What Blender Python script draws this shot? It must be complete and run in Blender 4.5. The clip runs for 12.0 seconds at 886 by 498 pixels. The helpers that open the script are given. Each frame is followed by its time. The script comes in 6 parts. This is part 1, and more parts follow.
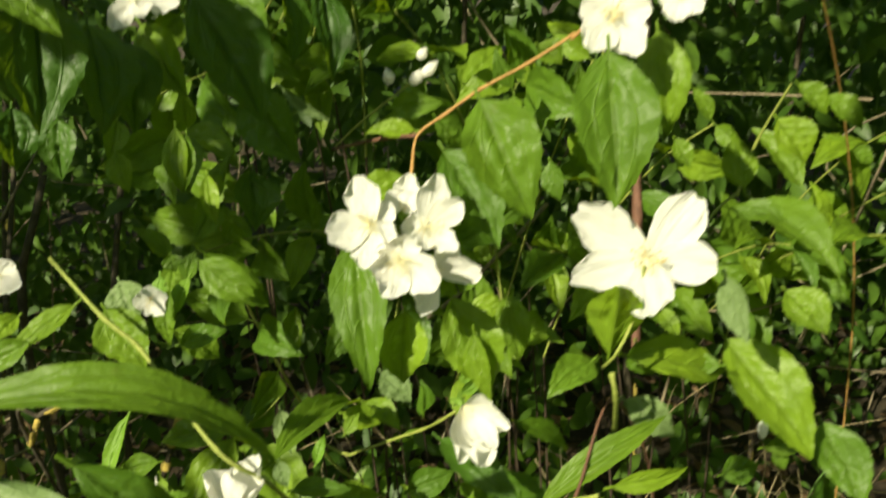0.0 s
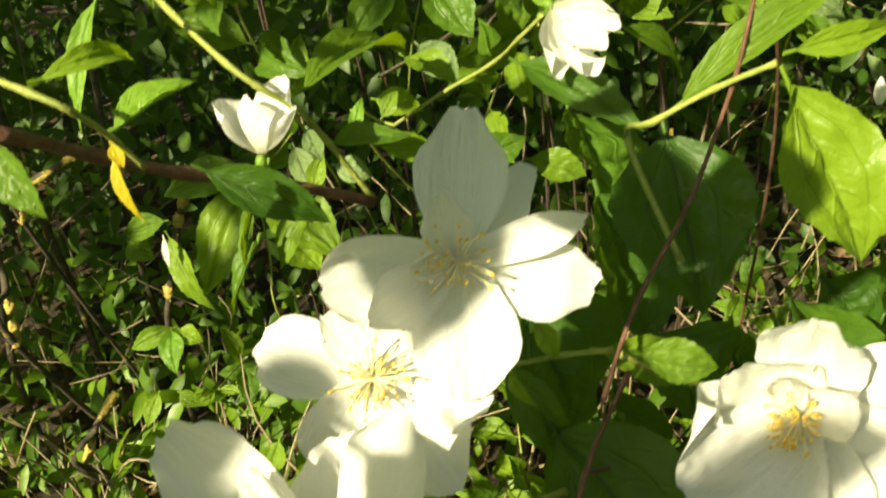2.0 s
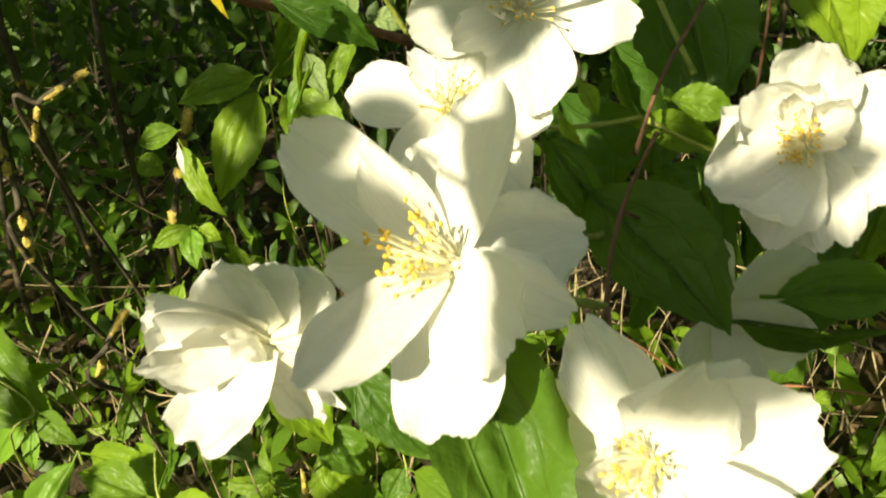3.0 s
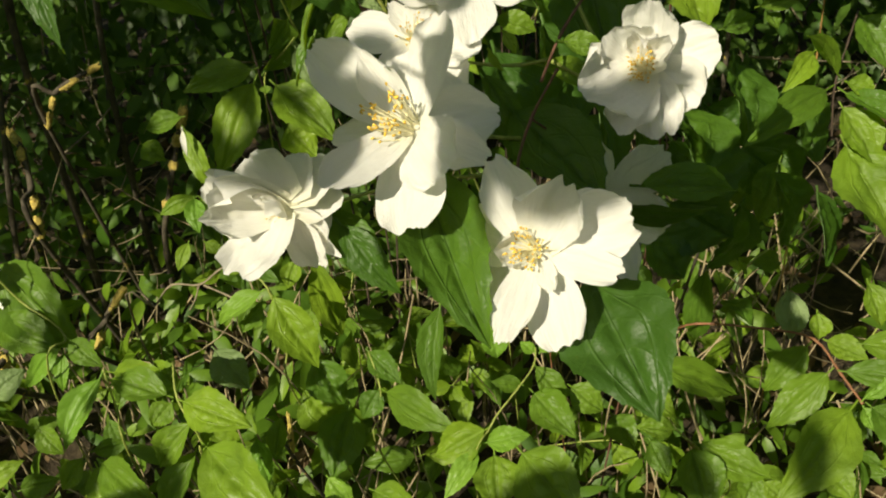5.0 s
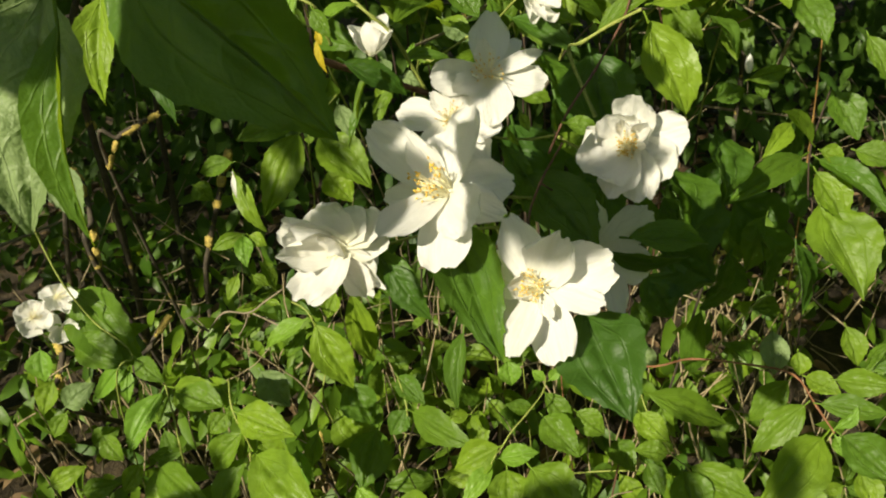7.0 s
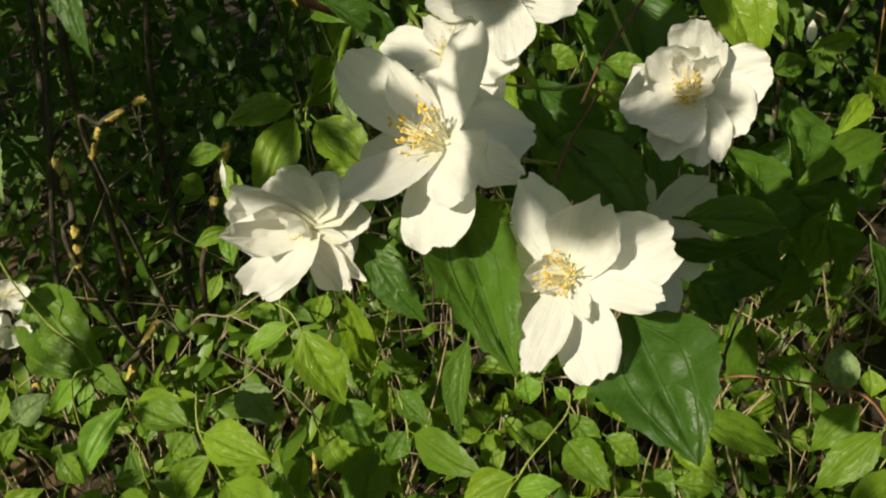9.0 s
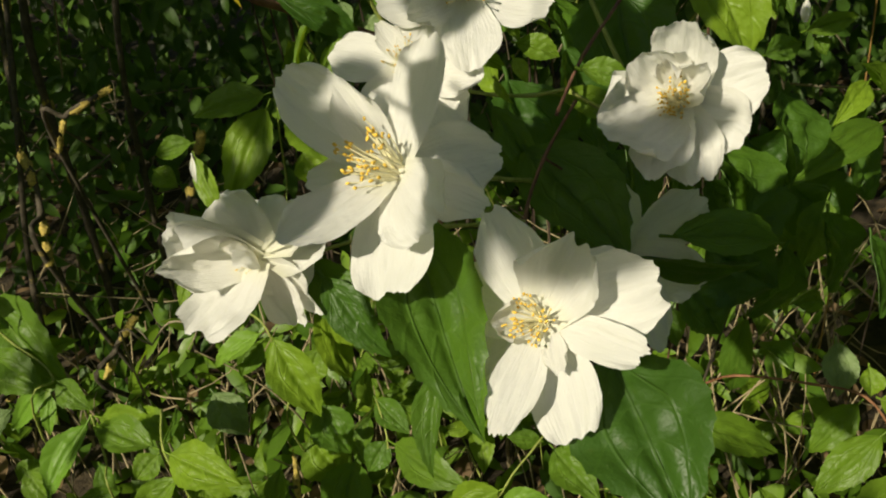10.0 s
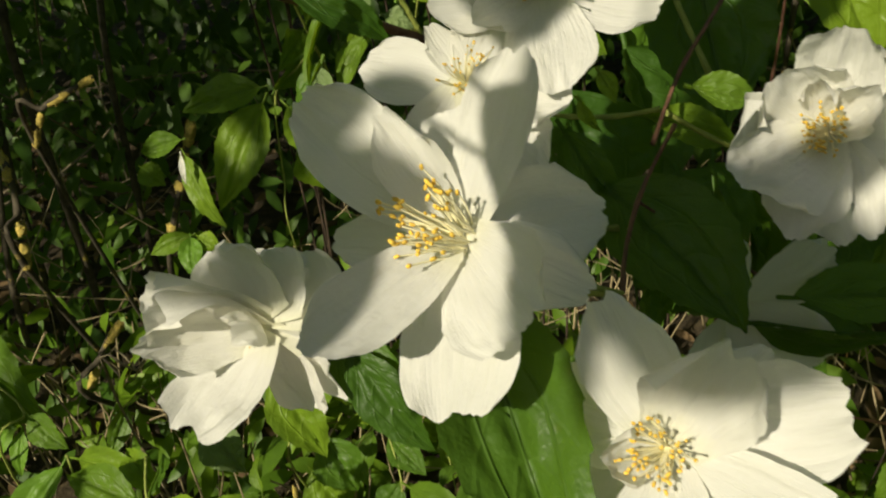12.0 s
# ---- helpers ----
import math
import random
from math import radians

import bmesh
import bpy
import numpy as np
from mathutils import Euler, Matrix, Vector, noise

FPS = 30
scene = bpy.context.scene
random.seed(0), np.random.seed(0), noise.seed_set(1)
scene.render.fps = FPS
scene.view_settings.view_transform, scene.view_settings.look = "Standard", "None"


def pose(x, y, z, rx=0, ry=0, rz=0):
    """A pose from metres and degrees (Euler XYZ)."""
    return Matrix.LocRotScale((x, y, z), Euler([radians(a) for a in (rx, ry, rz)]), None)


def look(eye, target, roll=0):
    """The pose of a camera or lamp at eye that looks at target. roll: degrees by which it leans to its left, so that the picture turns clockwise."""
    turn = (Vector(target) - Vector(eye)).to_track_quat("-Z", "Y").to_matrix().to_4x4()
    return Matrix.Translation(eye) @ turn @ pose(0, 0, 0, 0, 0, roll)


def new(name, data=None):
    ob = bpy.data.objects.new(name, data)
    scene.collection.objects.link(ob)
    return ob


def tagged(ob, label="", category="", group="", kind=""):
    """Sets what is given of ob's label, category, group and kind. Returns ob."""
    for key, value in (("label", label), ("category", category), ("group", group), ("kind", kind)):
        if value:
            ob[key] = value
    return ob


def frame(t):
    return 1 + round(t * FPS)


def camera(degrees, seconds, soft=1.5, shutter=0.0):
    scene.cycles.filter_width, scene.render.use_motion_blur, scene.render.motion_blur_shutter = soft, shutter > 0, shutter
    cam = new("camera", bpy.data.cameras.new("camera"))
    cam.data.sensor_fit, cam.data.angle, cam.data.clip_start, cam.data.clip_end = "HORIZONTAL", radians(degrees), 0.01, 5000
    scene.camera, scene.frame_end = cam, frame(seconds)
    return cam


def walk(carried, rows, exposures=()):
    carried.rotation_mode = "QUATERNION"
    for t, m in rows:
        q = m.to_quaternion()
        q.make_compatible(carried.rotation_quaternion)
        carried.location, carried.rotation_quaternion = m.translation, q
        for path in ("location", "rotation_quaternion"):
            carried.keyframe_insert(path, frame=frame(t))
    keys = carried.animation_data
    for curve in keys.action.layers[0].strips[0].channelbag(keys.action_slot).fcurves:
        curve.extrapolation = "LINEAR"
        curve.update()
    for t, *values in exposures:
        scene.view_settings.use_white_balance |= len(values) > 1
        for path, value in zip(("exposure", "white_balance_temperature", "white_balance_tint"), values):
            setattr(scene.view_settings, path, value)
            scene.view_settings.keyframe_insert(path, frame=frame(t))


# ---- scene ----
cam = camera(52.90, 12.0, soft=2.0, shutter=0.35)
PATH = [
    (0, (0.02677, 0.02677, 0.89083), (-0.0466, 1.9185, 0.2459), -2.54),
    (0.5, (0.01056, 0.05521, 0.85282), (-0.1222, 1.8922, 0.0731), -4.83),
    (1, (0.00930, 0.06398, 0.82927), (-0.1021, 1.8767, -0.0084), -5.54),
    (1.5, (0.00173, 0.07482, 0.81212), (-0.0896, 1.8376, -0.1283), -6.38),
    (2, (-0.00587, 0.07925, 0.79521), (-0.0981, 1.8007, -0.2187), -6.92),
    (2.5, (-0.02160, 0.06422, 0.77880), (-0.0739, 1.7523, -0.2925), -5.61),
    (3, (-0.02511, 0.03256, 0.77586), (-0.0855, 1.7102, -0.3113), -6.86),
    (3.5, (-0.02704, 0.00111, 0.77368), (-0.0702, 1.6918, -0.2939), -6.30),
    (5.5, (-0.02362, -0.08624, 0.79758), (-0.0109, 1.6205, -0.2450), -4.86),
    (6, (-0.02564, -0.10423, 0.80558), (-0.0166, 1.6027, -0.2367), -4.43),
    (6.5, (-0.02469, -0.12021, 0.81714), (-0.0316, 1.6080, -0.1895), -4.21),
    (7, (-0.02635, -0.13118, 0.82670), (-0.0604, 1.6213, -0.1365), -4.30),
    (7.2, (-0.02903, -0.12681, 0.81910), (-0.0605, 1.6270, -0.1416), -4.05),
    (8.8, (-0.02466, -0.06752, 0.77556), (-0.1100, 1.6924, -0.1707), -4.24),
    (9, (-0.02138, -0.05978, 0.77563), (-0.0995, 1.7053, -0.1615), -4.38),
    (9.5, (-0.01775, -0.04195, 0.77437), (-0.0785, 1.7053, -0.1969), -4.89),
    (10, (-0.01306, -0.02787, 0.77623), (-0.0777, 1.7070, -0.2169), -5.39),
    (10.5, (-0.01031, -0.01224, 0.77519), (-0.0765, 1.6828, -0.2843), -6.17),
    (11, (-0.01063, 0.00318, 0.76512), (-0.0547, 1.6788, -0.3259), -6.00),
    (11.5, (-0.01952, 0.02005, 0.77041), (-0.0571, 1.6911, -0.3279), -5.67),
    (12, (-0.02897, 0.03211, 0.76518), (-0.0768, 1.7456, -0.2652), -4.94),
]
EXPOSURES = [(t, stops, kelvin, tint) for t, stops, kelvin, tint in ((0, 0.80, 7800, -2), (1.0, 1.22, 8100, -3), (2.0, 1.25, 8500, -1), (3.0, 1.18, 8200, 2), (3.5, 0.48, 7400, 6), (5.5, 0.50, 7350, 7), (6.2, 0.70, 7350, 7), (7.2, 0.56, 7350, 7), (9, 0.34, 7300, 7), (10, 0.18, 7300, 7), (11.5, 0.0, 7350, 6), (12, 0.12, 7400, 6))]
walk(cam, [(t, look(eye, target, roll)) for t, eye, target, roll in PATH], EXPOSURES)

# ---- light ----
SUN_WAY = Vector((0.46, 0.68, -0.57)).normalized()
world = bpy.data.worlds.new("sky")
scene.world = world
world.use_nodes = True
wn = world.node_tree.nodes
sky = wn.new("ShaderNodeTexSky")
sky.sky_type, sky.sun_disc = "NISHITA", False
sky.sun_elevation = math.asin(-SUN_WAY.z)
sky.sun_rotation = math.atan2(-SUN_WAY.x, -SUN_WAY.y)
wn["Background"].inputs["Strength"].default_value = 0.066
world.node_tree.links.new(sky.outputs["Color"], wn["Background"].inputs["Color"])
sun = new("sun", bpy.data.lights.new("sun", "SUN"))
sun.data.energy, sun.data.angle, sun.data.color = 4.6, radians(0.8), (1.0, 0.94, 0.82)
sun.matrix_world = look((-3, -4, 6), Vector((-3, -4, 6)) + SUN_WAY)


# ---- materials ----
class Nodes:
    """Short hand for building a node material."""

    def __init__(self, name):
        self.mat = bpy.data.materials.new(name)
        self.mat.use_nodes = True
        self.tree = self.mat.node_tree
        self.bsdf = self.tree.nodes["Principled BSDF"]
        self.out = self.tree.nodes["Material Output"]

    def add(self, kind, **values):
        node = self.tree.nodes.new(kind)
        for key, value in values.items():
            if key in node.inputs:
                node.inputs[key].default_value = value
        return node

    def link(self, a, b):
        self.tree.links.new(a, b)

    def math(self, op, a, b=None, clamp=False):
        node = self.tree.nodes.new("ShaderNodeMath")
        node.operation, node.use_clamp = op, clamp
        for n, v in enumerate((a, b)):
            if v is None:
                continue
            if isinstance(v, (int, float)):
                node.inputs[n].default_value = v
            else:
                self.link(v, node.inputs[n])
        return node.outputs[0]

    def ramp(self, fac, stops):
        node = self.tree.nodes.new("ShaderNodeValToRGB")
        els = node.color_ramp.elements
        while len(els) < len(stops):
            els.new(0.5)
        for el, (at, col) in zip(els, stops):
            el.position, el.color = at, (*col, 1)
        self.link(fac, node.inputs["Fac"])
        return node.outputs["Color"]

    def mix(self, fac, a, b, blend="MIX"):
        node = self.tree.nodes.new("ShaderNodeMix")
        node.data_type, node.blend_type = "RGBA", blend
        for slot, v in ((0, fac), (6, a), (7, b)):
            if isinstance(v, (int, float)):
                node.inputs[slot].default_value = v
            elif isinstance(v, tuple):
                node.inputs[slot].default_value = (*v, 1)
            else:
                self.link(v, node.inputs[slot])
        return node.outputs[2]

    def noise(self, scale, detail=4.0, rough=0.55, vector=None):
        node = self.add("ShaderNodeTexNoise", Scale=scale, Detail=detail, Roughness=rough)
        if vector is None:
            vector = self.add("ShaderNodeTexCoord").outputs["Object"]
        self.link(vector, node.inputs["Vector"])
        return node.outputs["Fac"]

    def bump(self, height, strength, distance):
        node = self.add("ShaderNodeBump", Strength=strength, Distance=distance)
        self.link(height, node.inputs["Height"])
        return node.outputs["Normal"]

    def through_light(self, colour, share, normal=None):
        """Lets part of the light shine through a thin blade."""
        thin = self.tree.nodes.new("ShaderNodeBsdfTranslucent")
        if isinstance(colour, tuple):
            thin.inputs["Color"].default_value = (*colour, 1)
        else:
            self.link(colour, thin.inputs["Color"])
        if normal is not None:
            self.link(normal, thin.inputs["Normal"])
        both = self.tree.nodes.new("ShaderNodeMixShader")
        both.inputs[0].default_value = share
        self.link(self.bsdf.outputs[0], both.inputs[1])
        self.link(thin.outputs[0], both.inputs[2])
        self.link(both.outputs[0], self.out.inputs["Surface"])


def leaf_material(name, deep, light, glow, rough=0.42, islands=False, veins=True, spots=0.35, relief=0.0007):
    n = Nodes(name)
    if islands:
        chance = n.tree.nodes.new("ShaderNodeNewGeometry").outputs["Random Per Island"]
    else:
        chance = n.tree.nodes.new("ShaderNodeObjectInfo").outputs["Random"]
    colour = n.ramp(chance, [(0.0, deep), (0.55, tuple((a + b) / 2 for a, b in zip(deep, light))), (1.0, light)])
    blotch = n.noise(55.0, 3.0)
    colour = n.mix(n.math("MULTIPLY", n.math("SUBTRACT", blotch, 0.45, True), 1.6, True), colour, tuple(0.62 * c for c in deep))
    fine = n.noise(900.0, 4.0, 0.6)
    height = n.math("MULTIPLY", fine, 0.25)
    if veins:
        uv = n.tree.nodes.new("ShaderNodeUVMap")
        uv.uv_map = "UVMap"
        split = n.tree.nodes.new("ShaderNodeSeparateXYZ")
        n.link(uv.outputs["UV"], split.inputs[0])
        u, side = split.outputs["X"], n.math("ABSOLUTE", n.math("MULTIPLY", n.math("SUBTRACT", split.outputs["Y"], 0.5), 2.0))
        rib = n.math("SUBTRACT", 1.0, n.math("MULTIPLY", side, 30.0), True)
        rise = n.math("POWER", n.math("MULTIPLY", u, 2.6, True), 0.6)
        first = n.math("ABSOLUTE", n.math("SUBTRACT", side, n.math("MULTIPLY", rise, 0.5)))
        first = n.math("MULTIPLY", n.math("SUBTRACT", 1.0, n.math("MULTIPLY", first, 26.0), True), n.math("SUBTRACT", 0.85, n.math("MULTIPLY", u, 0.70), True))
        phase = n.math("MULTIPLY", n.math("SUBTRACT", u, n.math("MULTIPLY", n.math("POWER", side, 1.25), 0.34)), 4.4)
        phase = n.math("ADD", phase, n.math("MULTIPLY", n.noise(90.0, 2.0), 0.25))
        tooth = n.math("ABSOLUTE", n.math("SUBTRACT", n.math("FRACT", n.math("ADD", phase, 10.0)), 0.5))
        cross = n.math("MULTIPLY", n.math("SUBTRACT", 1.0, n.math("MULTIPLY", tooth, 11.0), True), n.math("SUBTRACT", 0.30, n.math("MULTIPLY", side, 0.22)))
        net = n.math("MAXIMUM", n.math("MAXIMUM", rib, first), cross)
        pale = tuple(min(1.0, c * 1.35 + 0.02) for c in light)
        colour = n.mix(n.math("MULTIPLY", net, 0.22), colour, pale)
        height = n.math("SUBTRACT", height, n.math("MULTIPLY", net, 1.7))
    edge = n.noise(230.0, 2.0)
    colour = n.mix(n.math("MULTIPLY", n.math("SUBTRACT", edge, 0.66, True), spots * 4, True), colour, (0.16, 0.12, 0.03))
    normal = n.bump(n.math("ADD", height, n.math("MULTIPLY", n.noise(330.0, 2.0), 1.0)), 0.5, relief)
    n.link(colour, n.bsdf.inputs["Base Color"])
    n.link(normal, n.bsdf.inputs["Normal"])
    n.link(n.ramp(blotch, [(0.3, (rough - 0.08,) * 3), (0.7, (rough + 0.14,) * 3)]), n.bsdf.inputs["Roughness"])
    n.bsdf.inputs["Specular IOR Level"].default_value = 0.36
    n.through_light(n.mix(0.75, colour, glow), 0.36, normal)
    return n.mat


def bark_material(name, a, b, scale=220.0, lichen=None, rough=0.85):
    n = Nodes(name)
    coarse, fine = n.noise(scale, 5.0, 0.65), n.noise(scale * 6, 3.0)
    colour = n.ramp(coarse, [(0.3, a), (0.7, b)])
    if lichen:
        patch = n.noise(scale * 0.35, 6.0, 0.7)
        colour = n.mix(n.math("MULTIPLY", n.math("SUBTRACT", patch, 0.60, True), 9.0, True), colour, lichen)
    n.link(colour, n.bsdf.inputs["Base Color"])
    n.bsdf.inputs["Roughness"].default_value = rough
    n.link(n.bump(n.math("ADD", coarse, n.math("MULTIPLY", fine, 0.4)), 0.8, 0.0012), n.bsdf.inputs["Normal"])
    return n.mat


def petal_material():
    n = Nodes("white_petal")
    uv = n.tree.nodes.new("ShaderNodeUVMap")
    uv.uv_map = "UVMap"
    split = n.tree.nodes.new("ShaderNodeSeparateXYZ")
    n.link(uv.outputs["UV"], split.inputs[0])
    stretch = n.tree.nodes.new("ShaderNodeCombineXYZ")
    n.link(n.math("MULTIPLY", split.outputs["X"], 1.6), stretch.inputs[0])
    n.link(n.math("MULTIPLY", split.outputs["Y"], 13.0), stretch.inputs[1])
    n.link(n.tree.nodes.new("ShaderNodeObjectInfo").outputs["Random"], stretch.inputs[2])
    streak = n.noise(1.6, 4.0, 0.6, stretch.outputs[0])
    crumple = n.noise(300.0, 5.0, 0.62)
    colour = n.ramp(streak, [(0.3, (0.80, 0.80, 0.74)), (0.6, (0.88, 0.88, 0.84))])
    heart = n.ramp(split.outputs["X"], [(0.0, (0.80, 0.80, 0.50)), (0.28, (0.87, 0.87, 0.83))])
    colour = n.mix(0.5, colour, heart)
    normal = n.bump(n.math("ADD", n.math("MULTIPLY", streak, 0.8), n.math("MULTIPLY", crumple, 0.7)), 0.55, 0.0011)
    n.link(colour, n.bsdf.inputs["Base Color"])
    n.link(normal, n.bsdf.inputs["Normal"])
    n.bsdf.inputs["Roughness"].default_value = 0.62
    n.bsdf.inputs["Specular IOR Level"].default_value = 0.25
    n.through_light((0.88, 0.87, 0.77), 0.42, normal)
    return n.mat


def plain_material(name, colour, rough=0.6, vary=0.25, scale=400.0):
    n = Nodes(name)
    grain = n.noise(scale, 3.0)
    n.link(n.ramp(grain, [(0.3, tuple(c * (1 - vary) for c in colour)), (0.7, tuple(min(1, c * (1 + vary)) for c in colour))]), n.bsdf.inputs["Base Color"])
    n.bsdf.inputs["Roughness"].default_value = rough
    n.link(n.bump(grain, 0.3, 0.0004), n.bsdf.inputs["Normal"])
    return n.mat


def ground_material():
    n = Nodes("leaf_mould")
    big, mid, fine = n.noise(3.0, 4.0), n.noise(38.0, 6.0, 0.7), n.noise(260.0, 4.0, 0.7)
    colour = n.ramp(mid, [(0.3, (0.024, 0.017, 0.008)), (0.52, (0.060, 0.043, 0.020)), (0.75, (0.15, 0.108, 0.052))])
    colour = n.mix(n.math("MULTIPLY", n.math("SUBTRACT", big, 0.5, True), 1.5, True), colour, (0.05, 0.055, 0.02))
    n.link(colour, n.bsdf.inputs["Base Color"])
    n.bsdf.inputs["Roughness"].default_value = 0.95
    n.link(n.bump(n.math("ADD", mid, n.math("MULTIPLY", fine, 0.5)), 0.9, 0.02), n.bsdf.inputs["Normal"])
    return n.mat


GREEN = leaf_material("mock_orange_leaf", (0.076, 0.165, 0.019), (0.205, 0.325, 0.027), (0.40, 0.58, 0.022), rough=0.44, relief=0.0010)
# Darker green for mature leaves, and shade put into leaves in dim gaps.
DEEP = leaf_material("mature_and_shaded_leaf", (0.042, 0.108, 0.014), (0.088, 0.185, 0.019), (0.28, 0.44, 0.018), rough=0.42, relief=0.0010)
YOUNG = leaf_material("young_leaf", (0.13, 0.28, 0.030), (0.21, 0.37, 0.045), (0.40, 0.60, 0.05), spots=0.0)
YELLOW = leaf_material("yellowed_leaf", (0.55, 0.45, 0.03), (0.62, 0.50, 0.04), (0.75, 0.60, 0.05), spots=0.5)
PALE = leaf_material("pale_leaf_back", (0.17, 0.26, 0.095), (0.25, 0.35, 0.14), (0.34, 0.48, 0.12), rough=0.46, spots=0.1, relief=0.0024)
BUSH = leaf_material("bush_leaf", (0.050, 0.125, 0.014), (0.165, 0.285, 0.022), (0.36, 0.53, 0.022), islands=True, veins=False)
# Darker than BUSH: shade deep in the bush put into the leaf colour.
FARBUSH = leaf_material("shaded_far_leaf", (0.040, 0.095, 0.014), (0.090, 0.170, 0.024), (0.20, 0.34, 0.03), islands=True, veins=False)
LITTER = leaf_material("dry_leaf", (0.10, 0.064, 0.032), (0.34, 0.23, 0.12), (0.32, 0.20, 0.08), rough=0.8, islands=True, veins=False)
PETAL = petal_material()
ANTHER = plain_material("anther", (0.86, 0.54, 0.085), 0.8, 0.3, 1500.0)
FILAMENT = plain_material("filament", (0.90, 0.85, 0.58), 0.5, 0.1)
SEPAL = leaf_material("sepal", (0.16, 0.30, 0.04), (0.24, 0.38, 0.07), (0.40, 0.55, 0.06), spots=0.0)
SHOOT = bark_material("green_shoot", (0.20, 0.26, 0.045), (0.34, 0.38, 0.09), 300.0, rough=0.55)
ORANGE = bark_material("orange_shoot", (0.34, 0.17, 0.05), (0.50, 0.30, 0.10), 300.0, rough=0.55)
REDDISH = bark_material("red_shoot", (0.19, 0.080, 0.038), (0.31, 0.145, 0.066), 300.0, rough=0.55)
BARK = bark_material("brown_bark", (0.080, 0.034, 0.021), (0.21, 0.100, 0.062), 260.0, rough=0.7)
DARKTWIG = bark_material("dark_twig", (0.030, 0.020, 0.013), (0.085, 0.055, 0.035), 260.0, rough=0.8)
GREYBARK = bark_material("grey_twig", (0.13, 0.105, 0.065), (0.33, 0.275, 0.18), 260.0)
LICHEN = bark_material("lichen_bark", (0.030, 0.024, 0.015), (0.095, 0.078, 0.050), 120.0, (0.55, 0.42, 0.07))
LICHENED = bark_material("lichen_crust", (0.22, 0.175, 0.058), (0.64, 0.49, 0.10), 420.0)
STRAW = bark_material("dead_stalk", (0.22, 0.17, 0.09), (0.42, 0.34, 0.20), 260.0)
SOIL = ground_material()


# ---- kinds of things ----
def mesh_object(name, verts, faces, material, parent=None, uvs=None, smooth=True, label=""):
    me = bpy.data.meshes.new(name)
    me.from_pydata(verts, [], faces)
    if uvs is not None:
        layer = me.uv_layers.new(name="UVMap")
        flat = np.asarray(uvs, dtype=np.float32)[[i for f in faces for i in f]]
        layer.data.foreach_set("uv", flat.ravel())
    me.polygons.foreach_set("use_smooth", [smooth] * len(me.polygons))
    me.materials.append(material)
    ob = new(name, me)
    if parent is not None:
        ob.parent = parent
        ob.matrix_parent_inverse = Matrix.Translation(-parent.matrix_world.translation) if parent.parent is None else Matrix.Identity(4)
    if label:
        tagged(ob, label)
    return ob


def thing(name, at, label, category, group=""):
    """A top-level thing: an empty at its foot, which parents its parts."""
    ob = new(name)
    ob.empty_display_size = 0.02
    ob.location = at
    ob.matrix_world = Matrix.Translation(at)
    return tagged(ob, label, category, group)


def grid_faces(rows, cols, start=0):
    return [(start + r * cols + c, start + r * cols + c + 1, start + (r + 1) * cols + c + 1, start + (r + 1) * cols + c) for r in range(rows - 1) for c in range(cols - 1)]


OUT = Vector((0.0, -0.80, 0.60))  # the side of the bush that the light falls on
AWAY = Vector((0.55, -0.75, -0.33))  # blades turned edge-on to the sun
chance = random.Random(7)


def leaf_frame(base, tip, turn, out=None):
    """The axes of a blade from its base to its tip: along, across and its upper face's normal."""
    along = (tip - base).normalized()
    face = Vector(out) if out is not None else OUT
    normal = face - along * face.dot(along)
    if normal.length < 0.05:
        normal = along.orthogonal()
    normal = Matrix.Rotation(radians(turn), 3, along) @ normal.normalized()
    return along, normal.cross(along), normal


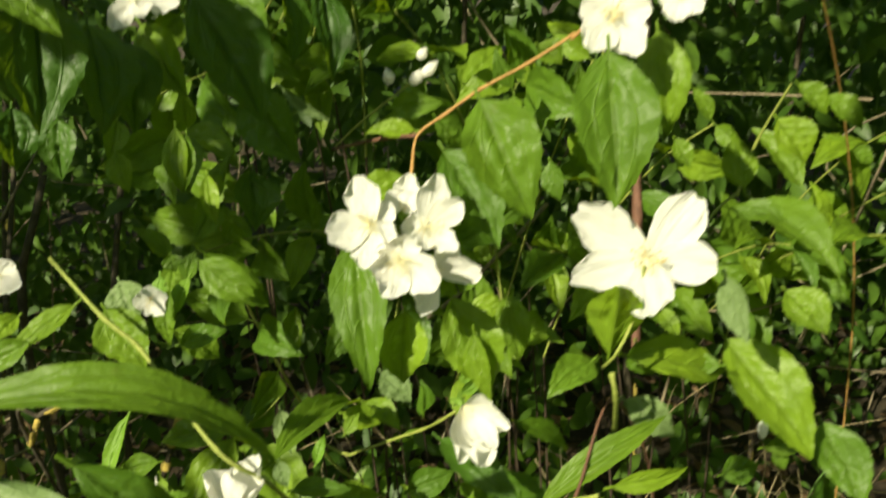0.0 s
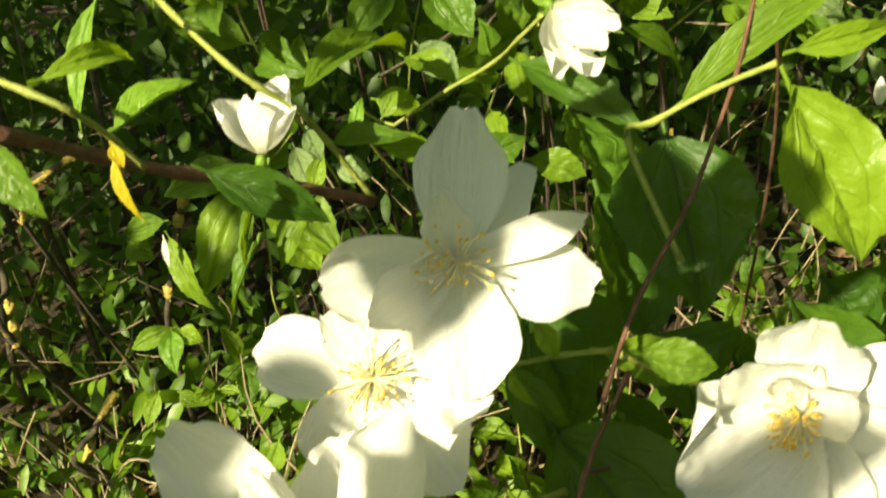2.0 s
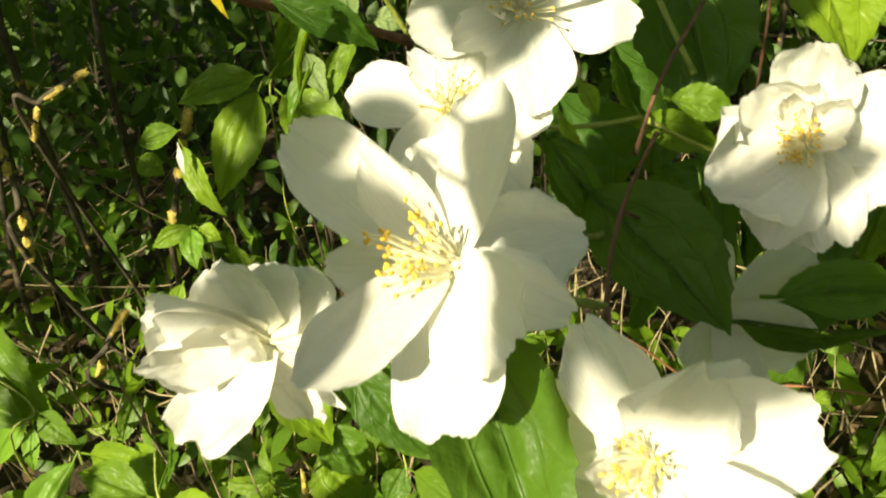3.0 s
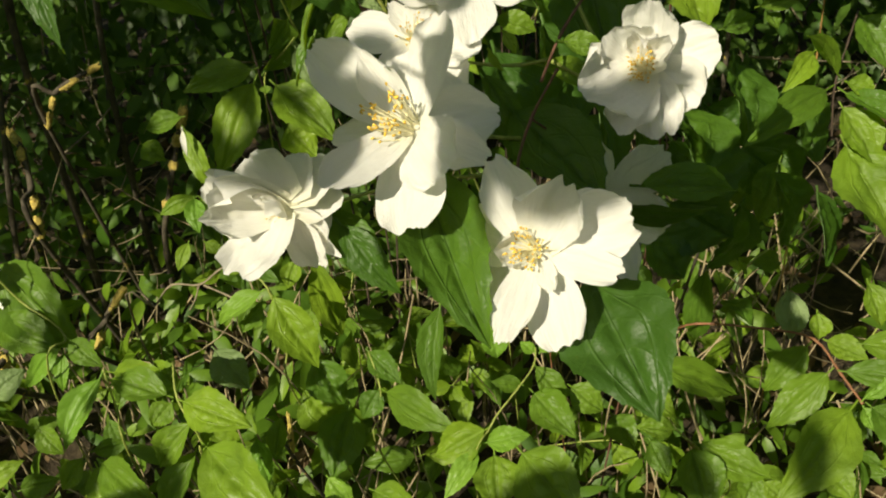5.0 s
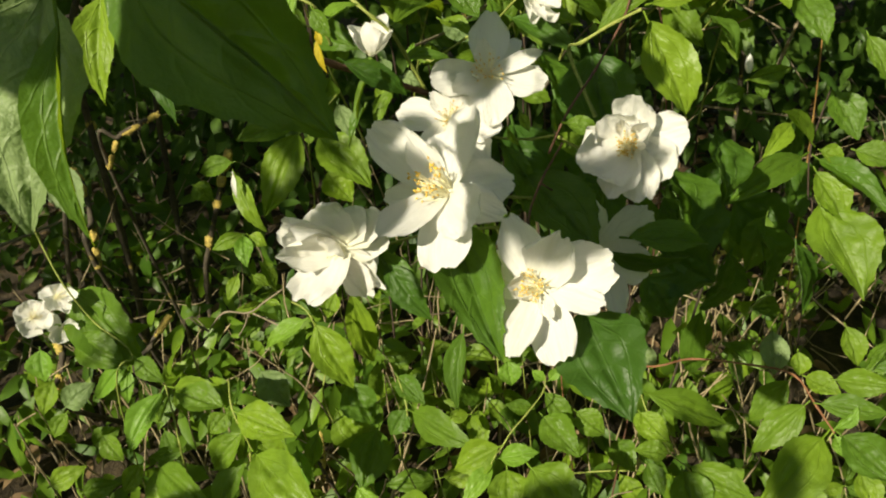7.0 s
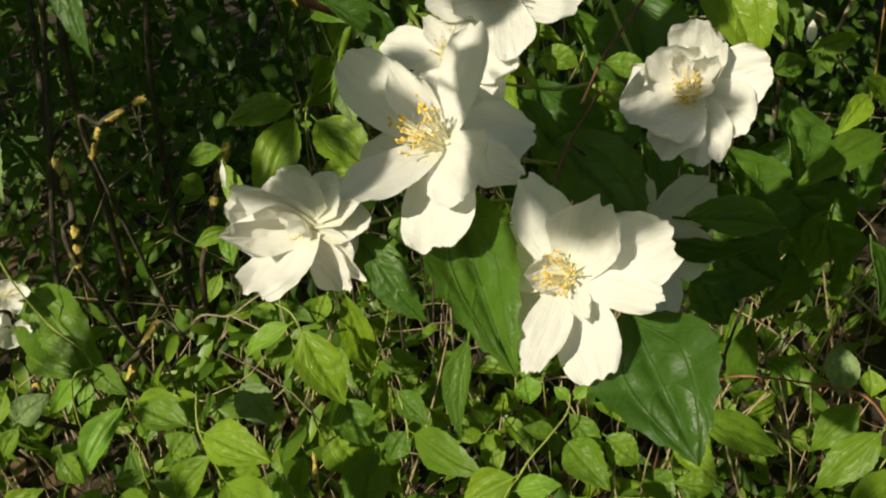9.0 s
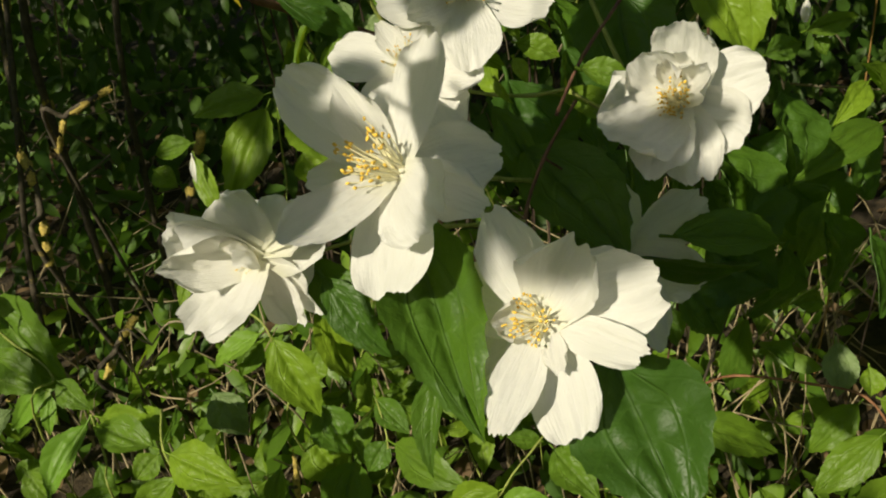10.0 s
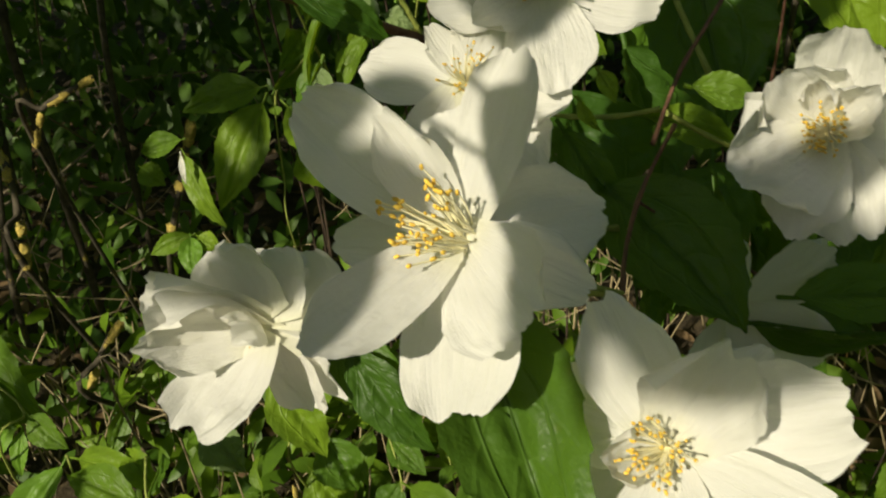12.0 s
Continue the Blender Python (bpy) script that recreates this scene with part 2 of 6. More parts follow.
def leaf(parent, base, tip, width, turn=0.0, arch=0.07, fold=0.22, skin=None, out=None, stalk=0.09, teeth=1.0):
    """An ovate leaf with a drawn-out tip, small forward teeth, sunken veins that run in arcs from base to tip, and a short stalk."""
    base, tip = Vector(base), Vector(tip)
    along, across, normal = leaf_frame(base, tip, turn, out)
    size = (tip - base).length
    blade, rows, cols = size * (1 - stalk), 33, 17
    wave, lean, curl = chance.uniform(0, 6.3), chance.uniform(-0.06, 0.06), chance.uniform(0.4, 1.5)
    droop, broad, twist = chance.uniform(0.3, 1.0), chance.uniform(0.37, 0.45), chance.uniform(-0.35, 0.35)
    crease = chance.uniform(0.0, 0.25)
    verts, uvs = [], []
    for r in range(rows):
        u = r / (rows - 1)
        if u < broad:
            half = width * 0.42 * math.sin(math.pi / 2 * u / broad) ** 0.78
        else:
            half = width * 0.42 * (0.93 * max(0.0, math.cos(math.pi / 2 * (u - broad) / (1 - broad))) ** 1.06 + 0.07 * (1 - u) / (1 - broad))
        tooth = (r % 4) / 3 if 0.12 < u < 0.94 else 0.5
        for c in range(cols):
            v = -1 + 2 * c / (cols - 1)
            side, edge = abs(v), abs(v) > 0.99
            y = half * v + (math.copysign(0.034 * teeth * width * (tooth - 0.4), v) if edge else 0)
            x = stalk * size + blade * u + (0.020 * teeth * blade * (tooth - 0.3) if edge else 0)
            inner = 0.50 * min(1.0, u / 0.22) ** 0.7
            outer = 0.80 * min(1.0, u / 0.14) ** 0.7
            dip = 1.0 * math.exp(-((v / 0.10) ** 2)) + 0.50 * math.exp(-(((side - inner) / 0.10) ** 2)) * (1.1 - u) + 0.14 * math.exp(-(((side - outer) / 0.10) ** 2)) * max(0.0, 0.8 - u)
            dip -= 0.22 * math.cos(6.283 * 5.5 * (u - 0.30 * side)) * (1 - 0.7 * side) * (1 - u)
            dip += 0.55 * noise.noise(Vector((7 * u + wave, 2.6 * v, lean * 90))) + 0.30 * noise.noise(Vector((15 * u + wave, 5.5 * v, lean * 50)))
            z = (fold + crease) * side * half * (0.55 + 0.45 * side) + arch * size * 4 * u * (1 - u) - 0.10 * arch * size * u
            z -= 0.084 * width * dip * min(1.0, 5 * u * (1 - u) + 0.05)
            z += 0.06 * width * curl * side**2 * math.sin(wave + 7.0 * u + (1.4 if v > 0 else 0))
            z -= droop * 0.10 * size * max(0.0, u - 0.55) ** 1.6 * 2
            z += twist * half * v * (u - 0.4)
            y += lean * size * u * u * math.sin(3.1 * u)
            verts.append(base + along * x + across * y + normal * z)
            uvs.append((u, (v + 1) / 2))
    faces = grid_faces(rows, cols)
    first, thick = len(verts), max(0.0004, width * 0.013)
    for r in range(10):
        t = r / 9
        if t < 0.3:
            x, z, w = stalk * size * t / 0.3, 0.0, thick * 1.5
        else:
            u = (t - 0.3) / 0.7 * 0.9
            x, w = stalk * size + blade * u, thick * (1.3 - 1.1 * u)
            z = arch * size * 4 * u * (1 - u) - 0.10 * arch * size * u - droop * 0.10 * size * max(0.0, u - 0.55) ** 1.6 * 2 - 0.084 * width * min(1.0, 5 * u * (1 - u)) - 0.9 * w
        sway = lean * size * ((x / size) ** 2) * math.sin(3.1 * x / size)
        for k in range(4):
            a = k * math.pi / 2
            verts.append(base + along * x + across * (w * math.cos(a) + sway) + normal * (z + w * math.sin(a)))
            uvs.append((0.5, 0.5))
    for r in range(9):
        for k in range(4):
            i, j = first + r * 4 + k, first + r * 4 + (k + 1) % 4
            faces.append((i, j, j + 4, i + 4))
    return mesh_object("leaf", [tuple(p) for p in verts], faces, skin or GREEN, parent, uvs)


def tube(parent, name, points, thick, thin, material, knots=True, label="", sides=8):
    """A stem through the given points, thicker at its joints."""
    pts = [Vector(p) for p in points]
    path = []
    for i in range(len(pts) - 1):
        p0, p1, p2, p3 = pts[max(i - 1, 0)], pts[i], pts[i + 1], pts[min(i + 2, len(pts) - 1)]
        steps = max(4, int((p2 - p1).length / 0.006))
        for s in range(steps):
            t = s / steps
            path.append(0.5 * ((2 * p1) + (p2 - p0) * t + (2 * p0 - 5 * p1 + 4 * p2 - p3) * t * t + (3 * p1 - p0 - 3 * p2 + p3) * t**3))
    path.append(pts[-1])
    verts, faces, n = [], [], len(path)
    up = Vector((0.3, 0.5, 0.8))
    for i, p in enumerate(path):
        ahead = (path[min(i + 1, n - 1)] - path[max(i - 1, 0)]).normalized()
        side = ahead.cross(up).normalized()
        top = side.cross(ahead)
        radius = thick + (thin - thick) * i / (n - 1)
        if knots:
            radius *= 1 + 0.3 * max(0.0, 1 - min((p - q).length for q in pts) / (3.0 * thick)) + 0.10 * noise.noise(p * 400)
        for k in range(sides):
            a = 2 * math.pi * k / sides
            verts.append(tuple(p + (side * math.cos(a) + top * math.sin(a)) * radius))
    for i in range(n - 1):
        for k in range(sides):
            faces.append((i * sides + k, i * sides + (k + 1) % sides, (i + 1) * sides + (k + 1) % sides, (i + 1) * sides + k))
    faces.append(tuple(range(sides))[::-1])
    faces.append(tuple((n - 1) * sides + k for k in range(sides)))
    return mesh_object(name, verts, faces, material, parent, [(0.5, 0.5)] * len(verts), label=label)


def petal(bloom, centre, face, tip, width, cup=0.12, turn=0.0, ruffle=1.0, wide=0.62, point=0.25, claw=0.24, bow=0.0, rim=(0.0, 0.0)):
    """A broad, thin petal that narrows to its claw, with a wavy, slightly torn rim. wide: where it is broadest; point: how far its end
    is drawn out; bow: its bend to the side; rim: how far its two edges turn up."""
    centre, tip, face = Vector(centre), Vector(tip), Vector(face)
    along, across, normal = leaf_frame(centre, tip, turn, face)
    size, rows, cols = (tip - centre).length, 28, 25
    wave, skew, dent = chance.uniform(0, 6.3), chance.uniform(-0.04, 0.04) + bow, chance.uniform(0.0, 0.035)
    back = chance.uniform(-0.02, 0.09)
    seed = Vector((chance.uniform(0, 50), chance.uniform(0, 50), 0))
    verts, uvs = [], []
    for r in range(rows):
        u = r / (rows - 1)
        if u < wide:
            half = width * 0.5 * (claw + (1 - claw) * math.sin(u / wide * math.pi / 2) ** 1.15)
        else:
            half = width * 0.5 * math.sqrt(1 - ((u - wide) / (1.45 * (1 - wide))) ** 2)
        half *= 1 + 0.035 * ruffle * noise.noise(seed + Vector((5 * u, 0, 20)))
        for c in range(cols):
            v = -1 + 2 * c / (cols - 1)
            torn = 0.05 * noise.noise(seed + Vector((2.0 * v, 0, 0))) + 0.020 * noise.noise(seed + Vector((7 * v, 4, 0))) + 0.010 * noise.noise(seed + Vector((19 * v, 8, 0)))
            end = point * abs(v) ** 2.3 + dent * math.exp(-((v / 0.22) ** 2)) - ruffle * torn
            x = size * (u - end * u**4)
            nick = 1 + 0.020 * ruffle * abs(v) ** 6 * noise.noise(seed + Vector((16 * u, 3 * v, 30)))
            y = half * v * nick + skew * size * u * u - 0.6 * bow * size * u
            z = cup * size * (4 * u * (u - 1) * 0.5) + cup * width * 0.9 * v * v * (0.3 + 0.7 * u)
            z += (rim[0] if v < 0 else rim[1]) * width * 2.2 * max(0.0, abs(v) - 0.35) ** 1.6 * min(1.0, 2 * u)
            z += ruffle * width * 0.055 * u * u * abs(v) ** 1.5 * math.sin(wave + 5.0 * v + 4.0 * u)
            z += ruffle * width * 0.05 * u * noise.noise(seed + Vector((2.2 * u, 2.2 * v, 5)))
            z -= back * size * (max(0.0, u - 0.55) / 0.45) ** 2
            z += ruffle * width * u * (0.030 * noise.noise(seed + Vector((4.5 * u, 5.0 * v, 9))) + 0.016 * noise.noise(seed + Vector((6 * u, 13 * v, 2))))
            z += ruffle * width * 0.008 * math.sin(11 * v + wave) * u * (1.2 - u)
            z -= 0.02 * width * math.exp(-((v / 0.12) ** 2)) * u * (1 - u) * 3
            verts.append(tuple(centre + along * x + across * y + normal * z))
            uvs.append((u, (v + 1) / 2))
    return mesh_object("petal", verts, grid_faces(rows, cols), PETAL, bloom, uvs)


def loose_unit():
    return Vector((chance.uniform(-1, 1), chance.uniform(-1, 1), chance.uniform(-1, 1)))


def ball(verts, faces, at, radius, long=None, stretch=1.0):
    """Adds a small rounded body."""
    first, long = len(verts), (long or Vector((0, 0, 1))).normalized()
    side = long.orthogonal().normalized()
    top = long.cross(side)
    for r in range(5):
        a = math.pi * (r + 0.001) / 4.0005
        for k in range(6):
            b = 2 * math.pi * k / 6
            verts.append(tuple(at + long * (math.cos(a) * radius * stretch) + (side * math.cos(b) + top * math.sin(b)) * radius * math.sin(a)))
    for r in range(4):
        for k in range(6):
            faces.append((first + r * 6 + k, first + r * 6 + (k + 1) % 6, first + (r + 1) * 6 + (k + 1) % 6, first + (r + 1) * 6 + k))


def flower(branch, centre, face, size, stamens=42, label="", spread=0.55, reach=0.21, lean=(0, 0, 0)):
    """The heart of a flower: a green cup with sepals, a brush of stamens with yellow anthers. Petals are added to it."""
    centre, face = Vector(centre), Vector(face).normalized()
    side = face.orthogonal().normalized()
    top = face.cross(side)
    verts, faces, uvs = [], [], []
    ball(verts, faces, centre - face * size * 0.09, size * 0.06, face, 1.3)
    for k in range(4):
        a = k * math.pi / 2 + 0.5
        ray = side * math.cos(a) + top * math.sin(a)
        cross = face.cross(ray)
        first = len(verts)
        for r in range(5):
            u = r / 4
            for c in range(3):
                verts.append(tuple(centre - face * size * (0.10 + 0.09 * u) + ray * size * 0.13 * u + cross * size * 0.045 * (c - 1) * math.sin(math.pi * (0.2 + 0.8 * u))))
        faces += grid_faces(5, 3, first)
    bloom = mesh_object("flower", verts, faces, SEPAL, branch, [(0.5, 0.5)] * len(verts), label=label or "white mock orange flower with yellow stamens")
    if stamens:
        fv, ff, av, af = [], [], [], []
        brush = face + Vector(lean)
        for k in range(stamens):
            a, out = chance.uniform(0, 6.283), math.sqrt(chance.uniform(0.0, 1)) * spread
            ray = (brush + (side * math.cos(a) + top * math.sin(a)) * out).normalized()
            ray = (ray + Vector((0, 0, chance.uniform(-0.1, 0.12)))).normalized()
            foot = centre + (side * math.cos(a) + top * math.sin(a)) * size * 0.045 * chance.random()
            tall = size * reach * chance.uniform(0.62, 1.05)
            bend = Vector((chance.uniform(-1, 1), chance.uniform(-1, 1), chance.uniform(-1, 1))) * tall * 0.10
            first, radius = len(fv), size * 0.0030
            cx = ray.orthogonal().normalized()
            cy = ray.cross(cx)
            for r in range(4):
                t = r / 3
                p = foot + ray * tall * t + bend * math.sin(math.pi * t * 0.8)
                for s in range(4):
                    b = s * math.pi / 2
                    fv.append(tuple(p + (cx * math.cos(b) + cy * math.sin(b)) * radius * (1.25 - 0.5 * t)))
            for r in range(3):
                for s in range(4):
                    ff.append((first + r * 4 + s, first + r * 4 + (s + 1) % 4, first + (r + 1) * 4 + (s + 1) % 4, first + (r + 1) * 4 + s))
            ball(av, af, p, size * chance.uniform(0.0042, 0.0062), (ray + bend / tall * 4 + loose_unit() * 0.5).normalized(), chance.uniform(1.2, 2.0))
        tagged(mesh_object("stamen_tuft", fv, ff, FILAMENT, bloom, [(0.5, 0.5)] * len(fv), label="pale yellow thread-like filaments"), kind="stuff")
        tagged(mesh_object("anther_crown", av, af, ANTHER, bloom, [(0.5, 0.5)] * len(av), label="golden yellow anthers"), kind="stuff")
    return bloom


def bud(branch, base, tip, width):
    """A closed, drop-shaped flower bud in its green cup."""
    base, tip = Vector(base), Vector(tip)
    along, across, normal = leaf_frame(base, tip, 0)
    size = (tip - base).length
    verts, faces = [], []
    for r in range(9):
        u = r / 8
        radius = width * 0.5 * math.sin(math.pi * (0.08 + 0.90 * u)) ** 0.8 * (1.1 - 0.35 * u)
        for k in range(10):
            a = 2 * math.pi * k / 10
            q = radius * (1 + 0.06 * math.cos(4 * a + 2 * u))
            verts.append(tuple(base + along * size * u + (across * math.cos(a) + normal * math.sin(a)) * q))
    for r in range(8):
        for k in range(10):
            faces.append((r * 10 + k, r * 10 + (k + 1) % 10, (r + 1) * 10 + (k + 1) % 10, (r + 1) * 10 + k))
    faces.append(tuple(80 + k for k in range(10)))
    return mesh_object("bud", verts, faces, PETAL, branch, [(0.4, 0.5)] * len(verts), label="closed white flower bud")


def blades(name, spots, material, label, category, rows=5, fold=0.25, kind="stuff"):
    """Many small leaves in one mesh: spots are rows of base, tip, width and the way that the upper face looks."""
    verts, faces = [], []
    for base, tip, width, face in spots:
        along, across, normal = leaf_frame(base, tip, 0, face)
        size, first = (tip - base).length, len(verts)
        arch, twist = chance.uniform(0.0, 0.14), chance.uniform(-0.12, 0.12)
        for r in range(rows):
            u = r / (rows - 1)
            half = width * 0.81 * (u**0.55 * (1 - u) ** 0.80 if 0 < r < rows - 1 else 0.01)
            mid = base + along * size * u + normal * arch * size * 4 * u * (1 - u)
            for c in (-1, 0, 1):
                verts.append(tuple(mid + across * half * c + normal * (abs(c) * half * fold + c * half * twist)))
        faces += grid_faces(rows, 3, first)
    ob = mesh_object(name, verts, faces, material)
    return tagged(ob, label, category, kind=kind)


def leafy_twig(parent, start, end, pairs, length, thick=0.0011, skin=None, bark=None):
    """A shoot with leaves in opposite pairs, each pair turned against the last, and two small ones at its tip."""
    start, end = Vector(start), Vector(end)
    way = end - start
    sag = Vector((chance.uniform(-0.1, 0.1), chance.uniform(-0.1, 0.1), 0.10)) * way.length
    spot = lambda t: start + way * t + sag * 4 * t * (1 - t)  # noqa: E731
    tube(parent, "stem", [tuple(spot(i / 5)) for i in range(6)], thick, thick * 0.55, bark or SHOOT)
    ahead = way.normalized()
    side = ahead.cross(Vector((0, 0, 1))).normalized()
    top = side.cross(ahead)
    for i in range(pairs):
        t = 0.25 + 0.75 * i / max(1, pairs - 1)
        a = (0.2 if i % 2 else 1.35) + chance.uniform(-0.3, 0.3)
        for sign in (1, -1):
            ray = (side * math.cos(a) + top * math.sin(a)) * sign + ahead * 0.55 + Vector((0, -0.15, -0.45 + chance.uniform(-0.2, 0.25)))
            size = length * chance.uniform(0.72, 1.12) * (1.0 if i < pairs - 1 else 0.6)
            p = spot(t)
            leaf(parent, p, p + ray.normalized() * size, size * chance.uniform(0.46, 0.60), turn=chance.uniform(-45, 45), arch=chance.uniform(0.02, 0.14), skin=skin)


def lichened_stem(points, thick, thin, label, patches=4):
    """An old stem with shaggy cushions of lichen, one of them round its end."""
    ob = thing("lichened_stem", points[0], label, "shrub stem", "old lichened stems")
    tube(ob, "stem", points, thick, thin, LICHEN, sides=10)
    verts, faces = [], []
    pts = [Vector(p) for p in points]
    for patch in range(patches):
        i = len(pts) - 2 if patch == 0 else chance.randrange(1, len(pts) - 1)
        start, side = (0.7 if patch == 0 else chance.random()), chance.uniform(-1.0, 1.0)
        way = (pts[i + 1] - pts[i]).normalized()
        long = chance.uniform(0.004, 0.009)
        mid = pts[i].lerp(pts[i + 1], start)
        out = Vector((side, -0.8, chance.uniform(-0.3, 0.3)))
        out = (out - way * out.dot(way)).normalized()
        over, first, seed = way.cross(out), len(verts), Vector((chance.uniform(0, 30), patch, 0))
        for r in range(15):
            u = -1 + 2 * r / 14
            for c in range(11):
                v = -1 + 2 * c / 10
                rim = (1 - u * u) * (1 - v * v)
                lump = 0.5 + noise.noise(seed + Vector((5.0 * u, 3.0 * v, 0))) + 0.6 * noise.noise(seed + Vector((11.0 * u, 8.0 * v, 5)))
                radius = thick * (0.80 + (0.42 + 0.55 * lump) * min(1.0, 2.2 * rim))
                a = 1.7 * v + 0.25 * noise.noise(seed + Vector((4.0 * u, 0, 9)))
                wander = 1 + 0.35 * noise.noise(seed + Vector((0, 3.0 * v, 7)))
                verts.append(tuple(mid + way * u * long * 1.5 * wander + (out * math.cos(a) + over * math.sin(a)) * radius))
        faces += grid_faces(15, 11, first)
        for _ in range(chance.randrange(10, 26)):
            spot = mid + way * chance.gauss(0, long)
            up = (out + over * chance.uniform(-1.2, 1.2)).normalized()
            ball(verts, faces, spot + up * thick * chance.uniform(0.9, 1.4), chance.uniform(0.0005, 0.0012), (way * 0.4 + up + loose_unit() * 0.9), chance.uniform(0.5, 1.6))
    tagged(mesh_object("lichen", verts, faces, LICHENED, ob, [(0.5, 0.5)] * len(verts), label="crusty yellow lichen"), kind="stuff")
    return ob


# ---- the near branches, with their flowers and leaves ----

front_branch = thing("flowering_branch", (0.1200, 0.6200, 0.0000), "brown mock orange branch in full bloom with large white flowers", "shrub branch", "branches of the mock orange shrub")
tube(front_branch, "stem", [(0.1200, 0.6200, 0.0000), (0.1300, 0.5200, 0.3500), (0.1100, 0.4000, 0.6200), (0.0764, 0.3197, 0.7300), (0.0573, 0.2822, 0.7147), (0.0388, 0.2468, 0.7035), (0.0236, 0.2272, 0.6916), (0.0137, 0.2098, 0.6811)], 0.0010, 0.0005, BARK, label="thin red-brown woody stem")
tube(front_branch, "flower_stalk", [(0.0178, 0.2219, 0.6841), (0.0085, 0.2247, 0.6819), (-0.0027, 0.2190, 0.6851), (-0.0109, 0.2186, 0.6871)], 0.0006, 0.0005, SHOOT)
tube(front_branch, "flower_stalk", [(0.0189, 0.2216, 0.6835), (0.0295, 0.2205, 0.6768), (0.0444, 0.2270, 0.6667), (0.0577, 0.2289, 0.6589)], 0.0006, 0.0005, SHOOT)
tube(front_branch, "flower_stalk", [(0.0055, 0.2054, 0.6632), (-0.0059, 0.1967, 0.6692), (-0.0160, 0.1932, 0.6741)], 0.0007, 0.0006, SHOOT)
tube(front_branch, "flower_stalk", [(0.0203, 0.2175, 0.6819), (0.0090, 0.2010, 0.6720), (0.0010, 0.1750, 0.6660), (0.0008, 0.1472, 0.6615)], 0.0005, 0.0005, BARK)
tube(front_branch, "flower_stalk", [(0.0010, 0.1750, 0.6660), (-0.0210, 0.1714, 0.6776), (-0.0313, 0.1650, 0.6876)], 0.0006, 0.0006, SHOOT)
tube(front_branch, "flower_stalk", [(0.0010, 0.1750, 0.6660), (-0.0364, 0.2023, 0.6516), (-0.0718, 0.1976, 0.6458)], 0.0006, 0.0006, SHOOT)
tube(front_branch, "flower_stalk", [(0.0090, 0.2010, 0.6720), (0.0280, 0.2260, 0.6480), (0.0440, 0.2180, 0.6390)], 0.0004, 0.0004, BARK)
bloom, heart, face = flower(front_branch, (-0.0104, 0.2043, 0.7189), (0.0374, -0.8528, 0.5210), 0.0592, 34, reach=0.15, spread=0.7), (-0.0104, 0.2043, 0.7189), (0.0374, -0.8528, 0.5210)
petal(bloom, heart, face, (-0.0076, 0.2259, 0.7379), 0.0163, 0.1, wide=0.55, point=0.3)
petal(bloom, heart, face, (0.0053, 0.2244, 0.7256), 0.0095, 0.1, point=0.3)
petal(bloom, heart, face, (0.0099, 0.1995, 0.7273), 0.0066, 0.16, wide=0.6, point=0.14, claw=0.5, rim=(0.1, 0.1))
petal(bloom, heart, face, (0.0116, 0.1971, 0.7139), 0.0131, 0.14, wide=0.7, point=0.16, claw=0.22, bow=0.1)
petal(bloom, heart, face, (-0.0096, 0.1862, 0.7045), 0.0175, 0.12, wide=0.62, point=0.18, claw=0.4)
petal(bloom, heart, face, (-0.0337, 0.2000, 0.7188), 0.0141, 0.14, wide=0.66, point=0.16, claw=0.42, rim=(0.12, 0.0))
petal(bloom, heart, face, (-0.0248, 0.1918, 0.7168), 0.0100, 0.22, wide=0.62, point=0.2, claw=0.4)
petal(bloom, heart, face, (-0.0178, 0.1967, 0.7223), 0.0057, 0.26, point=0.3, rim=(0.25, 0.1))
petal(bloom, heart, face, (-0.0123, 0.2013, 0.7329), 0.0088, 0.16, point=0.4, claw=0.4)
bloom, heart, face = flower(front_branch, (-0.0261, 0.1944, 0.7041), (0.1416, -0.7823, 0.6066), 0.0475, 64, reach=0.17, spread=0.75), (-0.0261, 0.1944, 0.7041), (0.1416, -0.7823, 0.6066)
petal(bloom, heart, face, (-0.0472, 0.2036, 0.7065), 0.0139, 0.1, wide=0.66, point=0.14, claw=0.36)
petal(bloom, heart, face, (-0.0328, 0.1988, 0.7152), 0.0073, 0.16, point=0.3)
petal(bloom, heart, face, (-0.0342, 0.1833, 0.6908), 0.0165, 0.08, wide=0.6, claw=0.4)
petal(bloom, heart, face, (-0.0140, 0.1817, 0.6891), 0.0172, 0.08, wide=0.6, claw=0.4)
petal(bloom, heart, face, (-0.0066, 0.1891, 0.7023), 0.0152, 0.1, wide=0.6, claw=0.4)
petal(bloom, heart, face, (-0.0193, 0.2017, 0.7153), 0.0143, 0.1, claw=0.4)
bloom, heart, face = flower(front_branch, (-0.0297, 0.1590, 0.6909), (-0.3916, -0.7044, 0.5921), 0.0754, 64, spread=0.72, reach=0.17, lean=(-0.55, 0.14, 0.30)), (-0.0297, 0.1590, 0.6909), (-0.3916, -0.7044, 0.5921)
petal(bloom, heart, face, (-0.0569, 0.1795, 0.7088), 0.0175, 0.08, wide=0.66, point=0.16, claw=0.3)
petal(bloom, heart, face, (-0.0414, 0.1674, 0.7112), 0.0114, 0.24, wide=0.55, point=0.3, claw=0.42, rim=(0.1, 0.18))
petal(bloom, heart, face, (-0.0190, 0.1665, 0.7204), 0.0131, 0.08, wide=0.66, point=0.12, claw=0.5, bow=0.02)
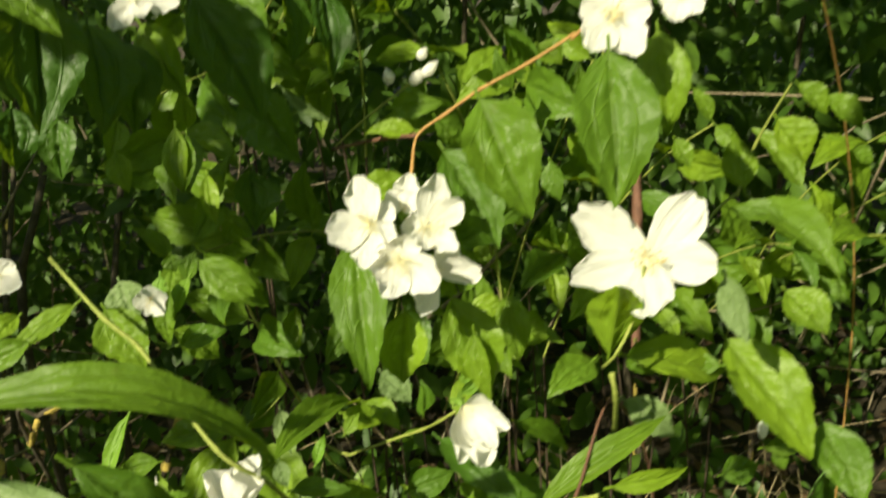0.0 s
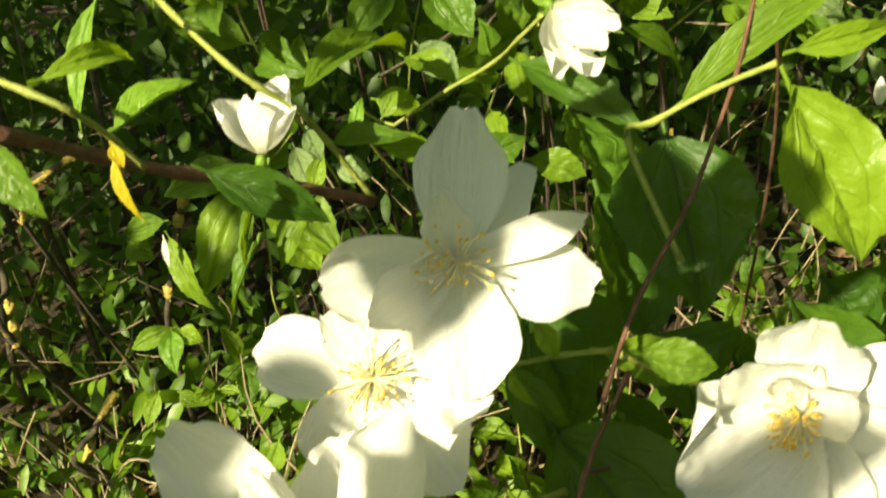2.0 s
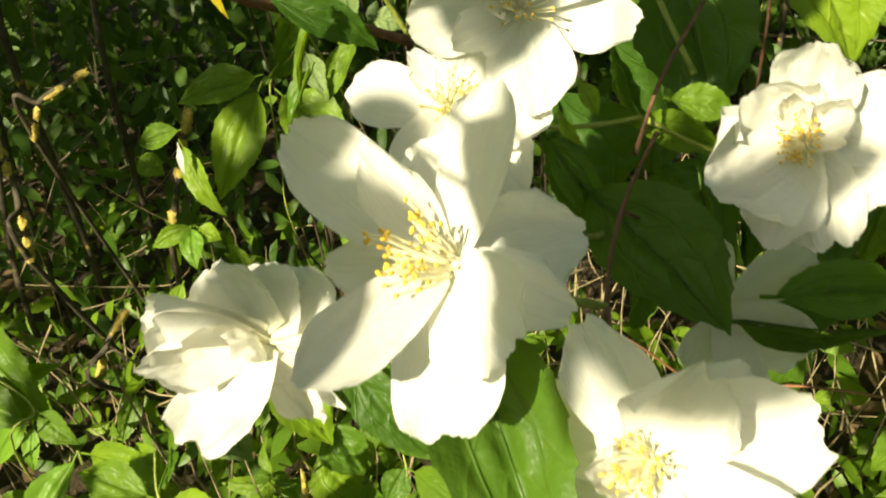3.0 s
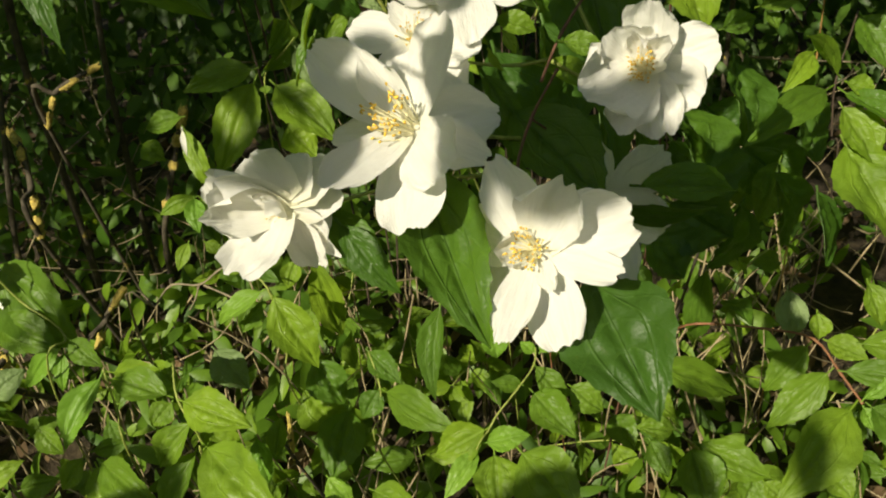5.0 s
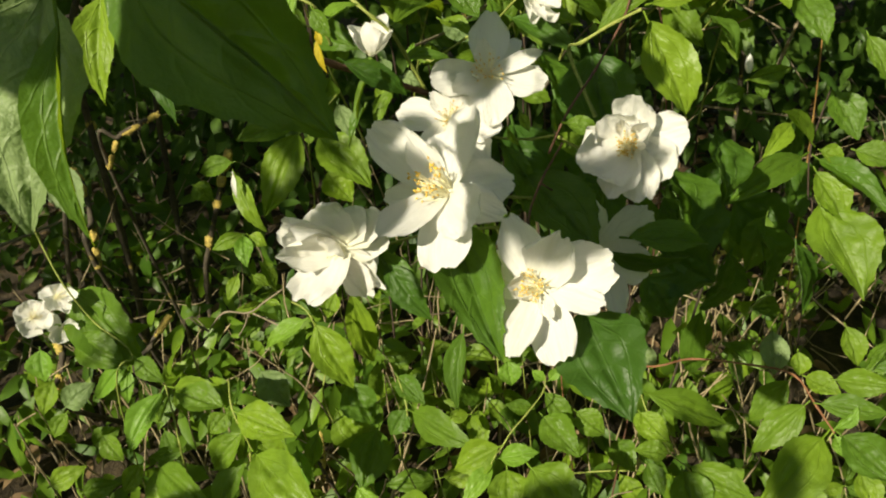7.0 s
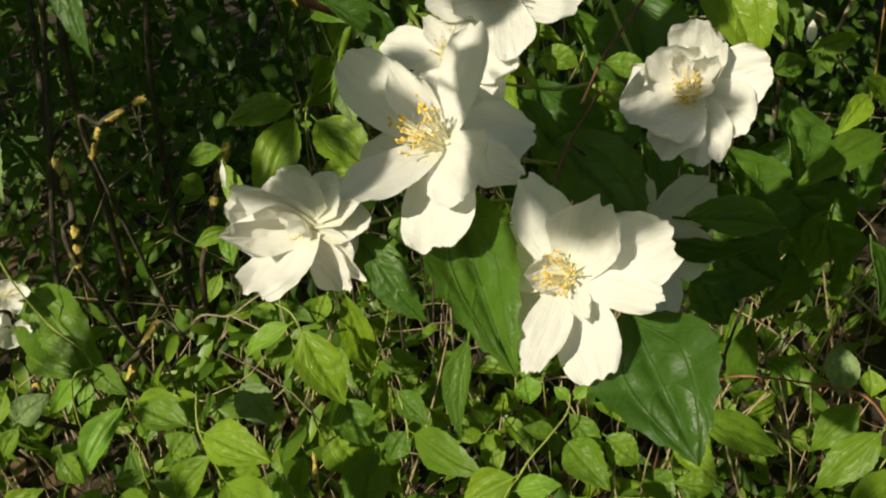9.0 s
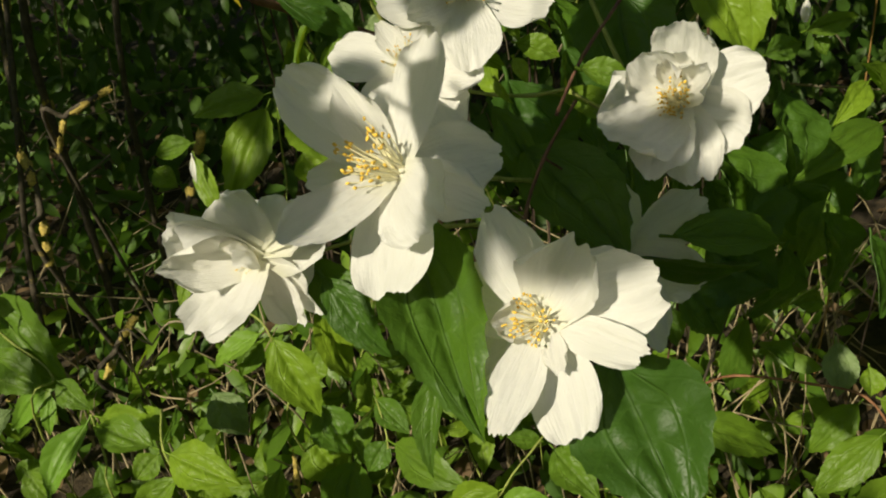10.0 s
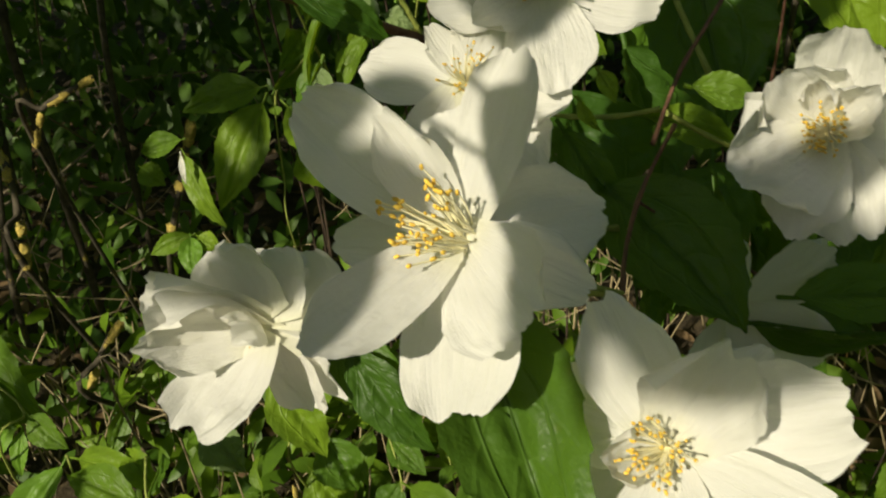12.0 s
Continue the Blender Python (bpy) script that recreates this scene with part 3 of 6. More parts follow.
petal(bloom, heart, face, (-0.0293, 0.1806, 0.7055), 0.0183, 0.08, wide=0.6, point=0.2, claw=0.4)
petal(bloom, heart, face, (-0.0039, 0.1631, 0.6908), 0.0198, 0.1, wide=0.62, point=0.24, claw=0.4, ruffle=1.7)
petal(bloom, heart, face, (-0.0082, 0.1502, 0.6850), 0.0137, 0.1, wide=0.62, point=0.3, claw=0.4, ruffle=1.7)
petal(bloom, heart, face, (-0.0219, 0.1361, 0.6893), 0.0213, 0.12, wide=0.66, point=0.1, claw=0.4, ruffle=1.5, bow=-0.02)
petal(bloom, heart, face, (-0.0318, 0.1382, 0.6700), 0.0214, 0.08, wide=0.62, point=0.08, claw=0.36)
petal(bloom, heart, face, (-0.0540, 0.1358, 0.6883), 0.0143, 0.12, wide=0.6, point=0.12, claw=0.46, bow=0.07)
petal(bloom, heart, face, (-0.0528, 0.1732, 0.6826), 0.0131, 0.1, wide=0.6, point=0.25, claw=0.4)
bloom, heart, face = flower(front_branch, (0.0014, 0.1386, 0.6609), (-0.3049, -0.7901, 0.5318), 0.0612, 58, spread=0.65, reach=0.15, lean=(-0.24, 0.06, 0.10)), (0.0014, 0.1386, 0.6609), (-0.3049, -0.7901, 0.5318)
petal(bloom, heart, face, (-0.0089, 0.1452, 0.6858), 0.0161, 0.14, wide=0.56, point=0.24, claw=0.42, ruffle=1.2)
petal(bloom, heart, face, (0.0086, 0.1311, 0.6840), 0.0181, 0.26, wide=0.58, point=0.2, claw=0.5, ruffle=2.0, rim=(0.04, 0.24))
petal(bloom, heart, face, (0.0261, 0.1306, 0.6738), 0.0201, 0.16, wide=0.6, point=0.12, claw=0.34, ruffle=1.6)
petal(bloom, heart, face, (0.0201, 0.1451, 0.6735), 0.0149, 0.12, wide=0.6, claw=0.4)
petal(bloom, heart, face, (0.0193, 0.1187, 0.6630), 0.0097, 0.1, wide=0.66, point=0.02, claw=0.6, ruffle=1.8)
petal(bloom, heart, face, (0.0072, 0.1206, 0.6406), 0.0167, 0.08, wide=0.66, point=0.1, claw=0.42, ruffle=1.3)
petal(bloom, heart, face, (-0.0107, 0.1161, 0.6479), 0.0119, 0.1, wide=0.66, point=0.16, claw=0.42, ruffle=1.4)
petal(bloom, heart, face, (-0.0153, 0.1436, 0.6381), 0.0170, 0.1, wide=0.6, point=0.2, claw=0.4)
petal(bloom, heart, face, (-0.0152, 0.1528, 0.6606), 0.0168, 0.2, wide=0.6, point=0.12, claw=0.45, ruffle=1.5, rim=(0.16, 0.1))
petal(bloom, heart, face, (-0.0101, 0.1331, 0.6641), 0.0100, 0.3, wide=0.6, point=0.2, claw=0.5, ruffle=2.0, rim=(0.25, 0.1))
petal(bloom, heart, face, (0.0039, 0.1246, 0.6562), 0.0061, 0.2, point=0.2, claw=0.5, ruffle=1.8)
bloom, heart, face = flower(front_branch, (-0.0754, 0.1938, 0.6510), (-0.6437, -0.7171, 0.2726), 0.045, 14, spread=0.5, reach=0.12), (-0.0754, 0.1938, 0.6510), (-0.6437, -0.7171, 0.2726)
petal(bloom, heart, face, (-0.0983, 0.1919, 0.6654), 0.0218, 0.18, wide=0.56, point=0.06, claw=0.7, ruffle=1.6, rim=(0.2, 0.0))
petal(bloom, heart, face, (-0.0857, 0.2031, 0.6660), 0.0406, 0.14, wide=0.58, point=0.22, claw=0.7, ruffle=1.4, rim=(0.1, 0.1))
petal(bloom, heart, face, (-0.0763, 0.2046, 0.6640), 0.0405, 0.1, wide=0.62, point=0.12, claw=0.8, ruffle=1.2)
petal(bloom, heart, face, (-0.0943, 0.1845, 0.6654), 0.0162, 0.34, wide=0.6, point=0.06, claw=0.7, ruffle=1.8, rim=(0.16, 0.26))
petal(bloom, heart, face, (-0.0986, 0.1804, 0.6579), 0.0154, 0.28, wide=0.48, point=0.34, claw=0.7, ruffle=1.7, rim=(0.0, 0.2))
petal(bloom, heart, face, (-0.0916, 0.1759, 0.6374), 0.0250, 0.12, wide=0.56, point=0.06, claw=0.6, ruffle=1.6)
petal(bloom, heart, face, (-0.0664, 0.1869, 0.6304), 0.0169, 0.18, wide=0.6, point=0.16, claw=0.4, ruffle=1.4)
petal(bloom, heart, face, (-0.0584, 0.1856, 0.6345), 0.0085, 0.24, wide=0.5, point=0.5, claw=0.6)
petal(bloom, heart, face, (-0.0684, 0.2081, 0.6618), 0.0426, 0.08, wide=0.62, point=0.12, claw=0.8, ruffle=1.0)
petal(bloom, heart, face, (-0.0620, 0.2060, 0.6561), 0.0338, 0.08, wide=0.62, point=0.12, claw=0.8, ruffle=1.0)
petal(bloom, heart, face, (-0.0595, 0.2022, 0.6467), 0.0263, 0.06, wide=0.62, point=0.12, claw=0.8, ruffle=1.0)
petal(bloom, heart, face, (-0.0651, 0.1915, 0.6350), 0.0254, 0.1, wide=0.56, point=0.25, claw=0.6)
petal(bloom, heart, face, (-0.0794, 0.1854, 0.6595), 0.0132, 0.28, point=0.1, claw=0.7, ruffle=1.8)
bloom, heart, face = flower(front_branch, (0.0439, 0.1931, 0.6888), (-0.4045, -0.8250, 0.3946), 0.0588, 70, spread=0.55, reach=0.13, lean=(-0.15, 0, 0.1)), (0.0439, 0.1931, 0.6888), (-0.4045, -0.8250, 0.3946)
petal(bloom, heart, face, (0.0450, 0.1906, 0.7111), 0.0174, 0.24, wide=0.64, point=0.12, claw=0.55, ruffle=1.8)
petal(bloom, heart, face, (0.0217, 0.1778, 0.6884), 0.0263, 0.28, wide=0.56, point=0.3, claw=0.55, ruffle=1.5)
petal(bloom, heart, face, (0.0320, 0.1895, 0.7026), 0.0193, 0.28, wide=0.6, point=0.2, claw=0.55, ruffle=1.5)
petal(bloom, heart, face, (0.0655, 0.1895, 0.6958), 0.0186, 0.14, wide=0.66, point=0.14, claw=0.4)
petal(bloom, heart, face, (0.0596, 0.1833, 0.6817), 0.0183, 0.2, wide=0.62, point=0.16, claw=0.46)
petal(bloom, heart, face, (0.0475, 0.1789, 0.6715), 0.0165, 0.2, wide=0.62, point=0.12, claw=0.48, ruffle=1.6)
petal(bloom, heart, face, (0.0336, 0.1766, 0.6744), 0.0160, 0.2, wide=0.62, point=0.16, claw=0.48, ruffle=1.6)
petal(bloom, heart, face, (0.0475, 0.1831, 0.7009), 0.0107, 0.32, wide=0.6, point=0.1, claw=0.5, ruffle=2.0, rim=(0.2, 0.2))
petal(bloom, heart, face, (0.0379, 0.1874, 0.7028), 0.0075, 0.32, wide=0.6, point=0.3, claw=0.5, ruffle=2.0)
bloom, heart, face = flower(front_branch, (0.0356, 0.2071, 0.6364), (0.3000, -0.9000, -0.3000), 0.0591, 0), (0.0356, 0.2071, 0.6364), (0.3000, -0.9000, -0.3000)
petal(bloom, heart, face, (0.0308, 0.2115, 0.6589), 0.0121, 0.12, wide=0.6, point=0.3, claw=0.5)
petal(bloom, heart, face, (0.0580, 0.2081, 0.6511), 0.0268, 0.14, wide=0.66, point=0.1, claw=0.5, ruffle=1.4)
petal(bloom, heart, face, (0.0559, 0.1989, 0.6265), 0.0207, 0.12, wide=0.62, point=0.12, claw=0.45)
petal(bloom, heart, face, (0.0440, 0.1940, 0.6080), 0.0138, 0.12, wide=0.6, point=0.2, claw=0.5)
petal(bloom, heart, face, (0.0285, 0.2040, 0.6209), 0.0202, 0.12, wide=0.6, point=0.2, claw=0.5)
leaf(front_branch, (0.0644, 0.2722, 0.7210), (0.0840, 0.2591, 0.6731), 0.0299, turn=-4, arch=0.05, fold=0.08)
leaf(front_branch, (0.0655, 0.2744, 0.7229), (0.0940, 0.2817, 0.7253), 0.0085, turn=20)
leaf(front_branch, (0.0417, 0.2866, 0.7053), (0.0912, 0.3039, 0.7331), 0.0127, turn=-20, fold=0.35)
leaf(front_branch, (0.0443, 0.3004, 0.6992), (0.0488, 0.2673, 0.6579), 0.0428, turn=10, arch=0.04, fold=0.05, skin=DEEP)
leaf(front_branch, (0.0139, 0.2268, 0.6812), (0.0390, 0.2296, 0.6711), 0.0119)
leaf(front_branch, (0.0438, 0.2647, 0.6528), (0.0444, 0.2410, 0.6155), 0.0283, fold=0.05, skin=DEEP, out=AWAY)
leaf(front_branch, (-0.0051, 0.2278, 0.6810), (0.0098, 0.2184, 0.6562), 0.0116, turn=10, skin=DEEP, out=AWAY)
leaf(front_branch, (0.0027, 0.2226, 0.6689), (0.0310, 0.1870, 0.6459), 0.0345, fold=0.08, skin=DEEP, out=AWAY)
leaf(front_branch, (0.0350, 0.2043, 0.6354), (0.0701, 0.1916, 0.6372), 0.0190, fold=0.08, skin=DEEP, out=AWAY)
tube(front_branch, "side_shoot", [(0.0430, 0.2693, 0.6729), (0.0330, 0.2885, 0.6993), (0.0386, 0.2858, 0.7043), (0.0519, 0.2802, 0.7138), (0.0636, 0.2726, 0.7216)], 0.0009, 0.0007, SHOOT, label="yellow-green young shoot")
leaf(front_branch, (-0.0303, 0.1760, 0.6730), (-0.0137, 0.1163, 0.6470), 0.0285, arch=0.0, fold=0.62, out=(-0.1444, -0.4286, 0.8919), teeth=1.3, skin=DEEP)
leaf(front_branch, (0.0027, 0.2712, 0.6760), (0.0143, 0.2541, 0.6277), 0.0469, fold=0.1, skin=DEEP, out=AWAY)
leaf(front_branch, (0.0430, 0.3027, 0.6295), (0.0571, 0.2801, 0.6106), 0.0562, fold=0.08, skin=DEEP, out=AWAY)
leaf(front_branch, (0.0310, 0.3353, 0.6649), (0.0428, 0.3077, 0.6184), 0.0570, skin=DEEP, out=AWAY)
leaf(front_branch, (0.0813, 0.3282, 0.5926), (0.0482, 0.3006, 0.5675), 0.0574, skin=DEEP, out=AWAY)
leaf(front_branch, (0.0928, 0.3336, 0.6010), (0.1108, 0.2995, 0.5628), 0.0616, skin=DEEP, out=AWAY)
leaf(front_branch, (0.0339, 0.3181, 0.5973), (0.0352, 0.2884, 0.5673), 0.0536, skin=DEEP, out=AWAY)
leaf(front_branch, (0.0262, 0.3680, 0.6806), (0.0381, 0.3387, 0.6508), 0.0474, skin=DEEP, out=AWAY)
leaf(front_branch, (0.0170, 0.1493, 0.6467), (0.0286, 0.1058, 0.6254), 0.0390, arch=0.06, fold=0.18, skin=DEEP, out=(-0.1822, -0.7618, 0.6217))
leaf(front_branch, (-0.0259, 0.2054, 0.6021), (-0.0319, 0.1841, 0.5702), 0.0125, turn=25, fold=0.6)
leaf(front_branch, (-0.0592, 0.1975, 0.6437), (-0.0390, 0.1837, 0.6198), 0.0156, turn=10, skin=DEEP)
leaf(front_branch, (-0.0648, 0.2084, 0.6441), (-0.0411, 0.1854, 0.6201), 0.0178, skin=DEEP)
leaf(front_branch, (0.0184, 0.2056, 0.6959), (0.0336, 0.2042, 0.6921), 0.0094)
leaf(front_branch, (0.0024, 0.2169, 0.6973), (0.0063, 0.2132, 0.6899), 0.0053)
leaf(front_branch, (-0.0039, 0.2046, 0.6959), (0.0011, 0.2010, 0.6887), 0.0038, turn=50)
leaf(front_branch, (-0.0673, 0.2948, 0.6790), (-0.0777, 0.2840, 0.6595), 0.0091, turn=50)
leaf(front_branch, (-0.0627, 0.3045, 0.6969), (-0.0737, 0.2888, 0.6683), 0.0078, turn=60)
leaf(front_branch, (-0.0529, 0.3086, 0.6825), (-0.0658, 0.2986, 0.6647), 0.0106, turn=20)

upper_branch = thing("flowering_branch", (0.3500, 0.7500, 0.0000), "orange-stemmed mock orange branch with a cluster of white flowers", "shrub branch", "branches of the mock orange shrub")
tube(upper_branch, "stem", [(0.3500, 0.7500, 0.0000), (0.3300, 0.7000, 0.6000), (0.1600, 0.4500, 0.9300), (0.0719, 0.3676, 0.8622), (0.0656, 0.3659, 0.8577), (0.0478, 0.3618, 0.8479), (0.0305, 0.3585, 0.8399), (0.0174, 0.3602, 0.8310), (0.0063, 0.3572, 0.8236), (0.0042, 0.3483, 0.8132), (0.0036, 0.3402, 0.8050)], 0.0009, 0.0006, ORANGE, label="slender orange-brown stem")
tube(upper_branch, "twig", [(0.0063, 0.3572, 0.8236), (-0.0072, 0.3714, 0.8201), (-0.0327, 0.3989, 0.8106)], 0.0008, 0.0006, BARK)
tube(upper_branch, "flower_stalk", [(-0.0327, 0.3989, 0.8106), (-0.0204, 0.3926, 0.8219), (-0.0082, 0.3909, 0.8309), (0.0026, 0.3886, 0.8386), (0.0078, 0.3898, 0.8415)], 0.0004, 0.0004, SHOOT)
tube(upper_branch, "flower_stalk", [(0.0679, 0.2954, 0.7560), (0.0715, 0.2872, 0.7660), (0.0791, 0.2967, 0.7774), (0.0814, 0.3009, 0.7895)], 0.0006, 0.0005, SHOOT)
tube(upper_branch, "side_shoot", [(0.0705, 0.2948, 0.7541), (0.0723, 0.2957, 0.7441), (0.0761, 0.3188, 0.7186)], 0.0009, 0.0009, SHOOT)
tube(upper_branch, "flower_stalk", [(0.1408, 0.4065, 0.7822), (0.1238, 0.3749, 0.7844), (0.1045, 0.3324, 0.7860), (0.0843, 0.3063, 0.7895)], 0.0006, 0.0005, SHOOT)
tube(upper_branch, "side_shoot", [(0.2066, 0.5344, 0.8087), (0.1610, 0.4441, 0.7973), (0.1420, 0.4065, 0.7821)], 0.0008, 0.0007, SHOOT)
tube(upper_branch, "twig", [(0.0925, 0.3804, 0.8041), (0.0925, 0.3737, 0.7846), (0.0899, 0.3545, 0.7285)], 0.0018, 0.0018, BARK, label="straight red-brown woody twig")
bloom, heart, face = flower(upper_branch, (0.0837, 0.3036, 0.7908), (-0.1840, -0.9252, 0.3320), 0.0548, 24, reach=0.16), (0.0837, 0.3036, 0.7908), (-0.1840, -0.9252, 0.3320)
petal(bloom, heart, face, (0.0594, 0.3082, 0.8070), 0.0169, 0.1, claw=0.3, point=0.2, ruffle=1.4)
petal(bloom, heart, face, (0.1010, 0.3107, 0.8098), 0.0164, 0.1, claw=0.3, point=0.16, ruffle=1.4)
petal(bloom, heart, face, (0.1046, 0.2979, 0.7903), 0.0146, 0.14, claw=0.34, point=0.14)
petal(bloom, heart, face, (0.0790, 0.2862, 0.7776), 0.0183, 0.12, claw=0.34, point=0.26, ruffle=1.4)
petal(bloom, heart, face, (0.0566, 0.2992, 0.7871), 0.0133, 0.12, claw=0.3, point=0.24, ruffle=1.4)
bloom, heart, face = flower(upper_branch, (-0.0087, 0.3124, 0.8029), (-0.0868, -0.9146, 0.3950), 0.032, 30, reach=0.26, spread=0.7), (-0.0087, 0.3124, 0.8029), (-0.0868, -0.9146, 0.3950)
petal(bloom, heart, face, (-0.0126, 0.3189, 0.8188), 0.0128, 0.16, claw=0.36, point=0.3)
petal(bloom, heart, face, (-0.0225, 0.3055, 0.8017), 0.0140, 0.16, claw=0.36, point=0.18)
petal(bloom, heart, face, (-0.0091, 0.3019, 0.7909), 0.0121, 0.16, claw=0.4)
petal(bloom, heart, face, (-0.0001, 0.3087, 0.7978), 0.0093, 0.2, claw=0.4)
petal(bloom, heart, face, (-0.0012, 0.3187, 0.8087), 0.0101, 0.2, claw=0.4)
bloom, heart, face = flower(upper_branch, (0.0097, 0.3234, 0.7973), (0.3318, -0.9030, 0.2729), 0.0282, 26, reach=0.3, spread=0.8), (0.0097, 0.3234, 0.7973), (0.3318, -0.9030, 0.2729)
petal(bloom, heart, face, (0.0145, 0.3272, 0.8157), 0.0120, 0.2, claw=0.36)
petal(bloom, heart, face, (0.0224, 0.3260, 0.8064), 0.0112, 0.18, claw=0.36, point=0.18)
petal(bloom, heart, face, (0.0207, 0.3155, 0.7922), 0.0089, 0.2, claw=0.4)
petal(bloom, heart, face, (0.0011, 0.3216, 0.7997), 0.0104, 0.26, claw=0.5)
petal(bloom, heart, face, (0.0087, 0.3147, 0.7925), 0.0094, 0.2, claw=0.4)
bloom, heart, face = flower(upper_branch, (0.0011, 0.3295, 0.8029), (0.0500, -0.8000, 0.6000), 0.024, 8, reach=0.25), (0.0011, 0.3295, 0.8029), (0.0500, -0.8000, 0.6000)
petal(bloom, heart, face, (0.0039, 0.3349, 0.8151), 0.0097, 0.24, claw=0.5, point=0.35)
petal(bloom, heart, face, (-0.0036, 0.3298, 0.8097), 0.0089, 0.26, claw=0.5)
petal(bloom, heart, face, (0.0070, 0.3298, 0.8079), 0.0083, 0.26, claw=0.5)
bloom, heart, face = flower(upper_branch, (0.0015, 0.3075, 0.7921), (0.0743, -0.9958, 0.0540), 0.0285, 34, reach=0.3, spread=0.6), (0.0015, 0.3075, 0.7921), (0.0743, -0.9958, 0.0540)
petal(bloom, heart, face, (0.0136, 0.2970, 0.7858), 0.0140, 0.24, claw=0.5, point=0.2)
petal(bloom, heart, face, (-0.0024, 0.2955, 0.7824), 0.0122, 0.2, claw=0.44, ruffle=1.5)
petal(bloom, heart, face, (-0.0077, 0.2997, 0.7907), 0.0116, 0.26, claw=0.5)
petal(bloom, heart, face, (0.0034, 0.3070, 0.8009), 0.0126, 0.3, claw=0.5)
petal(bloom, heart, face, (-0.0059, 0.3069, 0.7970), 0.0097, 0.3, claw=0.5)
bloom, heart, face = flower(upper_branch, (0.0120, 0.3215, 0.7823), (0.2799, -0.9525, -0.1198), 0.0325, 12, reach=0.2), (0.0120, 0.3215, 0.7823), (0.2799, -0.9525, -0.1198)
petal(bloom, heart, face, (0.0288, 0.3170, 0.7841), 0.0115, 0.18, claw=0.4, point=0.14)
petal(bloom, heart, face, (0.0075, 0.3080, 0.7718), 0.0118, 0.18, claw=0.4, point=0.2)
petal(bloom, heart, face, (0.0039, 0.3154, 0.7796), 0.0090, 0.2, claw=0.4)
petal(bloom, heart, face, (0.0203, 0.3238, 0.7914), 0.0096, 0.2, claw=0.4)
bloom, heart, face = flower(upper_branch, (0.0739, 0.3274, 0.8679), (-0.1545, -0.9851, 0.0751), 0.0357, 30), (0.0739, 0.3274, 0.8679), (-0.1545, -0.9851, 0.0751)
petal(bloom, heart, face, (0.0653, 0.3171, 0.8574), 0.0131, 0.12)
petal(bloom, heart, face, (0.0806, 0.3169, 0.8551), 0.0127, 0.12)
petal(bloom, heart, face, (0.0860, 0.3241, 0.8694), 0.0121, 0.12)
petal(bloom, heart, face, (0.0629, 0.3275, 0.8696), 0.0121, 0.12)
petal(bloom, heart, face, (0.0759, 0.3356, 0.8794), 0.0130, 0.12)
bloom, heart, face = flower(upper_branch, (0.0980, 0.3401, 0.8716), (-0.2211, -0.9734, 0.0598), 0.0223, 16), (0.0980, 0.3401, 0.8716), (-0.2211, -0.9734, 0.0598)
petal(bloom, heart, face, (0.0954, 0.3330, 0.8634), 0.0098, 0.12)
petal(bloom, heart, face, (0.1055, 0.3350, 0.8679), 0.0095, 0.12)
petal(bloom, heart, face, (0.0909, 0.3401, 0.8722), 0.0095, 0.12)
petal(bloom, heart, face, (0.0997, 0.3428, 0.8791), 0.0095, 0.12)
bud(upper_branch, (0.0026, 0.3886, 0.8386), (0.0088, 0.3906, 0.8436), 0.0059)
bud(upper_branch, (-0.0052, 0.3884, 0.8389), (-0.0073, 0.3903, 0.8447), 0.0050)
bud(upper_branch, (0.0062, 0.3919, 0.8479), (0.0097, 0.3934, 0.8519), 0.0050)
bud(upper_branch, (0.0081, 0.3848, 0.8422), (0.0142, 0.3867, 0.8471), 0.0054)
leaf(upper_branch, (0.0280, 0.3385, 0.8437), (0.0468, 0.3195, 0.8014), 0.0312, turn=5, fold=0.3)
leaf(upper_branch, (0.0705, 0.3147, 0.8622), (0.0702, 0.2923, 0.8120), 0.0308, fold=0.18)
leaf(upper_branch, (0.0922, 0.3476, 0.8630), (0.0948, 0.3347, 0.8250), 0.0216, turn=10)
leaf(upper_branch, (0.0140, 0.3568, 0.8214), (0.0357, 0.3349, 0.7857), 0.0272, turn=-10, fold=0.15)
leaf(upper_branch, (0.1693, 0.4485, 0.8093), (0.1842, 0.4412, 0.7859), 0.0240)
leaf(upper_branch, (0.1454, 0.4068, 0.7826), (0.1414, 0.4150, 0.8072), 0.0178, turn=160)
leaf(upper_branch, (0.1450, 0.4068, 0.7826), (0.1703, 0.3589, 0.7632), 0.0247, turn=-10)
leaf(upper_branch, (0.1323, 0.3951, 0.7809), (0.1584, 0.3832, 0.7740), 0.0138, turn=-20)
leaf(upper_branch, (0.0695, 0.2959, 0.7574), (0.0699, 0.2800, 0.7914), 0.0215, turn=170, fold=0.3)
leaf(upper_branch, (0.0661, 0.2982, 0.7584), (0.0486, 0.2819, 0.7528), 0.0148, turn=10)
leaf(upper_branch, (0.0751, 0.3096, 0.7537), (0.1179, 0.3269, 0.7374), 0.0203, turn=-10)
leaf(upper_branch, (0.1098, 0.3106, 0.7836), (0.1147, 0.2935, 0.7638), 0.0116, turn=30, skin=PALE)
leaf(upper_branch, (0.1633, 0.4035, 0.7398), (0.1798, 0.3876, 0.7224), 0.0238)
leaf(upper_branch, (0.1194, 0.3459, 0.7466), (0.1478, 0.3128, 0.7082), 0.0308, fold=0.15)
leaf(upper_branch, (0.1587, 0.3404, 0.7103), (0.1675, 0.3117, 0.6873), 0.0237)
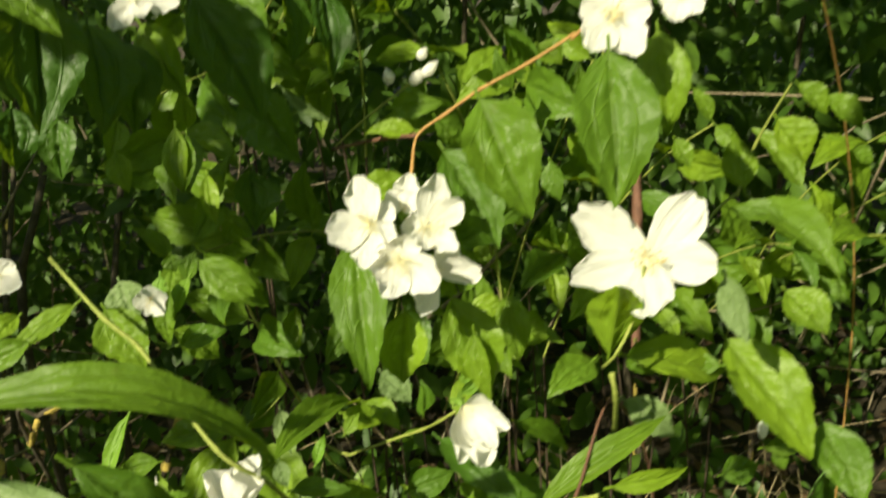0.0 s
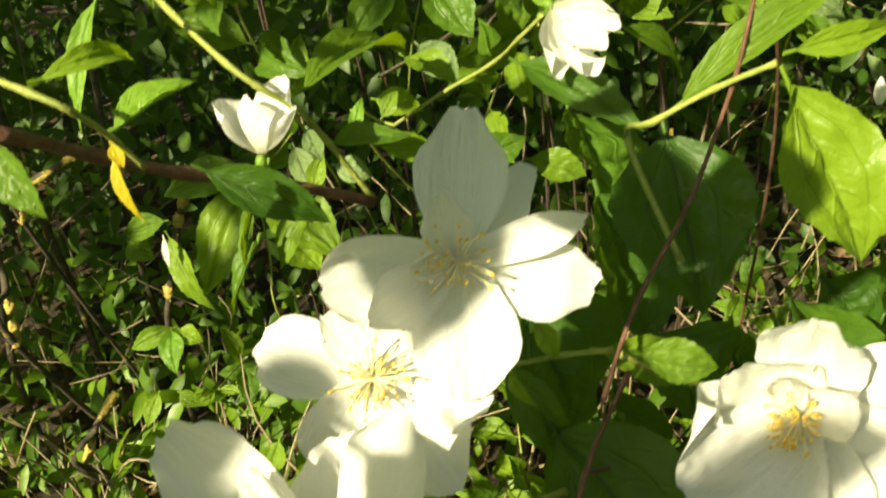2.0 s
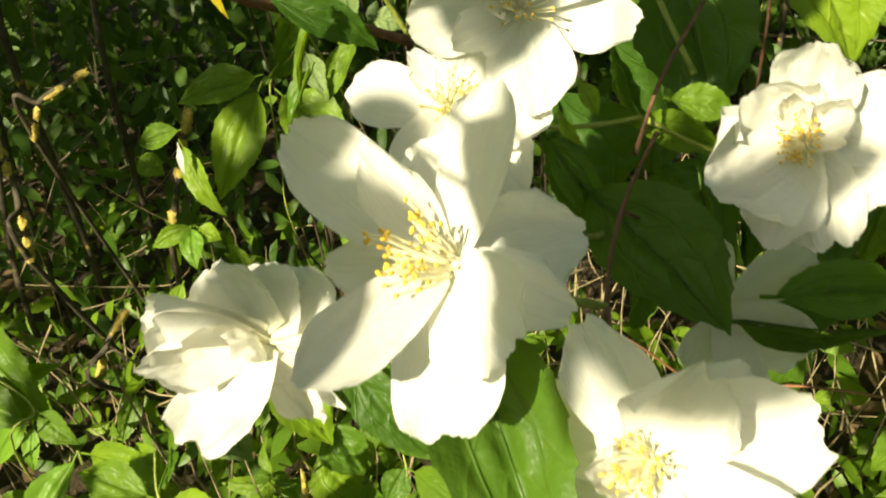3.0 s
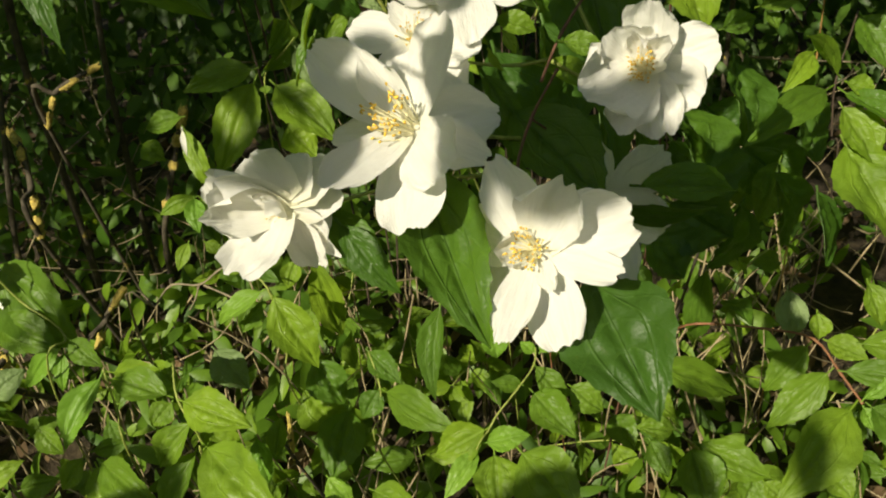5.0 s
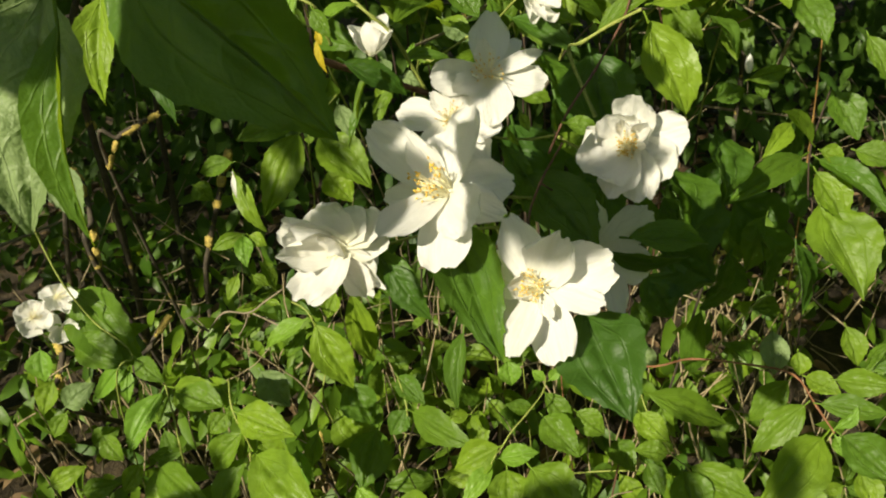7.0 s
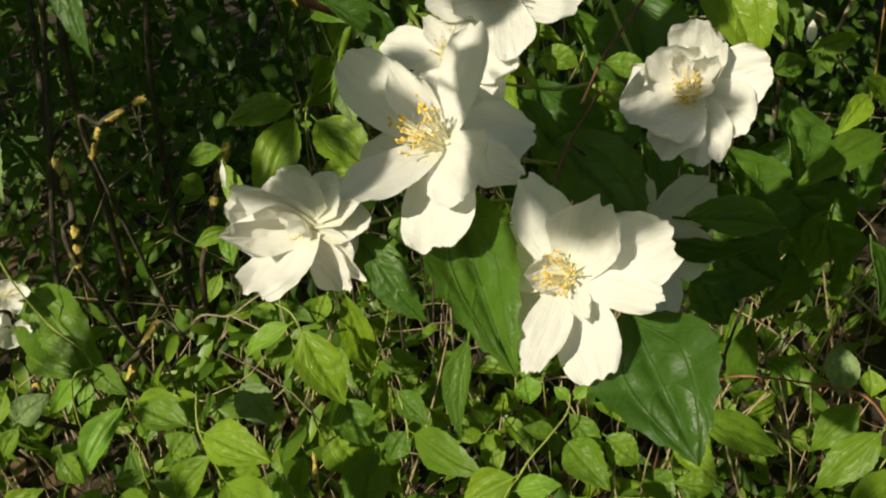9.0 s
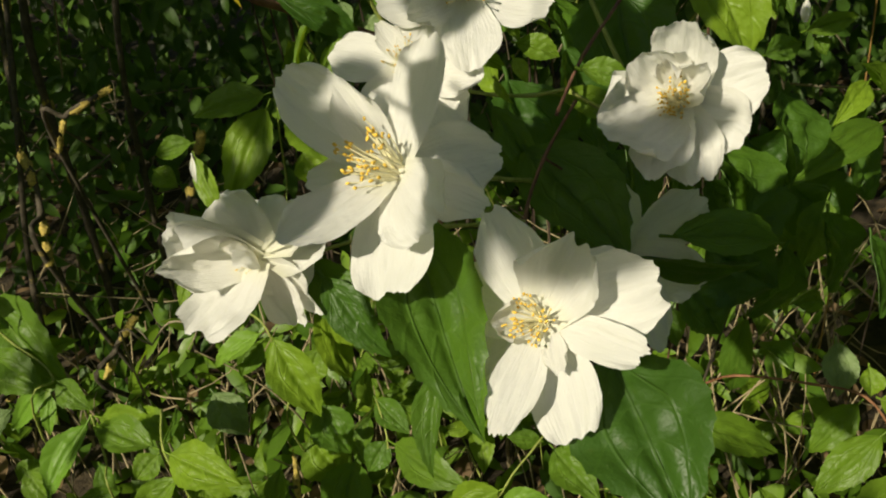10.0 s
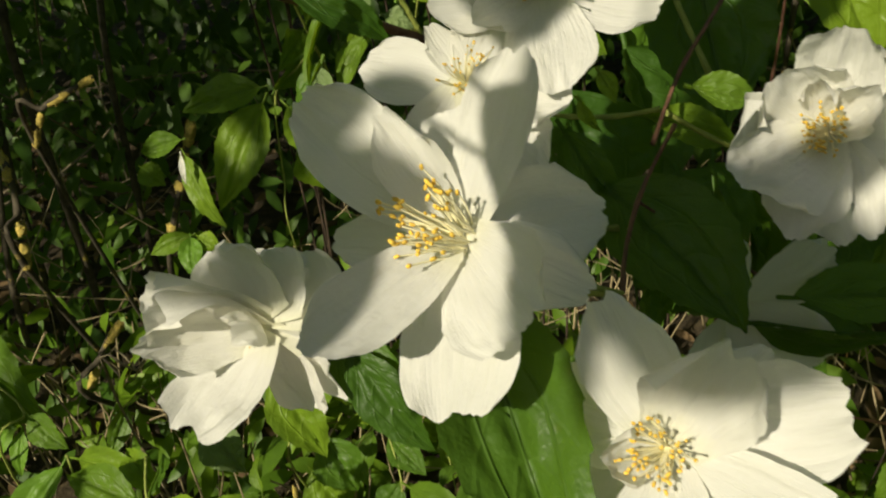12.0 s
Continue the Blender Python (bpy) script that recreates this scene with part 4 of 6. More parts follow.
leaf(upper_branch, (-0.0025, 0.3596, 0.7540), (-0.0042, 0.3492, 0.7237), 0.0240, fold=0.15)
leaf(upper_branch, (0.0153, 0.3389, 0.7687), (0.0318, 0.3315, 0.7296), 0.0268, fold=0.15)
leaf(upper_branch, (-0.0083, 0.3901, 0.8288), (0.0157, 0.3863, 0.8303), 0.0129, turn=20)
leaf(upper_branch, (0.0066, 0.3677, 0.8232), (-0.0148, 0.3669, 0.8233), 0.0101, turn=10)
leaf(upper_branch, (0.0046, 0.3622, 0.8072), (-0.0209, 0.3514, 0.7941), 0.0206)
leaf(upper_branch, (0.0111, 0.3849, 0.8267), (0.0229, 0.3904, 0.8104), 0.0139)
leaf(upper_branch, (0.0563, 0.4362, 0.8479), (0.0684, 0.4333, 0.8381), 0.0152)
leaf(upper_branch, (0.0626, 0.4393, 0.7942), (0.0671, 0.4327, 0.7745), 0.0133, turn=30)
leaf(upper_branch, (0.1283, 0.4738, 0.7951), (0.1362, 0.4687, 0.7791), 0.0128)
leaf(upper_branch, (0.0199, 0.3487, 0.7815), (0.0280, 0.3459, 0.7723), 0.0108, turn=40)
leaf(upper_branch, (0.0392, 0.4001, 0.7439), (0.0456, 0.3899, 0.7134), 0.0190)
leaf(upper_branch, (0.0642, 0.3698, 0.7763), (0.0723, 0.3721, 0.7823), 0.0114)
leaf(upper_branch, (0.2242, 0.5335, 0.8042), (0.2467, 0.5271, 0.7829), 0.0190)
leaf(upper_branch, (0.2088, 0.5351, 0.8107), (0.2269, 0.5296, 0.7925), 0.0175)
leaf(upper_branch, (0.2387, 0.5235, 0.7731), (0.2508, 0.5213, 0.7653), 0.0127)
leaf(upper_branch, (0.0639, 0.2994, 0.7550), (0.0638, 0.3932, 0.7011), 0.0140, turn=30, fold=0.3)
leaf(upper_branch, (0.0785, 0.3239, 0.7292), (0.1001, 0.3223, 0.7135), 0.0155, fold=0.1, skin=PALE)
leaf(upper_branch, (0.1152, 0.3169, 0.7445), (0.0958, 0.3348, 0.7373), 0.0119, turn=-15)
leaf(upper_branch, (0.0844, 0.3296, 0.7501), (0.0904, 0.3236, 0.7382), 0.0175)

left_branch = thing("flowering_branch", (-0.6200, 0.2000, 0.0000), "yellow-green mock orange shoot with a half-open white flower", "shrub branch", "branches of the mock orange shrub")
tube(left_branch, "stem", [(-0.1375, 0.3470, 0.7829), (-0.1125, 0.3279, 0.7660), (-0.0984, 0.3229, 0.7552), (-0.0810, 0.3092, 0.7385), (-0.0668, 0.2981, 0.7269), (-0.0595, 0.2971, 0.7200), (-0.0525, 0.3020, 0.7116), (-0.0467, 0.3088, 0.6983), (-0.0374, 0.3171, 0.6746)], 0.0008, 0.0009, SHOOT, label="yellow-green shoot")
tube(left_branch, "branch", [(-0.6200, 0.2000, 0.0000), (-0.6200, 0.1800, 0.6000), (-0.4000, 0.2000, 0.8600), (-0.2000, 0.2350, 0.7750), (-0.1107, 0.2492, 0.7351), (-0.1037, 0.2572, 0.7282), (-0.0944, 0.2733, 0.7149), (-0.0815, 0.2894, 0.7014), (-0.0617, 0.3060, 0.6880), (-0.0374, 0.3168, 0.6741)], 0.0017, 0.0016, BARK, label="dark brown woody branch")
tube(left_branch, "side_shoot", [(-0.0924, 0.2304, 0.7513), (-0.0831, 0.2286, 0.7470), (-0.0772, 0.2297, 0.7423), (-0.0775, 0.2432, 0.7314), (-0.0752, 0.2494, 0.7215)], 0.0007, 0.0006, SHOOT)
bloom, heart, face = flower(left_branch, (-0.0630, 0.2982, 0.7012), (0.2126, -0.0882, 0.9731), 0.0300, 10, label="half-open cup-shaped white flower"), (-0.0630, 0.2982, 0.7012), (0.2126, -0.0882, 0.9731)
petal(bloom, heart, face, (-0.0711, 0.2997, 0.7176), 0.0134, 0.25)
petal(bloom, heart, face, (-0.0622, 0.2940, 0.7188), 0.0140, 0.3)
petal(bloom, heart, face, (-0.0549, 0.3041, 0.7199), 0.0127, 0.25)
petal(bloom, heart, face, (-0.0520, 0.2966, 0.7141), 0.0126, 0.3)
petal(bloom, heart, face, (-0.0624, 0.3134, 0.7127), 0.0130, 0.2)
bloom, heart, face = flower(left_branch, (-0.1134, 0.3774, 0.7524), (0.3496, -0.9191, 0.1815), 0.0214, 20), (-0.1134, 0.3774, 0.7524), (0.3496, -0.9191, 0.1815)
petal(bloom, heart, face, (-0.1198, 0.3740, 0.7531), 0.0076, 0.12)
petal(bloom, heart, face, (-0.1140, 0.3707, 0.7484), 0.0076, 0.12)
petal(bloom, heart, face, (-0.1055, 0.3712, 0.7486), 0.0076, 0.12)
petal(bloom, heart, face, (-0.1060, 0.3782, 0.7533), 0.0076, 0.12)
petal(bloom, heart, face, (-0.1141, 0.3803, 0.7580), 0.0076, 0.12)
bloom, heart, face = flower(left_branch, (-0.1764, 0.3751, 0.7661), (0.4913, -0.8406, 0.2280), 0.0225, 14), (-0.1764, 0.3751, 0.7661), (0.4913, -0.8406, 0.2280)
petal(bloom, heart, face, (-0.1658, 0.3742, 0.7623), 0.0108, 0.12)
petal(bloom, heart, face, (-0.1790, 0.3716, 0.7583), 0.0108, 0.12)
petal(bloom, heart, face, (-0.1696, 0.3779, 0.7715), 0.0108, 0.12)
petal(bloom, heart, face, (-0.1849, 0.3751, 0.7677), 0.0108, 0.12)
bloom, heart, face = flower(left_branch, (-0.0962, 0.3664, 0.8775), (0.3401, -0.9397, 0.0369), 0.0317, 16), (-0.0962, 0.3664, 0.8775), (0.3401, -0.9397, 0.0369)
petal(bloom, heart, face, (-0.1049, 0.3583, 0.8673), 0.0094, 0.12)
petal(bloom, heart, face, (-0.0924, 0.3600, 0.8707), 0.0104, 0.12)
petal(bloom, heart, face, (-0.0805, 0.3661, 0.8749), 0.0105, 0.12)
petal(bloom, heart, face, (-0.1044, 0.3672, 0.8808), 0.0105, 0.12)
petal(bloom, heart, face, (-0.0896, 0.3689, 0.8842), 0.0105, 0.12)
leaf(left_branch, (-0.0856, 0.1772, 0.8102), (-0.0169, 0.1962, 0.7870), 0.0140, turn=-30, arch=0.2, fold=0.2)
leaf(left_branch, (-0.0582, 0.1794, 0.7980), (-0.0314, 0.1882, 0.7681), 0.0132, turn=-5, arch=0.05, fold=0.2)
leaf(left_branch, (-0.0781, 0.2860, 0.7053), (-0.0461, 0.2892, 0.6828), 0.0148, fold=0.3, skin=DEEP)
leaf(left_branch, (-0.0530, 0.3035, 0.7144), (-0.0268, 0.3878, 0.6998), 0.0184, turn=-20, fold=0.25)
leaf(left_branch, (-0.0301, 0.3955, 0.6932), (-0.0094, 0.3806, 0.6846), 0.0149, turn=-30)
leaf(left_branch, (-0.0829, 0.2292, 0.7483), (-0.0703, 0.2506, 0.7446), 0.0057, turn=10, arch=0.2)
leaf(left_branch, (-0.0888, 0.2873, 0.7514), (-0.0970, 0.2714, 0.7223), 0.0070, turn=15, skin=YOUNG)
leaf(left_branch, (-0.0786, 0.2435, 0.7321), (-0.0624, 0.2583, 0.7369), 0.0093, turn=-30, fold=0.4, skin=YOUNG)
leaf(left_branch, (-0.0818, 0.2512, 0.7255), (-0.0788, 0.2482, 0.7090), 0.0044, turn=30, fold=0.4, skin=YELLOW)
leaf(left_branch, (-0.0816, 0.2521, 0.7272), (-0.0796, 0.2494, 0.7219), 0.0038, skin=YELLOW)
leaf(left_branch, (-0.1316, 0.3910, 0.7584), (-0.1229, 0.3817, 0.7402), 0.0207, fold=0.1, skin=PALE)
leaf(left_branch, (-0.1165, 0.4021, 0.7566), (-0.1156, 0.3906, 0.7349), 0.0122, turn=10, skin=YOUNG)
leaf(left_branch, (-0.1058, 0.4114, 0.7516), (-0.1138, 0.4020, 0.7347), 0.0094, skin=YOUNG)
leaf(left_branch, (-0.1104, 0.3857, 0.7358), (-0.0908, 0.3935, 0.7167), 0.0174, turn=-20)
leaf(left_branch, (-0.1259, 0.4839, 0.7407), (-0.0969, 0.5100, 0.7018), 0.0176, turn=15)
leaf(left_branch, (-0.0742, 0.1970, 0.7509), (-0.0680, 0.1916, 0.7400), 0.0080, turn=20)
leaf(left_branch, (-0.0441, 0.1361, 0.8243), (-0.0355, 0.1211, 0.7851), 0.0478, turn=8, arch=0.06, fold=0.05, skin=PALE, teeth=0.1)
leaf(left_branch, (-0.1455, 0.3337, 0.7659), (-0.1538, 0.3188, 0.7580), 0.0112)
leaf(left_branch, (-0.1201, 0.3457, 0.7643), (-0.1029, 0.3364, 0.7394), 0.0236)
leaf(left_branch, (-0.1020, 0.2929, 0.7867), (-0.1226, 0.2764, 0.7718), 0.0105, turn=10)
leaf(left_branch, (-0.0970, 0.2524, 0.7914), (-0.1160, 0.2480, 0.7806), 0.0095)
leaf(left_branch, (-0.1197, 0.3065, 0.8908), (-0.0964, 0.3005, 0.8703), 0.0188, turn=-10)
leaf(left_branch, (-0.1141, 0.3265, 0.8866), (-0.1139, 0.3098, 0.8378), 0.0331, turn=10, skin=DEEP, out=AWAY)
leaf(left_branch, (-0.1065, 0.3437, 0.8744), (-0.1000, 0.3303, 0.8341), 0.0295, turn=-15, skin=DEEP, out=AWAY)
leaf(left_branch, (-0.1001, 0.3742, 0.8700), (-0.0817, 0.3649, 0.8406), 0.0216, turn=10)
leaf(left_branch, (-0.0997, 0.3619, 0.8648), (-0.0978, 0.3501, 0.8300), 0.0251, turn=15, skin=DEEP, out=AWAY)
leaf(left_branch, (-0.0677, 0.3374, 0.8825), (-0.0453, 0.3329, 0.8355), 0.0329, turn=-10, skin=DEEP, out=AWAY)
leaf(left_branch, (-0.0706, 0.4007, 0.8823), (-0.0567, 0.3911, 0.8525), 0.0206)
leaf(left_branch, (-0.0677, 0.3968, 0.8396), (-0.0452, 0.3869, 0.8080), 0.0282, turn=20, skin=DEEP, out=AWAY)
leaf(left_branch, (-0.0339, 0.4031, 0.8851), (-0.0286, 0.3877, 0.8395), 0.0183, skin=DEEP, out=AWAY)
leaf(left_branch, (-0.0519, 0.4221, 0.8808), (-0.0482, 0.4105, 0.8464), 0.0217, turn=-20, skin=DEEP, out=AWAY)
leaf(left_branch, (-0.1329, 0.4995, 0.8072), (-0.1316, 0.4873, 0.7711), 0.0168)
leaf(left_branch, (-0.1080, 0.4625, 0.7888), (-0.1032, 0.4534, 0.7616), 0.0114)
leaf(left_branch, (-0.0789, 0.4348, 0.7973), (-0.0760, 0.4246, 0.7669), 0.0267, skin=DEEP, out=AWAY)
leaf(left_branch, (-0.1594, 0.4207, 0.8270), (-0.1578, 0.4109, 0.7981), 0.0203, turn=30, skin=DEEP, out=AWAY)
leaf(left_branch, (-0.1589, 0.3823, 0.8384), (-0.1575, 0.3735, 0.8124), 0.0251, skin=DEEP, out=AWAY)
leaf(left_branch, (-0.1269, 0.4984, 0.8031), (-0.1295, 0.4872, 0.7706), 0.0152)
leaf(left_branch, (-0.1170, 0.5103, 0.7749), (-0.1175, 0.5053, 0.7604), 0.0095)
leaf(left_branch, (-0.0909, 0.4867, 0.7647), (-0.0809, 0.4824, 0.7509), 0.0137)
leaf(left_branch, (-0.0734, 0.4259, 0.8324), (-0.0521, 0.4161, 0.8012), 0.0228)
leaf(left_branch, (-0.1941, 0.5620, 0.7804), (-0.1864, 0.5535, 0.7544), 0.0192)
leaf(left_branch, (-0.2389, 0.5560, 0.7678), (-0.2183, 0.5576, 0.7702), 0.0140)
leaf(left_branch, (-0.0609, 0.4273, 0.8353), (-0.0366, 0.4224, 0.8180), 0.0066, turn=40, skin=PALE)
leaf(left_branch, (-0.0975, 0.4719, 0.8151), (-0.0937, 0.4684, 0.8045), 0.0071)
leaf(left_branch, (-0.1100, 0.4159, 0.7453), (-0.1056, 0.4210, 0.7598), 0.0107)
leaf(left_branch, (-0.1174, 0.4203, 0.7590), (-0.1150, 0.4174, 0.7504), 0.0120)
leaf(left_branch, (-0.1229, 0.4669, 0.7415), (-0.0835, 0.4591, 0.7139), 0.0239, turn=10)
leaf(left_branch, (-0.1134, 0.3971, 0.7526), (-0.1118, 0.3880, 0.7258), 0.0122)
leaf(left_branch, (-0.1025, 0.3700, 0.7340), (-0.0806, 0.3728, 0.7397), 0.0125)

bud_branch = thing("flowering_branch", (0.0500, 0.6800, 0.0000), "slender green mock orange shoot with a nodding white flower", "shrub branch", "branches of the mock orange shrub")
tube(bud_branch, "stem", [(0.0500, 0.6800, 0.0000), (0.0200, 0.6000, 0.4000), (-0.0462, 0.3987, 0.6583), (-0.0345, 0.3832, 0.6705), (-0.0151, 0.3650, 0.6878), (0.0025, 0.3525, 0.7009), (0.0101, 0.3395, 0.7119), (0.0170, 0.3310, 0.7209)], 0.0007, 0.0006, SHOOT, label="slender green shoot")
bloom, heart, face = flower(bud_branch, (0.0201, 0.3320, 0.7224), (0.4741, -0.8589, -0.1934), 0.0300, 10, label="half-open nodding white flower"), (0.0201, 0.3320, 0.7224), (0.4741, -0.8589, -0.1934)
petal(bloom, heart, face, (0.0190, 0.3169, 0.7071), 0.0118, 0.3)
petal(bloom, heart, face, (0.0272, 0.3111, 0.7081), 0.0150, 0.3)
petal(bloom, heart, face, (0.0371, 0.3218, 0.7187), 0.0117, 0.3)
petal(bloom, heart, face, (0.0314, 0.3128, 0.7152), 0.0116, 0.3)
petal(bloom, heart, face, (0.0317, 0.3328, 0.7228), 0.0136, 0.25)
leaf(bud_branch, (0.0071, 0.3416, 0.7056), (0.0412, 0.3081, 0.6926), 0.0173, turn=-10, fold=0.25, skin=DEEP)
leaf(bud_branch, (0.0383, 0.3319, 0.7162), (0.0641, 0.3529, 0.6894), 0.0109, turn=-20)
leaf(bud_branch, (0.0019, 0.3662, 0.6991), (-0.0001, 0.3910, 0.7031), 0.0102, turn=160)
leaf(bud_branch, (0.0180, 0.3622, 0.7113), (0.0273, 0.3663, 0.7179), 0.0076, turn=40, skin=YOUNG)
leaf(bud_branch, (0.0212, 0.3640, 0.7143), (0.0199, 0.3672, 0.7204), 0.0057, skin=YOUNG)
leaf(bud_branch, (0.0246, 0.3304, 0.7574), (0.0304, 0.3260, 0.7272), 0.0121, turn=30, fold=0.5)
leaf(bud_branch, (-0.0214, 0.3683, 0.7862), (-0.0164, 0.3320, 0.7307), 0.0271, turn=5)
leaf(bud_branch, (-0.0201, 0.4993, 0.6955), (-0.0016, 0.4763, 0.6719), 0.0283)
leaf(bud_branch, (-0.0351, 0.4991, 0.6965), (-0.0588, 0.4739, 0.6728), 0.0216)
leaf(bud_branch, (-0.0110, 0.5005, 0.7181), (0.0166, 0.4945, 0.7041), 0.0227)
leaf(bud_branch, (0.0235, 0.5005, 0.7147), (0.0172, 0.4948, 0.7047), 0.0133)
leaf(bud_branch, (0.0199, 0.4730, 0.7061), (0.0464, 0.4730, 0.7035), 0.0152)
leaf(bud_branch, (0.0437, 0.4879, 0.6891), (0.0656, 0.4841, 0.6799), 0.0240)
leaf(bud_branch, (-0.0102, 0.5016, 0.6988), (0.0081, 0.4977, 0.6898), 0.0096)
leaf(bud_branch, (0.0141, 0.5174, 0.6835), (0.0228, 0.5107, 0.6700), 0.0143)
leaf(bud_branch, (-0.0275, 0.4557, 0.6782), (-0.0100, 0.4479, 0.6618), 0.0190, skin=PALE)
leaf(bud_branch, (-0.0485, 0.3717, 0.6717), (-0.0441, 0.3787, 0.6843), 0.0063, skin=YOUNG)
leaf(bud_branch, (-0.0433, 0.4213, 0.6577), (-0.0350, 0.4270, 0.6676), 0.0084)
leaf(bud_branch, (-0.0486, 0.4443, 0.6589), (-0.0263, 0.4419, 0.6522), 0.0152)
leaf(bud_branch, (-0.0500, 0.3251, 0.6908), (-0.0251, 0.3263, 0.6907), 0.0107, turn=-20)
leaf(bud_branch, (-0.0523, 0.3402, 0.6769), (-0.0394, 0.3384, 0.6723), 0.0105, skin=PALE)
leaf(bud_branch, (-0.0372, 0.3340, 0.6850), (-0.0160, 0.3420, 0.6767), 0.0112)
leaf(bud_branch, (-0.0102, 0.3756, 0.6540), (0.0134, 0.3812, 0.6622), 0.0162)
leaf(bud_branch, (-0.0129, 0.3944, 0.6469), (0.0111, 0.3890, 0.6344), 0.0114)
leaf(bud_branch, (0.0134, 0.3954, 0.6464), (0.0367, 0.3922, 0.6380), 0.0160)
leaf(bud_branch, (-0.0688, 0.3803, 0.6472), (-0.0630, 0.3876, 0.6604), 0.0089)
leaf(bud_branch, (-0.0628, 0.3647, 0.6811), (-0.0588, 0.3589, 0.6700), 0.0091, skin=PALE)

low_branch = thing("flowering_branch", (-0.3800, 0.6000, 0.0000), "low mock orange shoot with a pair of small white flowers", "shrub branch", "branches of the mock orange shrub")
tube(low_branch, "stem", [(-0.3800, 0.6000, 0.0000), (-0.2742, 0.3757, 0.4383), (-0.2576, 0.3799, 0.4774), (-0.2811, 0.3890, 0.5010), (-0.2927, 0.3857, 0.5351), (-0.3007, 0.3901, 0.5627), (-0.3004, 0.3867, 0.5767)], 0.0007, 0.0006, SHOOT)
bloom, heart, face = flower(low_branch, (-0.3234, 0.3919, 0.5063), (0.5774, -0.5375, 0.6146), 0.0330, 34, reach=0.34), (-0.3234, 0.3919, 0.5063), (0.5774, -0.5375, 0.6146)
petal(bloom, heart, face, (-0.3346, 0.3916, 0.5138), 0.0159, 0.25)
petal(bloom, heart, face, (-0.3256, 0.3785, 0.4991), 0.0182, 0.25)
petal(bloom, heart, face, (-0.3095, 0.3834, 0.5035), 0.0182, 0.25)
petal(bloom, heart, face, (-0.3143, 0.3968, 0.5146), 0.0168, 0.2)
petal(bloom, heart, face, (-0.3271, 0.3982, 0.5171), 0.0168, 0.2)
bloom, heart, face = flower(low_branch, (-0.3071, 0.3987, 0.5178), (0.7005, -0.4400, 0.5618), 0.0352, 26, reach=0.34), (-0.3071, 0.3987, 0.5178), (0.7005, -0.4400, 0.5618)
petal(bloom, heart, face, (-0.2900, 0.3959, 0.5208), 0.0129, 0.3)
petal(bloom, heart, face, (-0.3100, 0.3874, 0.5144), 0.0129, 0.3)
petal(bloom, heart, face, (-0.3182, 0.4014, 0.5225), 0.0129, 0.2)
petal(bloom, heart, face, (-0.3027, 0.4031, 0.5255), 0.0129, 0.2)
petal(bloom, heart, face, (-0.2977, 0.3896, 0.5102), 0.0121, 0.3)
bloom, heart, face = flower(low_branch, (-0.3064, 0.3924, 0.4972), (0.7385, -0.6714, 0.0614), 0.0257, 8), (-0.3064, 0.3924, 0.4972), (0.7385, -0.6714, 0.0614)
petal(bloom, heart, face, (-0.2941, 0.3920, 0.4964), 0.0131, 0.3)
petal(bloom, heart, face, (-0.3111, 0.3864, 0.4868), 0.0154, 0.2)
petal(bloom, heart, face, (-0.3161, 0.3947, 0.5011), 0.0131, 0.2)
leaf(low_branch, (-0.3072, 0.4204, 0.5154), (-0.2509, 0.3807, 0.4667), 0.0507)
leaf(low_branch, (-0.3015, 0.3931, 0.4884), (-0.2604, 0.3729, 0.4733), 0.0307)
leaf(low_branch, (-0.3203, 0.3816, 0.4886), (-0.3182, 0.3691, 0.4671), 0.0228, skin=YOUNG)
leaf(low_branch, (-0.2576, 0.3799, 0.4774), (-0.2935, 0.3783, 0.4430), 0.0163, skin=YOUNG)
leaf(low_branch, (-0.2569, 0.3799, 0.4773), (-0.2354, 0.3667, 0.4625), 0.0183)
leaf(low_branch, (-0.2621, 0.3811, 0.4674), (-0.2655, 0.3679, 0.4448), 0.0116, skin=YOUNG)
leaf(low_branch, (-0.2766, 0.4006, 0.4811), (-0.2485, 0.4036, 0.4861), 0.0118)
leaf(low_branch, (-0.3157, 0.3751, 0.4376), (-0.2927, 0.3842, 0.4532), 0.0236, skin=PALE)
leaf(low_branch, (-0.3294, 0.4035, 0.4467), (-0.3395, 0.3895, 0.4227), 0.0203)
leaf(low_branch, (-0.3118, 0.3749, 0.4373), (-0.3230, 0.3654, 0.4210), 0.0157)
leaf(low_branch, (-0.3134, 0.3926, 0.3882), (-0.2915, 0.3992, 0.3995), 0.0209)

shoot_a = thing("leafy_shoot", (-0.2000, 0.5200, 0.0000), "leafy green mock orange shoot with ovate leaves", "shrub shoot", "leafy shoots of the undergrowth")
tube(shoot_a, "stem", [(-0.2000, 0.5200, 0.0000), (-0.1682, 0.3147, 0.4124), (-0.1644, 0.3010, 0.4544), (-0.1718, 0.3042, 0.4839), (-0.1769, 0.3262, 0.4918)], 0.0008, 0.0006, SHOOT)
leaf(shoot_a, (-0.1653, 0.3015, 0.4553), (-0.1170, 0.2497, 0.4395), 0.0419, fold=0.2)
leaf(shoot_a, (-0.1665, 0.3003, 0.4533), (-0.1902, 0.2817, 0.4156), 0.0216, turn=20)
leaf(shoot_a, (-0.1724, 0.3042, 0.4839), (-0.1308, 0.2836, 0.4780), 0.0274, turn=-10)
leaf(shoot_a, (-0.1737, 0.3046, 0.4846), (-0.2133, 0.3235, 0.4875), 0.0227, turn=20)
leaf(shoot_a, (-0.1661, 0.3023, 0.4705), (-0.1915, 0.2971, 0.4420), 0.0228, turn=10)
leaf(shoot_a, (-0.1671, 0.3091, 0.4625), (-0.1463, 0.3063, 0.4376), 0.0247)
